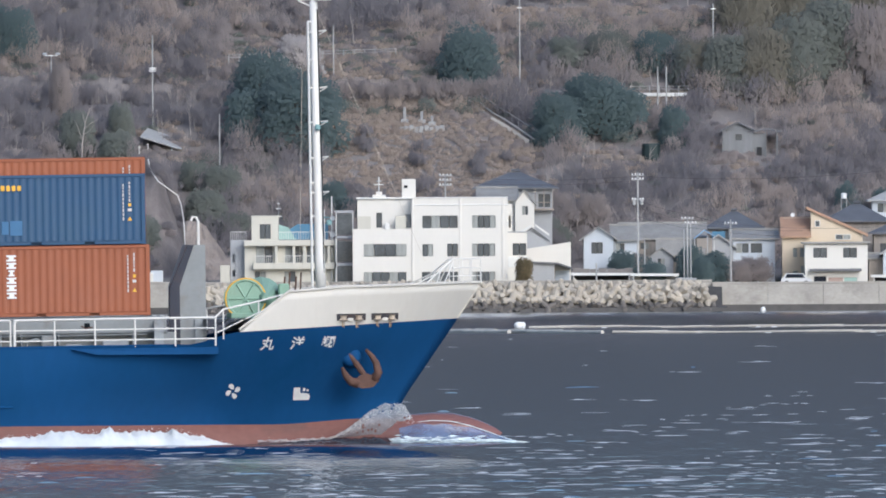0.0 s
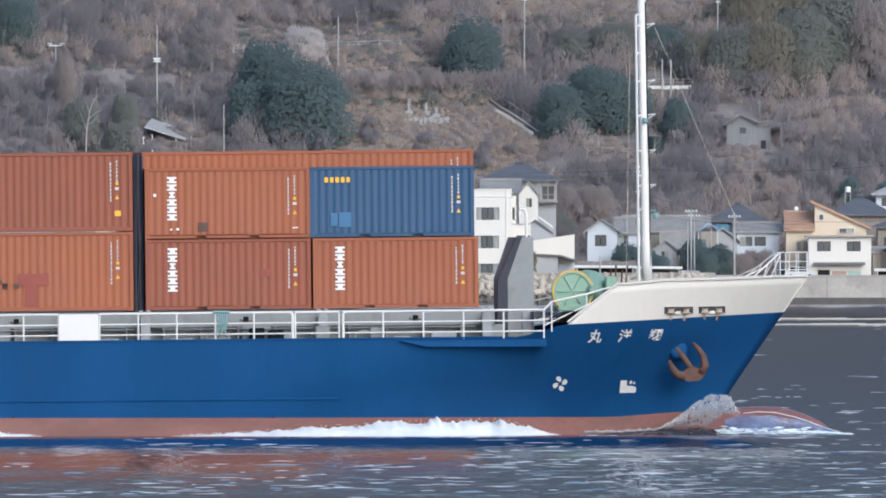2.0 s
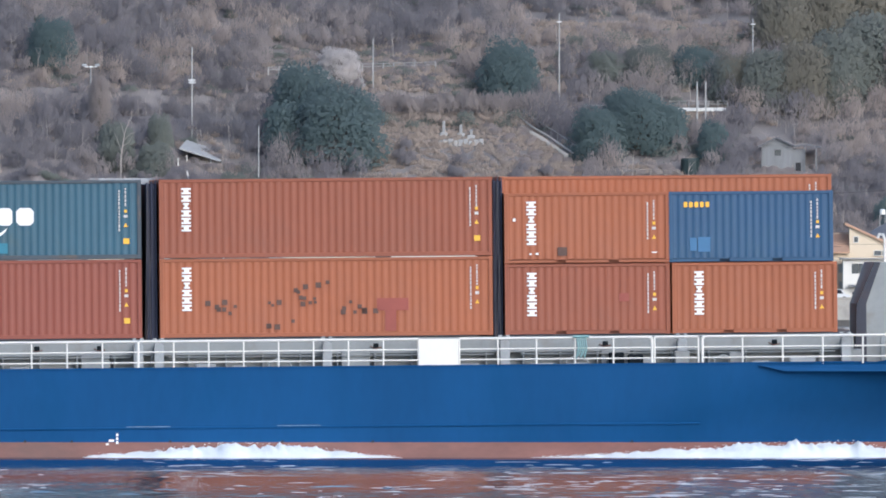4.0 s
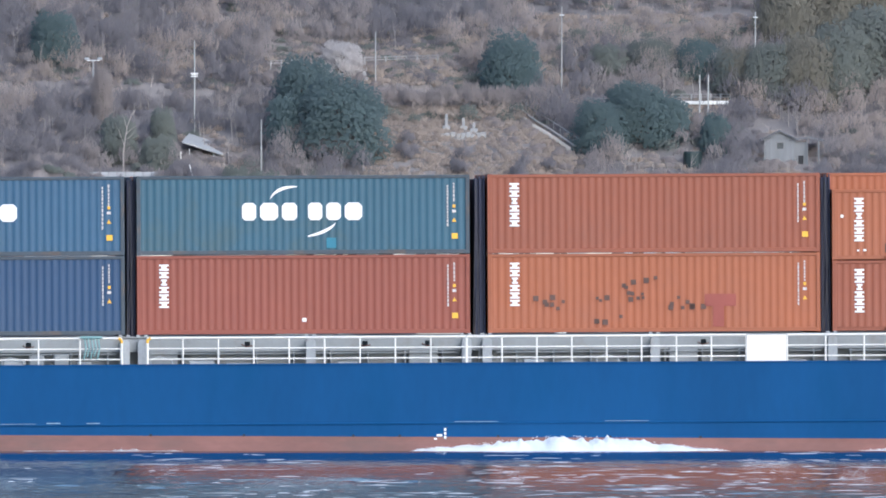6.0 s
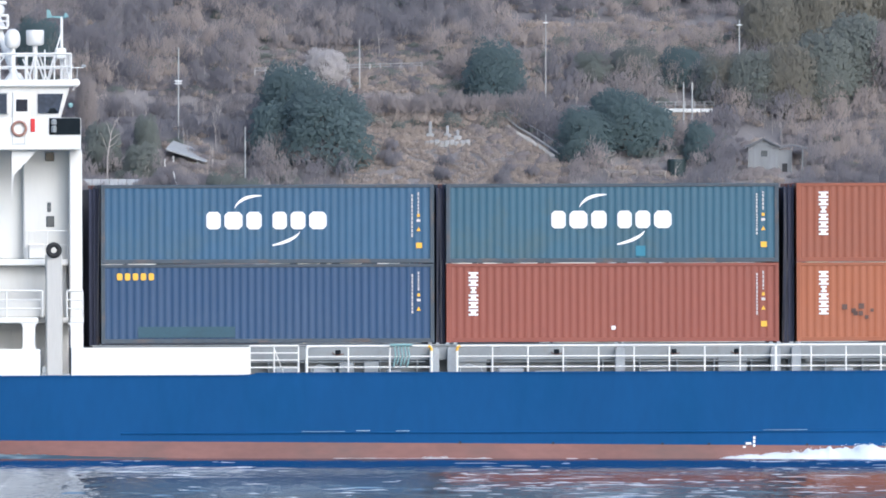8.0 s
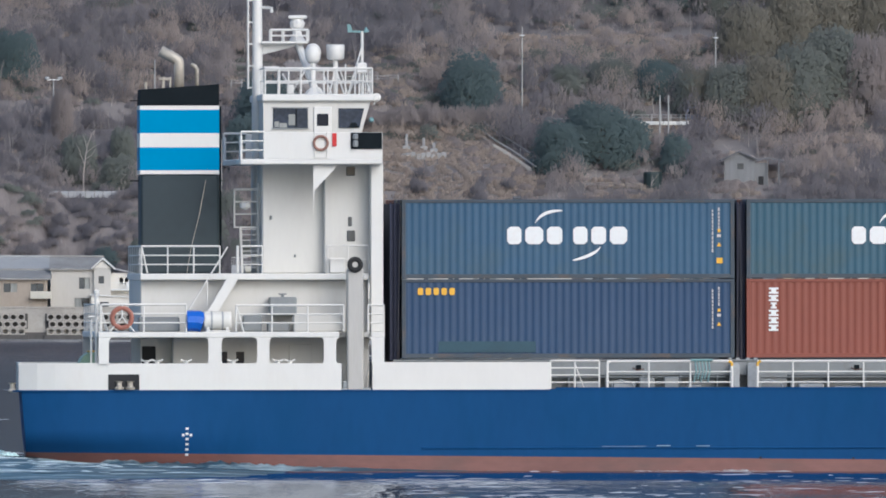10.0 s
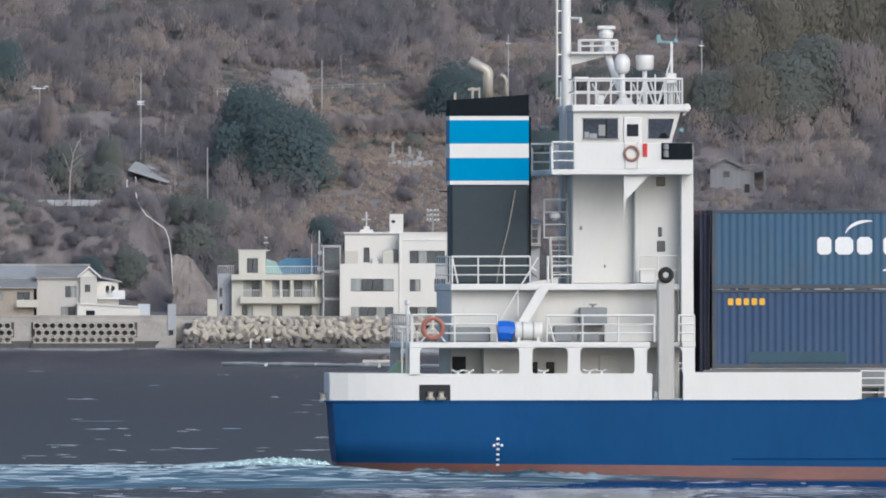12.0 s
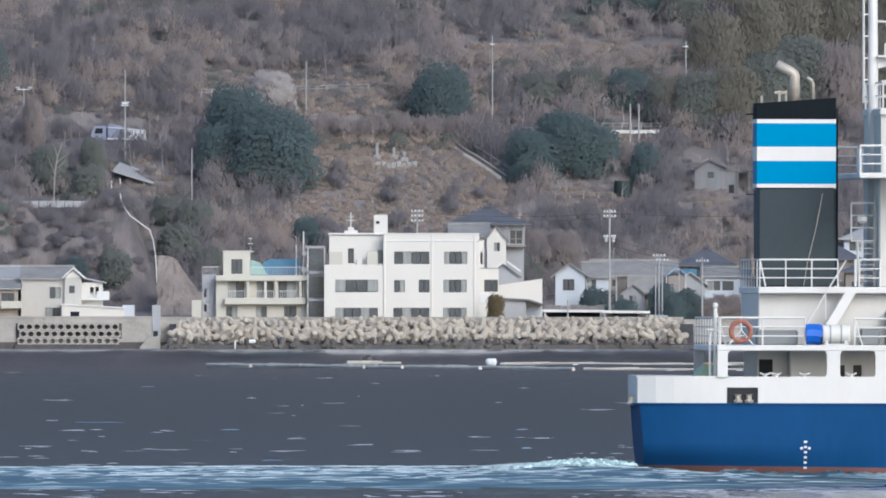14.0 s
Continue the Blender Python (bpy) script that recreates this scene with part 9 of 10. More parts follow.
def hill_hut():
    h = thing("hut", "weathered grey two-storey hut with a lean-to", "hut", at=pose(34.6, 3185, 17.3))
    wall_box(h, -2.0, 1.6, 0, 3.4, -1, 3.4, HUT_BOARDS, [(-0.5, 0.3, 2.2, 2.9)])
    window(h, -0.5, 0.3, 2.2, 2.9, 0.12, 0)
    part("gable", Geo().prism([(-2.0, 3.35), (1.6, 3.35), (-0.2, 4.2)], 0, 3.4), HUT_BOARDS, h)
    part("roof", Geo().prism([(-2.5, 3.1), (-0.2, 4.2), (2.1, 3.15), (2.1, 3.3), (-0.2, 4.4), (-2.5, 3.3)], -0.4, 3.6), ROOF_DARK, h)
    part("lean_to", Geo().box(1.6, 3.0, 0.4, 3.2, -1, 3.0), HUT_BOARDS, h)
    part("doorway", Geo().box(2.0, 2.6, 0.33, 0.42, 0.2, 1.4), DARK, h)
    part("lean_to_roof", Geo().prism([(0.9, 3.1), (3.2, 3.45), (5.0, 3.1), (5.0, 3.25), (3.2, 3.62), (0.9, 3.25)], -0.2, 3.4), ROOF_DARK, h)
    part("post", Geo().box(4.3, 4.45, 0, 0.15, -1, 3.2), HUT_BOARDS, h)
    part("post", Geo().box(3.0, 3.12, 0, 0.12, -1, 3.3), HUT_BOARDS, h)


def hill_stair():
    """A long concrete stair with a kerb, running down the side of the clearing."""
    s = thing("hillside_stair", "long pale concrete stair down the edge of the clearing", "stair", at=pose(0, 0, 0))
    a, b = Vector((1.9, on_hill(0, 25.0), 0)), Vector((10.4, on_hill(0, 18.4), 0))
    n = 44
    for k in range(n):
        p = a + (b - a) * (k / n)
        z = ground(p.x, p.y) + 0.35
        part("step", Geo().box(p.x - 0.25, p.x + 0.25, p.y - 0.5, p.y + 0.5, z - 0.5, z, 0.02), STEPS, s)
    pts = []
    for k in range(12):
        p = a + (b - a) * (k / 11)
        pts.append((p.x + 0.3, p.y - 0.4, ground(p.x, p.y) + 0.75))
    part("kerb", Geo().tube(pts, 0.10, 5), STEPS, s)
    part("handrail", Geo().tube([(x + 0.5, y, z + 0.75) for x, y, z in pts], 0.035, 5), POLE, s)
    for x, y, z in pts:
        part("rail_post", Geo().tube([(x + 0.5, y, z - 0.6), (x + 0.5, y, z + 0.75)], 0.03, 4), POLE, s)
    soil = material("bare_earth", (0.34, 0.255, 0.195), 0.95, 0, 0.2, 0.6, 0.3)
    bare = tagged(new("bare_earth"), "patches of bare tan earth on the slope", "earth", kind="structure")
    ring = []
    for k in range(14):
        t = 2 * math.pi * k / 14
        x, zz = -14.6 + 3.4 * math.cos(t) * (1 + 0.2 * math.sin(3 * t)), 12.5 + 1.3 * math.sin(t) + 0.3 * math.cos(2 * t)
        y = on_hill(x, zz)
        ring.append((x, y - 0.3, ground(x, y) + 0.4))
    part("earth", Geo().add(ring, [tuple(range(14))]), soil, bare)
    g = Geo()
    ring = []
    for k in range(14):
        t = 2 * math.pi * k / 14
        x, zz = 0.2 + 1.6 * math.cos(t) * (1 + 0.25 * math.sin(3 * t)) - 0.5 * math.sin(t), 24.3 + 1.0 * math.sin(t) + 0.3 * math.cos(2 * t)
        y = on_hill(x, zz)
        ring.append((x, y - 0.3, ground(x, y) + 0.35))
    part("earth", g.add(ring, [tuple(range(14))]), soil, bare)
    # the broken earth bank between the rock face and the cream building
    g = Geo()
    n, rows = 26, 14
    for i in range(n):
        x = -29.6 + 5.6 * i / (n - 1)
        top = 10.4 - 4.2 * ramp(-28.4, -24.2, x) + 0.5 * noise.noise(Vector((x * 0.9, 2.0, 0)))
        for k in range(rows):
            q = k / (rows - 1)
            z = 2.6 + (top - 2.6) * q
            rough = 0.7 * noise.noise(Vector((x * 0.8, z * 0.8, 3.0))) + 0.3 * noise.noise(Vector((x * 2.1, z * 2.1, 4.0)))
            g.v.append((x + 0.3 * rough, 3139.0 + 6.5 * q + 1.1 * rough, z))
    g.f += [(i * rows + k, (i + 1) * rows + k, (i + 1) * rows + k + 1, i * rows + k + 1) for i in range(n - 1) for k in range(rows - 1)]
    part("earth", g, material("broken_earth", (0.25, 0.212, 0.185), 0.95, 0, 0.25, 0.5, 0.8, (0.15, 0.13, 0.12), 0.9, 0.4), bare)


def graves():
    for x, z, dx in ((-4.4, 21.9, 0), (-2.4, 22.0, 1), (-1.2, 21.7, 0), (-16.0, 27.0, 1), (-14.0, 28.0, 0)):
        g = thing("grave_stone", "grey stone grave marker on the terrace", "grave stone", "grave stones", at=hill_pose(x, z, -0.5))
        h = 1.5 if x == -4.4 else 1.1 if dx else 0.8
        part("plinth", Geo().box(-0.45, 0.45, -0.4, 0.4, -0.6, 0.35, 0.04), STONE, g)
        part("pillar", Geo().box(-0.17, 0.17, -0.17, 0.17, 0.35, h + 0.2, 0.04), STONE, g)
    w = thing("terrace_wall", "low stone terrace wall below the graves", "stone wall", at=hill_pose(-2.5, 21.0, -0.8))
    for k in range(9):
        part("stone", Geo().box(-2.6 + k * 0.6, -2.05 + k * 0.6, -0.3, 0.3, -0.5, 0.55 + 0.1 * (k % 3), 0.05), STONE, w)


def fence_on_hill(x0, x1, z0, z1, label, step=1.2, h=0.75, mat=POLE):
    f = thing("fence", label, "fence", "fences on the hill", at=pose(0, 0, 0))
    n = int((x1 - x0) / step)
    pts = []
    for k in range(n + 1):
        x = x0 + (x1 - x0) * k / n
        z = z0 + (z1 - z0) * k / n
        y = on_hill(x, z) - 1.2
        b = z - 0.1
        pts.append((x, y, b))
        part("post", Geo().box(x - 0.05, x + 0.05, y - 0.06, y + 0.06, b - 0.9, b + h), mat, f)
    for d in (0.92, 0.5):
        part("bar", Geo().tube([(x, y, b + h * d) for x, y, b in pts], 0.04, 4), mat, f)


def hill_road():
    """The road across the slope: a terrace with a kerb wall, where it shows between the trees."""
    r = tagged(new("road"), "narrow road cut across the hillside", "road", kind="structure")
    part("carriageway", Geo().prism([(-140, 17.0), (140, 20.0), (140, 24.45), (12, 24.45), (-35, 23.2), (-140, 21.5)], 3198.8, 3203.5), material("road_asphalt", (0.09, 0.088, 0.085), 0.9, 0, 0.15, 0.3, 0.2), r)
    part("bank", Geo().prism_x([(3203.4, 24.0), (3203.6, 25.4), (3206.5, 27.8), (3208, 27.0), (3208, 24.0)], -140, 140), HILL, r)
    w = thing("road_wall", "pale retaining wall and kerb below the road", "retaining wall", at=pose(0, 0, 0))
    part("coping", Geo().box(22.2, 28.6, 3197.0, 3197.6, 24.72, 25.15, 0.03), TRIM, w)
    part("face", Geo().box(22.2, 28.6, 3197.2, 3197.7, 23.4, 24.72), DRY_GRASS, w)
    part("terrace_edge", Geo().box(-34.4, -30.3, 3197.0, 3197.5, 21.8, 22.35, 0.03), STEPS, w)
    part("rock_edge", Geo().box(11.8, 14.2, 3197.0, 3197.6, 24.7, 25.5, 0.12), STONE, w)
    fence_on_hill(22.0, 28.8, 25.3, 25.3, "thin grey road fence", 1.1, 0.8, POLE)


def slope_pipe():
    p = thing("drain_pipe", "white drain pipe running down the rock face", "pipe", at=pose(0, 0, 0))
    pts = []
    for x, z in ((-34.0, 17.6), (-33.7, 16.3), (-32.8, 15.0), (-30.6, 13.4), (-30.2, 12.3), (-29.9, 10.4), (-29.7, 7.0)):
        y = 3158.0
        for k in range(60):
            yy = 3144 + k * 0.4
            if ground(x, yy) > z - 0.1:
                y = yy
                break
        pts.append((x, y - 1.0, z))
    for a, b in zip(pts, pts[1:]):
        part("pipe_length", Geo().tube([a, b], 0.06, 7), PIPE, p)
    q = thing("drain_pipe", "short pale pipe end on the rock", "pipe", at=pose(0, 0, 0))
    part("pipe_length", Geo().tube([(-29.0, 3146.0, 5.7), (-27.5, 3146.5, 4.2)], 0.12, 7), PIPE, q)
    f = thing("barrier", "low grey-green barrier along the top of the rock", "barrier", at=pose(0, 0, 0))
    for k in range(11):
        x = -47.4 + k * 1.0
        y = 3160.0
        part("panel", Geo().box(x, x + 0.94, y, y + 0.12, 16.0, 16.75, 0.03), WALL_GREY, f)


def water_tank():
    t = thing("water_tank", "dark water tank among the trees", "tank", at=hill_pose(24.3, 17.3))
    part("body", Geo().lathe([(1.05, -0.5), (1.1, 0.0), (1.1, 1.6), (1.0, 1.8)], 0, 0, 14), material("tank_dark_green", (0.02, 0.035, 0.035), 0.5), t)
    fence_on_hill(16.4, 23.0, 17.2, 17.0, "thin wire fence on posts", 1.6, 0.9, WALL_WOOD)


dead_tree()
hill_shed()
hill_hut()
hill_stair()
graves()
hill_road()
slope_pipe()
water_tank()
fence_on_hill(-25.0, -5.4, 29.35, 30.0, "white post and rail fence along the path", mat=POLE)
fence_on_hill(-57.0, -52.0, 34.8, 34.4, "short pale rail beside the upper path")
fence_on_hill(-8.0, -4.8, 35.6, 35.7, "short pale rail beside the upper path")


# ---- truck on the hill road ----
WHEELS = []


def truck():
    t = thing("truck", "white and blue flatbed truck on the hill road", "truck")
    part("cab", Geo().prism([(0, 0.5), (1.7, 0.5), (1.7, 2.5), (0.35, 2.5), (0.0, 1.6)], -1.0, 1.0), TRUCK_BLUE, t)
    part("side_window", Geo().prism([(0.35, 1.6), (1.3, 1.6), (1.3, 2.2), (0.5, 2.2)], -1.03, -0.99), GLASS, t)
    part("flatbed", Geo().box(1.8, 6.4, -1.05, 1.05, 0.85, 1.1, 0.03), TRUCK_WHITE, t)
    part("load", Geo().prism([(1.9, 1.1), (6.3, 1.1), (6.3, 2.05), (4.8, 2.2), (2.2, 2.75), (1.9, 2.6)], -1.0, 1.0), TRUCK_BLUE, t, "load under a blue sheet")
    part("tail_box", Geo().box(4.2, 6.4, -1.07, -0.98, 1.05, 1.95, 0.03), TRUCK_WHITE, t)
    part("side_rail", Geo().tube([(1.8, -1.08, 2.35), (6.3, -1.08, 1.95)], 0.06, 5), TRUCK_WHITE, t)
    for x in (0.9, 5.1):
        for y in (-0.9, 0.9):
            w = part("wheel", Geo().lathe_y([(0.2, -0.14), (0.42, -0.12), (0.42, 0.12), (0.2, 0.14)], 0, 0, 16), RUBBER, t)
            w.location = (x, y, 0.42)
            part("rim", Geo().lathe_y([(0.02, -0.1), (0.2, -0.15), (0.2, 0.15), (0.02, 0.1)], 0, 0, 10), TRIM, w)
            WHEELS.append(w)
    return t


TRUCK = truck()


# ---- foam, wake and wavelets ----
AFLOAT = []          # things that travel with the ship on the level water


def water_pose(t):
    m = ship_pose(t)
    return pose(m.translation.x, m.translation.y, SEA_Z, 0, 0, SHIP_TURN)


def foam_ridge(name, label, x0, x1, height, reach=1.1, mat=FOAM, seed=1, spray=True):
    """A torn white crest along the ship's side; height(x) gives its height."""
    rnd = random.Random(seed)
    ob = tagged(new(name), label, "foam", "foam beside the ship")
    g = Geo()
    step = 0.09
    n = int((x1 - x0) / step)
    rows = 7
    for i in range(n + 1):
        x = x0 + i * step
        h = max(0.0, height(x))
        tear = 0.78 + 0.45 * abs(lump(x, seed, 1.1)) + 0.30 * max(0.0, lump(x, seed + 3, 2.6)) + 0.08 * lump(x, seed + 5, 6.0)
        w = reach * (0.4 + min(1.0, h * 1.8)) * (0.9 + 0.4 * lump(x, seed + 9, 1.1))
        base = -half_breadth(x, 0.1) - 0.01
        for k in range(rows):
            q = k / (rows - 1)
            z = h * tear * (1 - q ** 1.6) * (1 + 0.28 * lump(x * 3, q * 4 + seed, 2.0)) - 0.03
            g.v.append((x, base - w * q, z))
    g.f += [(i * rows + k, (i + 1) * rows + k, (i + 1) * rows + k + 1, i * rows + k + 1) for i in range(n) for k in range(rows - 1)]
    part("crest", g, mat, ob, "", True)
    AFLOAT.append(ob)
    if not spray:
        return ob
    g = Geo()
    for i in range(int((x1 - x0) * 26)):
        x = rnd.uniform(x0, x1)
        h = max(0.0, height(x))
        if h < 0.05:
            continue
        z = h * rnd.uniform(0.5, 1.06)
        y = -half_breadth(x, 0.1) - rnd.uniform(0.03, 0.5)
        s = rnd.uniform(0.008, 0.03)
        g.add([(x - s, y, z), (x + s, y, z - s * 0.4), (x + s * 0.3, y, z + s), (x, y - s, z)], [(0, 1, 3), (1, 2, 3), (2, 0, 3), (0, 2, 1)])
    part("spray", g, mat, ob, kind="stuff")
    return ob


foam_ridge("bow_foam", "bright white foam crest along the bow shoulder", 50.5, 68.1, lambda x: 0.58 * ramp(52.5, 65, x) ** 0.8 * (1 - ramp(65.2, 68.0, x)) + 0.02, 1.3, FOAM, 1)
foam_ridge("side_foam", "white breaking foam crest along the hull", 36.8, 49.6, lambda x: 0.50 * (0.25 * ramp(36.8, 37.6, x) + 0.75 * ramp(37.4, 42.5, x)) * (1 - ramp(42.6, 49.0, x)) ** 0.8 + 0.03 * (1 - ramp(48, 49.6, x)), 1.2, FOAM, 2)
foam_ridge("after_foam", "thin broken foam line along the after hull", 21.0, 31.0, lambda x: 0.07 * ramp(21, 24, x) * (1 - ramp(27, 31, x)) * (0.6 + 0.8 * max(0, lump(x, 7, 1.3))), 0.5, FOAM_THIN, 3)
foam_ridge("quarter_wave", "blue-green wave lapping the ship's quarter", 0.6, 19.0, lambda x: 0.46 * (1 - ramp(3, 20, x)) * (0.8 + 0.5 * max(0, lump(x, 2, 0.6))) + 0.01, 2.6, WAKE_WATER, 4, False)


foam_ridge("bow_wave", "dark blue wave of water climbing the bow", 66.5, 74.6, lambda x: 0.26 * ramp(67.0, 73.0, x) * (1 - ramp(73.4, 74.6, x)) + 0.01, 2.0, WATER, 5, False)


def bow_splash():
    """The sheet of water thrown up at the stem, full of air, and the skin of water over the bulb."""
    ob = tagged(new("bow_splash"), "grey-white sheet of spray rising at the stem", "spray", "foam beside the ship")
    rnd = random.Random(6)

    def crest(x):
        return 0.16 + 1.30 * ramp(70.6, 73.6, x) ** 1.5 * (1 - 0.75 * ramp(73.9, 74.9, x)) + 0.06 * lump(x, 1, 4.0)

    def side(x):
        return -half_breadth(min(x, 73.9), 0.4) - 0.06

    g = Geo()
    n, rows = 90, 12
    for i in range(n + 1):
        x = 68.6 + 6.2 * i / n
        h, lo = crest(x), 0.02 + 0.40 * ramp(69.0, 73.6, x)
        for k in range(rows):
            q = k / (rows - 1)
            z = lo * 0.8 + max(0.02, h - lo * 0.8) * q
            g.v.append((x, side(x) - 0.30 * math.sin(q * 2.6) - 0.10 * lump(x * 3, q * 5, 2), z + 0.04 * lump(x * 4, q * 7, 1.5)))
    g.f += [(i * rows + k, (i + 1) * rows + k, (i + 1) * rows + k + 1, i * rows + k + 1) for i in range(n) for k in range(rows - 1) if rnd.random() > 0.05]
    part("sheet", g, THROWN, ob, "", True)
    g = Geo()
    for i in range(1500):
        x = 68.8 + 6.0 * rnd.random() ** 0.6
        h, lo = crest(x), 0.02 + 0.40 * ramp(69.0, 73.6, x)
        q = 1 - abs(rnd.gauss(0, 0.22)) if i % 3 else 1 - abs(rnd.gauss(0, 0.5))
        if q < 0:
            continue
        z, y = lo * 0.8 + (h - lo * 0.8) * q + rnd.uniform(-0.02, 0.05), side(x) - 0.34 * math.sin(min(1, q) * 2.6) - rnd.uniform(0.02, 0.12)
        s, t = rnd.uniform(0.005, 0.014), rnd.uniform(1.0, 2.6)
        g.add([(x - s * t, y, z - s), (x + s * 0.5, y, z - s * 0.4), (x + s * t, y, z + s), (x, y - s, z + s * 0.6)], [(0, 1, 3), (1, 2, 3), (2, 0, 3), (0, 2, 1)])
    part("spray", g, FOAM, ob, kind="stuff")
    g = Geo()
    for i in range(25):
        x = 73.9 + 4.3 * i / 24
        top = 0.66 * max(0.0, 1 - ((x - 75.0) / 3.3) ** 2) * (1 + 0.15 * lump(x, 3, 1.6))
        for k in range(7):
            q = k / 6
            g.v.append((x, -1.85 + 0.95 * q + 0.35 * max(0, x - 76.5), 0.02 + top * q ** 0.8 + 0.03 * lump(x * 2, q * 4, 1.4)))
    g.f += [(7 * i + k, 7 * i + 7 + k, 7 * i + 8 + k, 7 * i + 1 + k) for i in range(24) for k in range(6)]
    part("water_film", g, FILM, ob, "thin blue film of water over the bulb", True)
    rim = [(74.6, -0.75, 0.78), (75.1, -0.7, 0.83), (75.8, -0.6, 0.80), (76.5, -0.5, 0.64), (77.1, -0.4, 0.44), (77.6, -0.3, 0.25), (78.3, 0.0, 0.03)]
    part("rim", Geo().tube(rim, 0.010, 5, 0.022), FOAM_THIN, ob)
    g = Geo()
    for i in range(420):
        x = rnd.uniform(73.6, 78.4)
        y, z = -rnd.uniform(1.0, 2.8), 0.02 + abs(rnd.gauss(0, 0.09)) * ramp(78.6, 76.5, x)
        L, w = rnd.uniform(0.06, 0.3), rnd.uniform(0.012, 0.035)
        g.add([(x - L, y, z), (x, y - 0.1, z - w * 0.3), (x + L, y, z), (x, y, z + w)], [(0, 1, 2, 3)])
    part("froth", g, FOAM_THIN, ob, kind="stuff")
    AFLOAT.append(ob)


def wake():
    """Stirred water astern, a low rolling swell with foam streaks."""
    ob = tagged(new("wake"), "pale blue-green churned wake with foam streaks", "wake")
    xs = [-75 + 0.3 * i for i in range(300)]
    ys = [-52, -44, -36, -29, -23, -18, -14, -10, -7, -4, -1, 2, 5, 8]
    g = Geo()
    for x in xs:
        for y in ys:
            a = ramp(-52, 2, y) * (1 - 0.9 * ramp(3, 8, y))
            h = 0.42 + 0.18 * math.exp(-((x + 1.0) / 2.5) ** 2) - 0.07 * ramp(-10, -40, x)
            edge = 1 - ramp(-3.0, 14.0, x)
            z = h * a * edge + (0.10 * lump(x * 0.4, y * 0.25, 1.2) + 0.06 * lump(x, y * 0.6, 0.9)) * edge * ramp(-52, -40, y)
            yy = y if x < 0 or y < -8 else -8 + (y + 8) * 0.0
            g.v.append((x, yy - (6 if x > 1 and y > -10 else 0) * 0, z - 0.06 + 0.055 * edge))
    n = len(ys)
    g.f += [(i * n + k, (i + 1) * n + k, (i + 1) * n + k + 1, i * n + k + 1) for i in range(len(xs) - 1) for k in range(n - 1)]
    part("swell", g, WAKE_WATER, ob, "", True)
    rnd = random.Random(12)
    g = Geo()
    for i in range(2600):
        x = -75 * rnd.random() ** 0.9 + rnd.uniform(0, 6)
        y = rnd.choice((rnd.gauss(-14, 5), rnd.gauss(1.0, 1.2), rnd.uniform(-38, 2)))
        if y > 4 or y < -48 or (x > 0 and y > -9):
            continue
        L, w = rnd.uniform(0.3, 1.1) * rnd.choice((1, 1, 2.2)), rnd.uniform(0.15, 0.5)
        a = ramp(-52, 2, y) * (1 - 0.9 * ramp(3, 8, y))
        h = (0.42 + 0.18 * math.exp(-((x + 1.0) / 2.5) ** 2) - 0.07 * ramp(-10, -40, x)) * a * (1 - ramp(-3, 14, x)) + 0.03
        hh = rnd.uniform(0.008, 0.03)
        g.add([(x - L / 2, y, h - 0.02), (x - L * 0.2, y - w, h), (x + L * 0.25, y - w * 0.8, h), (x + L / 2, y, h - 0.02), (x - L * 0.15, y, h + hh), (x + L * 0.2, y, h + hh)],
              [(0, 1, 4), (1, 2, 5, 4), (2, 3, 5)])
    part("foam_streak", g, CHURN, ob, kind="stuff")
    g = Geo()
    for i in range(2200):
        x = 0.2 - abs(rnd.gauss(0, 4.2))
        y = rnd.uniform(-7, 3)
        z = 0.32 + 0.32 * math.exp(-((x + 1.2) / 2.5) ** 2) * rnd.uniform(0.2, 1.2)
        s = rnd.uniform(0.02, 0.09)
        g.add([(x - s * 2, y, z), (x + s * 2, y, z - s * 0.3), (x + s * 0.3, y, z + s), (x, y - s, z)], [(0, 1, 3), (1, 2, 3), (2, 0, 3), (0, 2, 1)])
    part("boil", g, BOIL, ob, kind="stuff")
    AFLOAT.append(ob)


bow_splash()
wake()


def wavelets(name, seed, count):
    """Small steep wavelets that catch the sky."""
    rnd = random.Random(seed)
    g = Geo()
    for i in range(count):
        v = 560 + 330 * rnd.random() ** 0.55
        y = 7.08 * 48400 / (v - 443)
        x = rnd.uniform(-30, 30) * y / 1000
        L = rnd.uniform(0.3, 1.0) * rnd.choice((1, 1, 1.8)) * (0.7 + 0.3 * y / 1000)
        h = rnd.uniform(0.022, 0.05) * (0.7 + 0.4 * y / 1000)
        d = h / math.tan(radians(rnd.uniform(4, 8)))
        z = SEA_Z
        row = []
        for k in range(6):
            q = k / 5
            e = math.sin(math.pi * q) ** 0.7
            xx = x + (q - 0.5) * L
            yy = y + 0.15 * lump(xx, y, 2.0)
            row += [(xx, yy - d * e, z), (xx, yy, z + h * e), (xx, yy + d * 0.5 * e, z)]
        g.add(row, [(3 * k + j, 3 * k + 3 + j, 3 * k + 4 + j, 3 * k + 1 + j) for k in range(5) for j in (0, 1)])
    me = g.mesh(name)
    me.materials.append(RIPPLE)
    return tagged(new(name, me), "small glinting wavelets on the sea", "wavelets", kind="stuff")


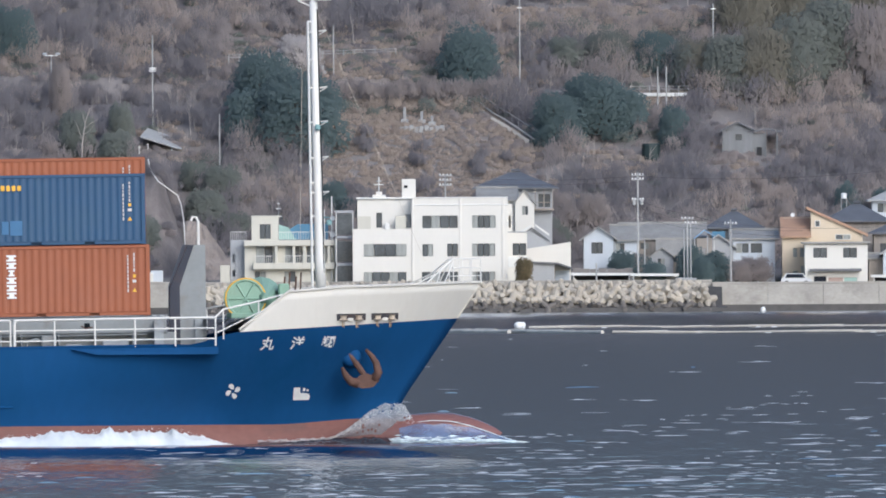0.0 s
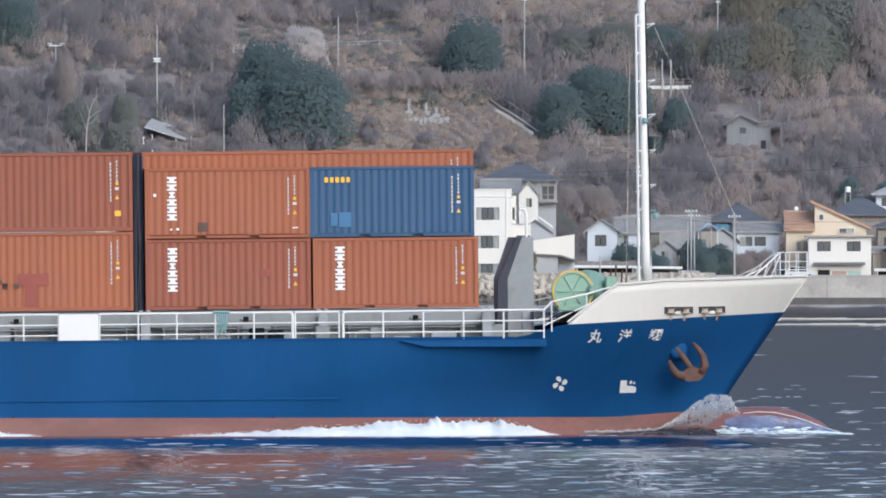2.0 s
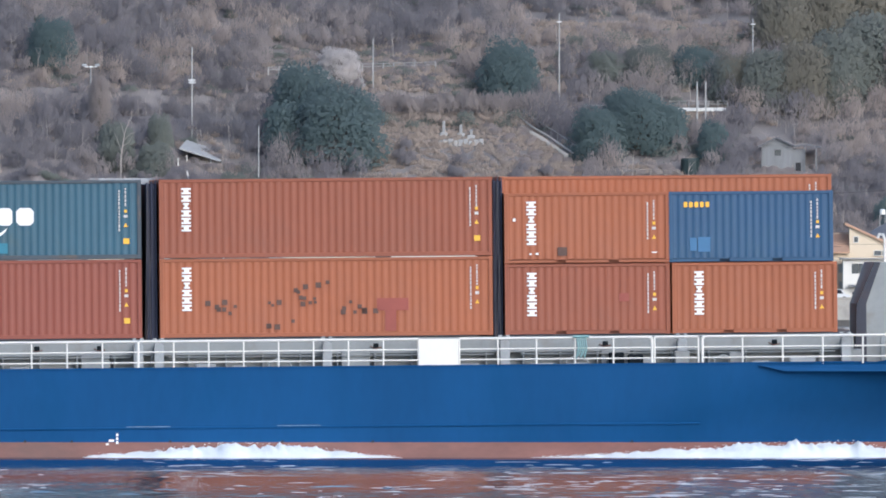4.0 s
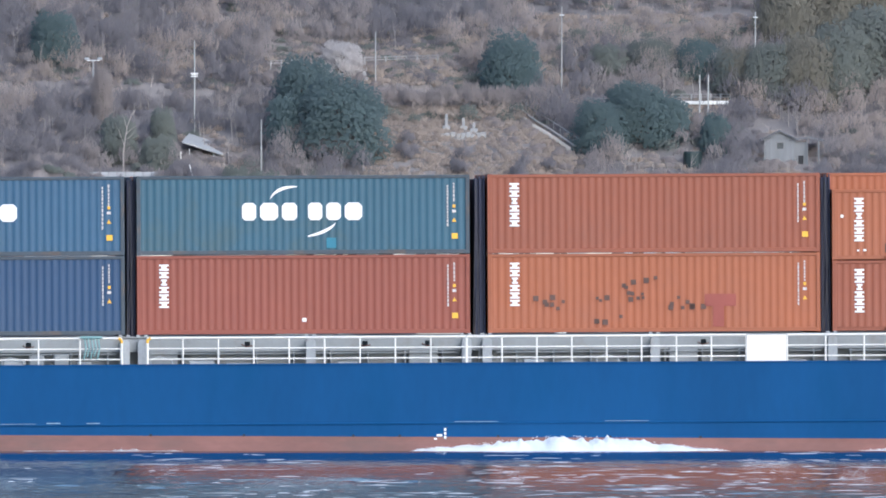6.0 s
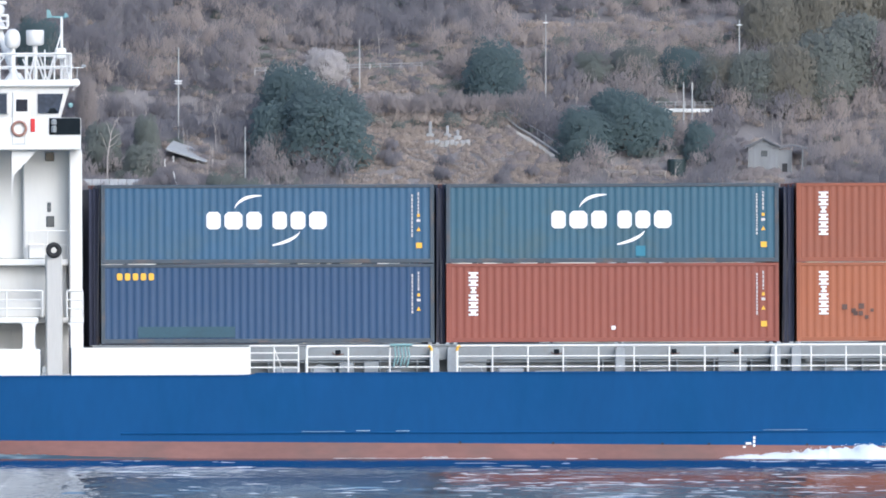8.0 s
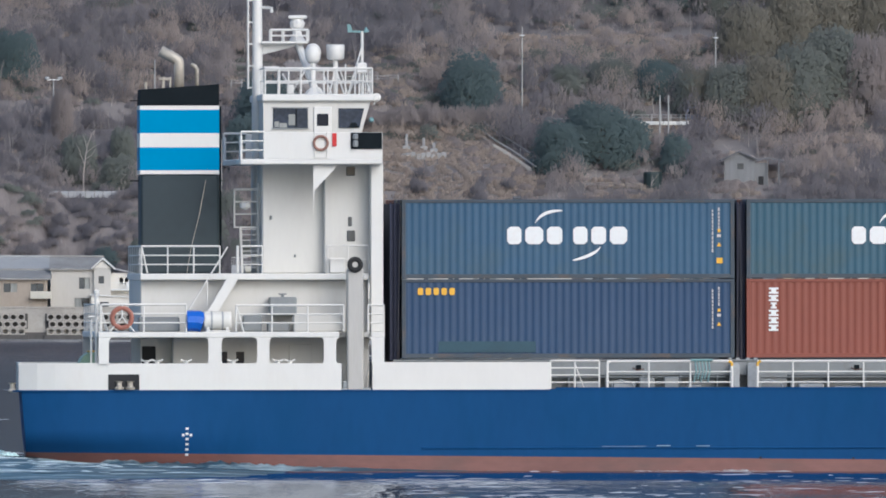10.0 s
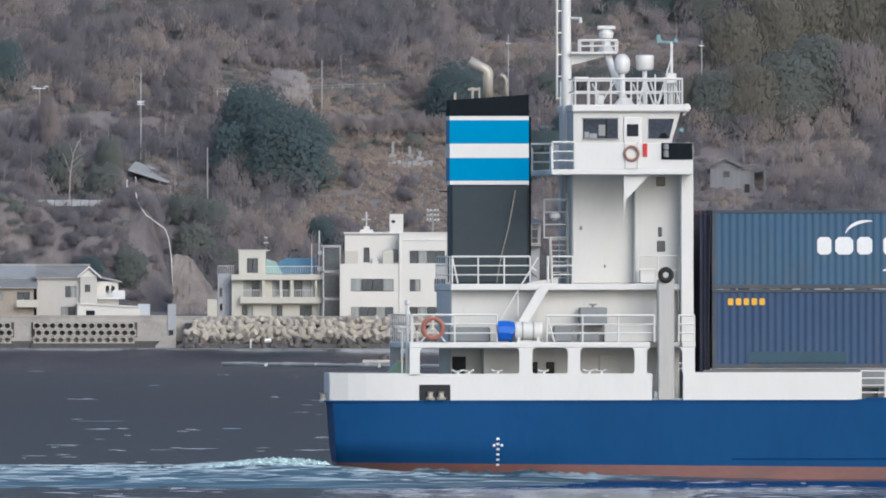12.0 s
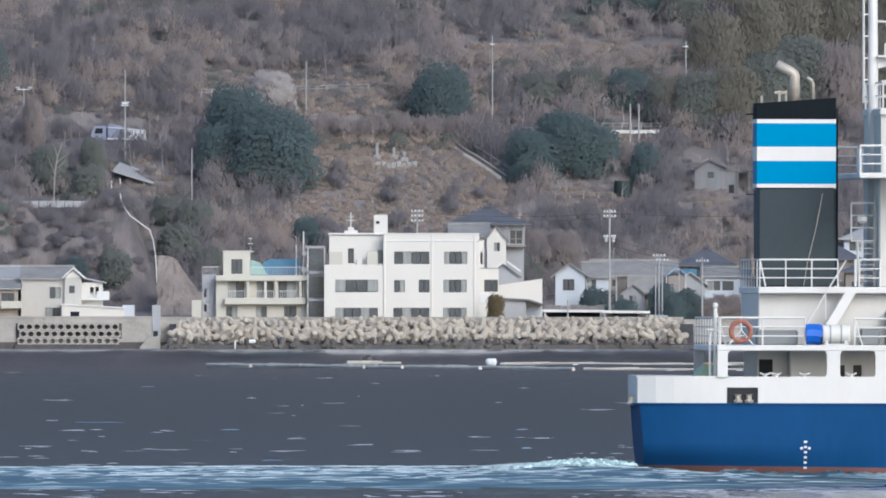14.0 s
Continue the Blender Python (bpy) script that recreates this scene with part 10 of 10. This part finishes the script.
def whitecaps(name, seed, count):
    """Thin white flecks in place of sky glints; the shine is in their colour."""
    rnd = random.Random(seed)
    g = Geo()
    for i in range(count):
        v = 562 + 330 * rnd.random() ** 0.42
        y = 7.08 * 48400 / (v - 443)
        x = rnd.uniform(-32, 32) * y / 1000
        if lump(x * 0.15, y * 0.012, 1.0) < -0.12:
            continue
        for j in range(rnd.choice((1, 1, 2, 3))):
            L = rnd.uniform(0.2, 0.75) * rnd.choice((1, 1, 2.0)) * (0.8 + 0.15 * y / 1000)
            h = rnd.uniform(0.008, 0.018) * (0.8 + 0.15 * y / 1000)
            xx, yy = x + rnd.uniform(-0.8, 0.8), y + rnd.uniform(-6, 6)
            row = []
            for k in range(5):
                q = k / 4
                e = math.sin(math.pi * (0.08 + 0.84 * q))
                row += [(xx + (q - 0.5) * L, yy - 0.12 * e, SEA_Z), (xx + (q - 0.5) * L, yy, SEA_Z + h * e), (xx + (q - 0.5) * L, yy + 0.2 * e, SEA_Z)]
            g.add(row, [(3 * k + j2, 3 * k + 3 + j2, 3 * k + 4 + j2, 3 * k + 1 + j2) for k in range(4) for j2 in (0, 1)])
    me = g.mesh(name, weld=False)
    me.materials.append(FLECK)
    return tagged(new(name, me), "thin white flecks painted as sky glints on the sea", "foam flecks", kind="stuff")


RIPPLE = water_material("wavelet_skin", (0.012, 0.022, 0.034), (0.80, 0.82, 0.85), 0.15, 0.05)
RIPPLES = [wavelets("wavelets", 1, 50), whitecaps("whitecaps", 2, 1000)]


# ---- what moves ----
def motions():
    times = [0.0, 0.1, 0.2] + [0.5 * k for k in range(1, 28)] + [13.8, 13.9, 14.0]
    for ob, m in MOVING:
        walk(ob, [(t, ship_pose(t) @ m) for t in times])
    for ob in AFLOAT:
        walk(ob, [(t, water_pose(t)) for t in times])
    for k, ob in enumerate(RIPPLES):
        walk(ob, [(t, pose((0.35 - 0.6 * k) * t, -0.4 * t, 0)) for t in times])
    # the truck drives west along the hill road, its wheels rolling
    walk(TRUCK, [(t, pose(11.7 - 16.5 * (t - 11.0), 3200.8, road_level(11.7 - 16.5 * (t - 11.0)))) for t in times])
    for w in WHEELS:
        x, y, z = w.location
        walk(w, [(f / 30, pose(x, y, z) @ pose(0, 0, 0, 0, -math.degrees(16.5 / 0.42 * f / 30) % 360 - 360, 0)) for f in range(421)])


motions()
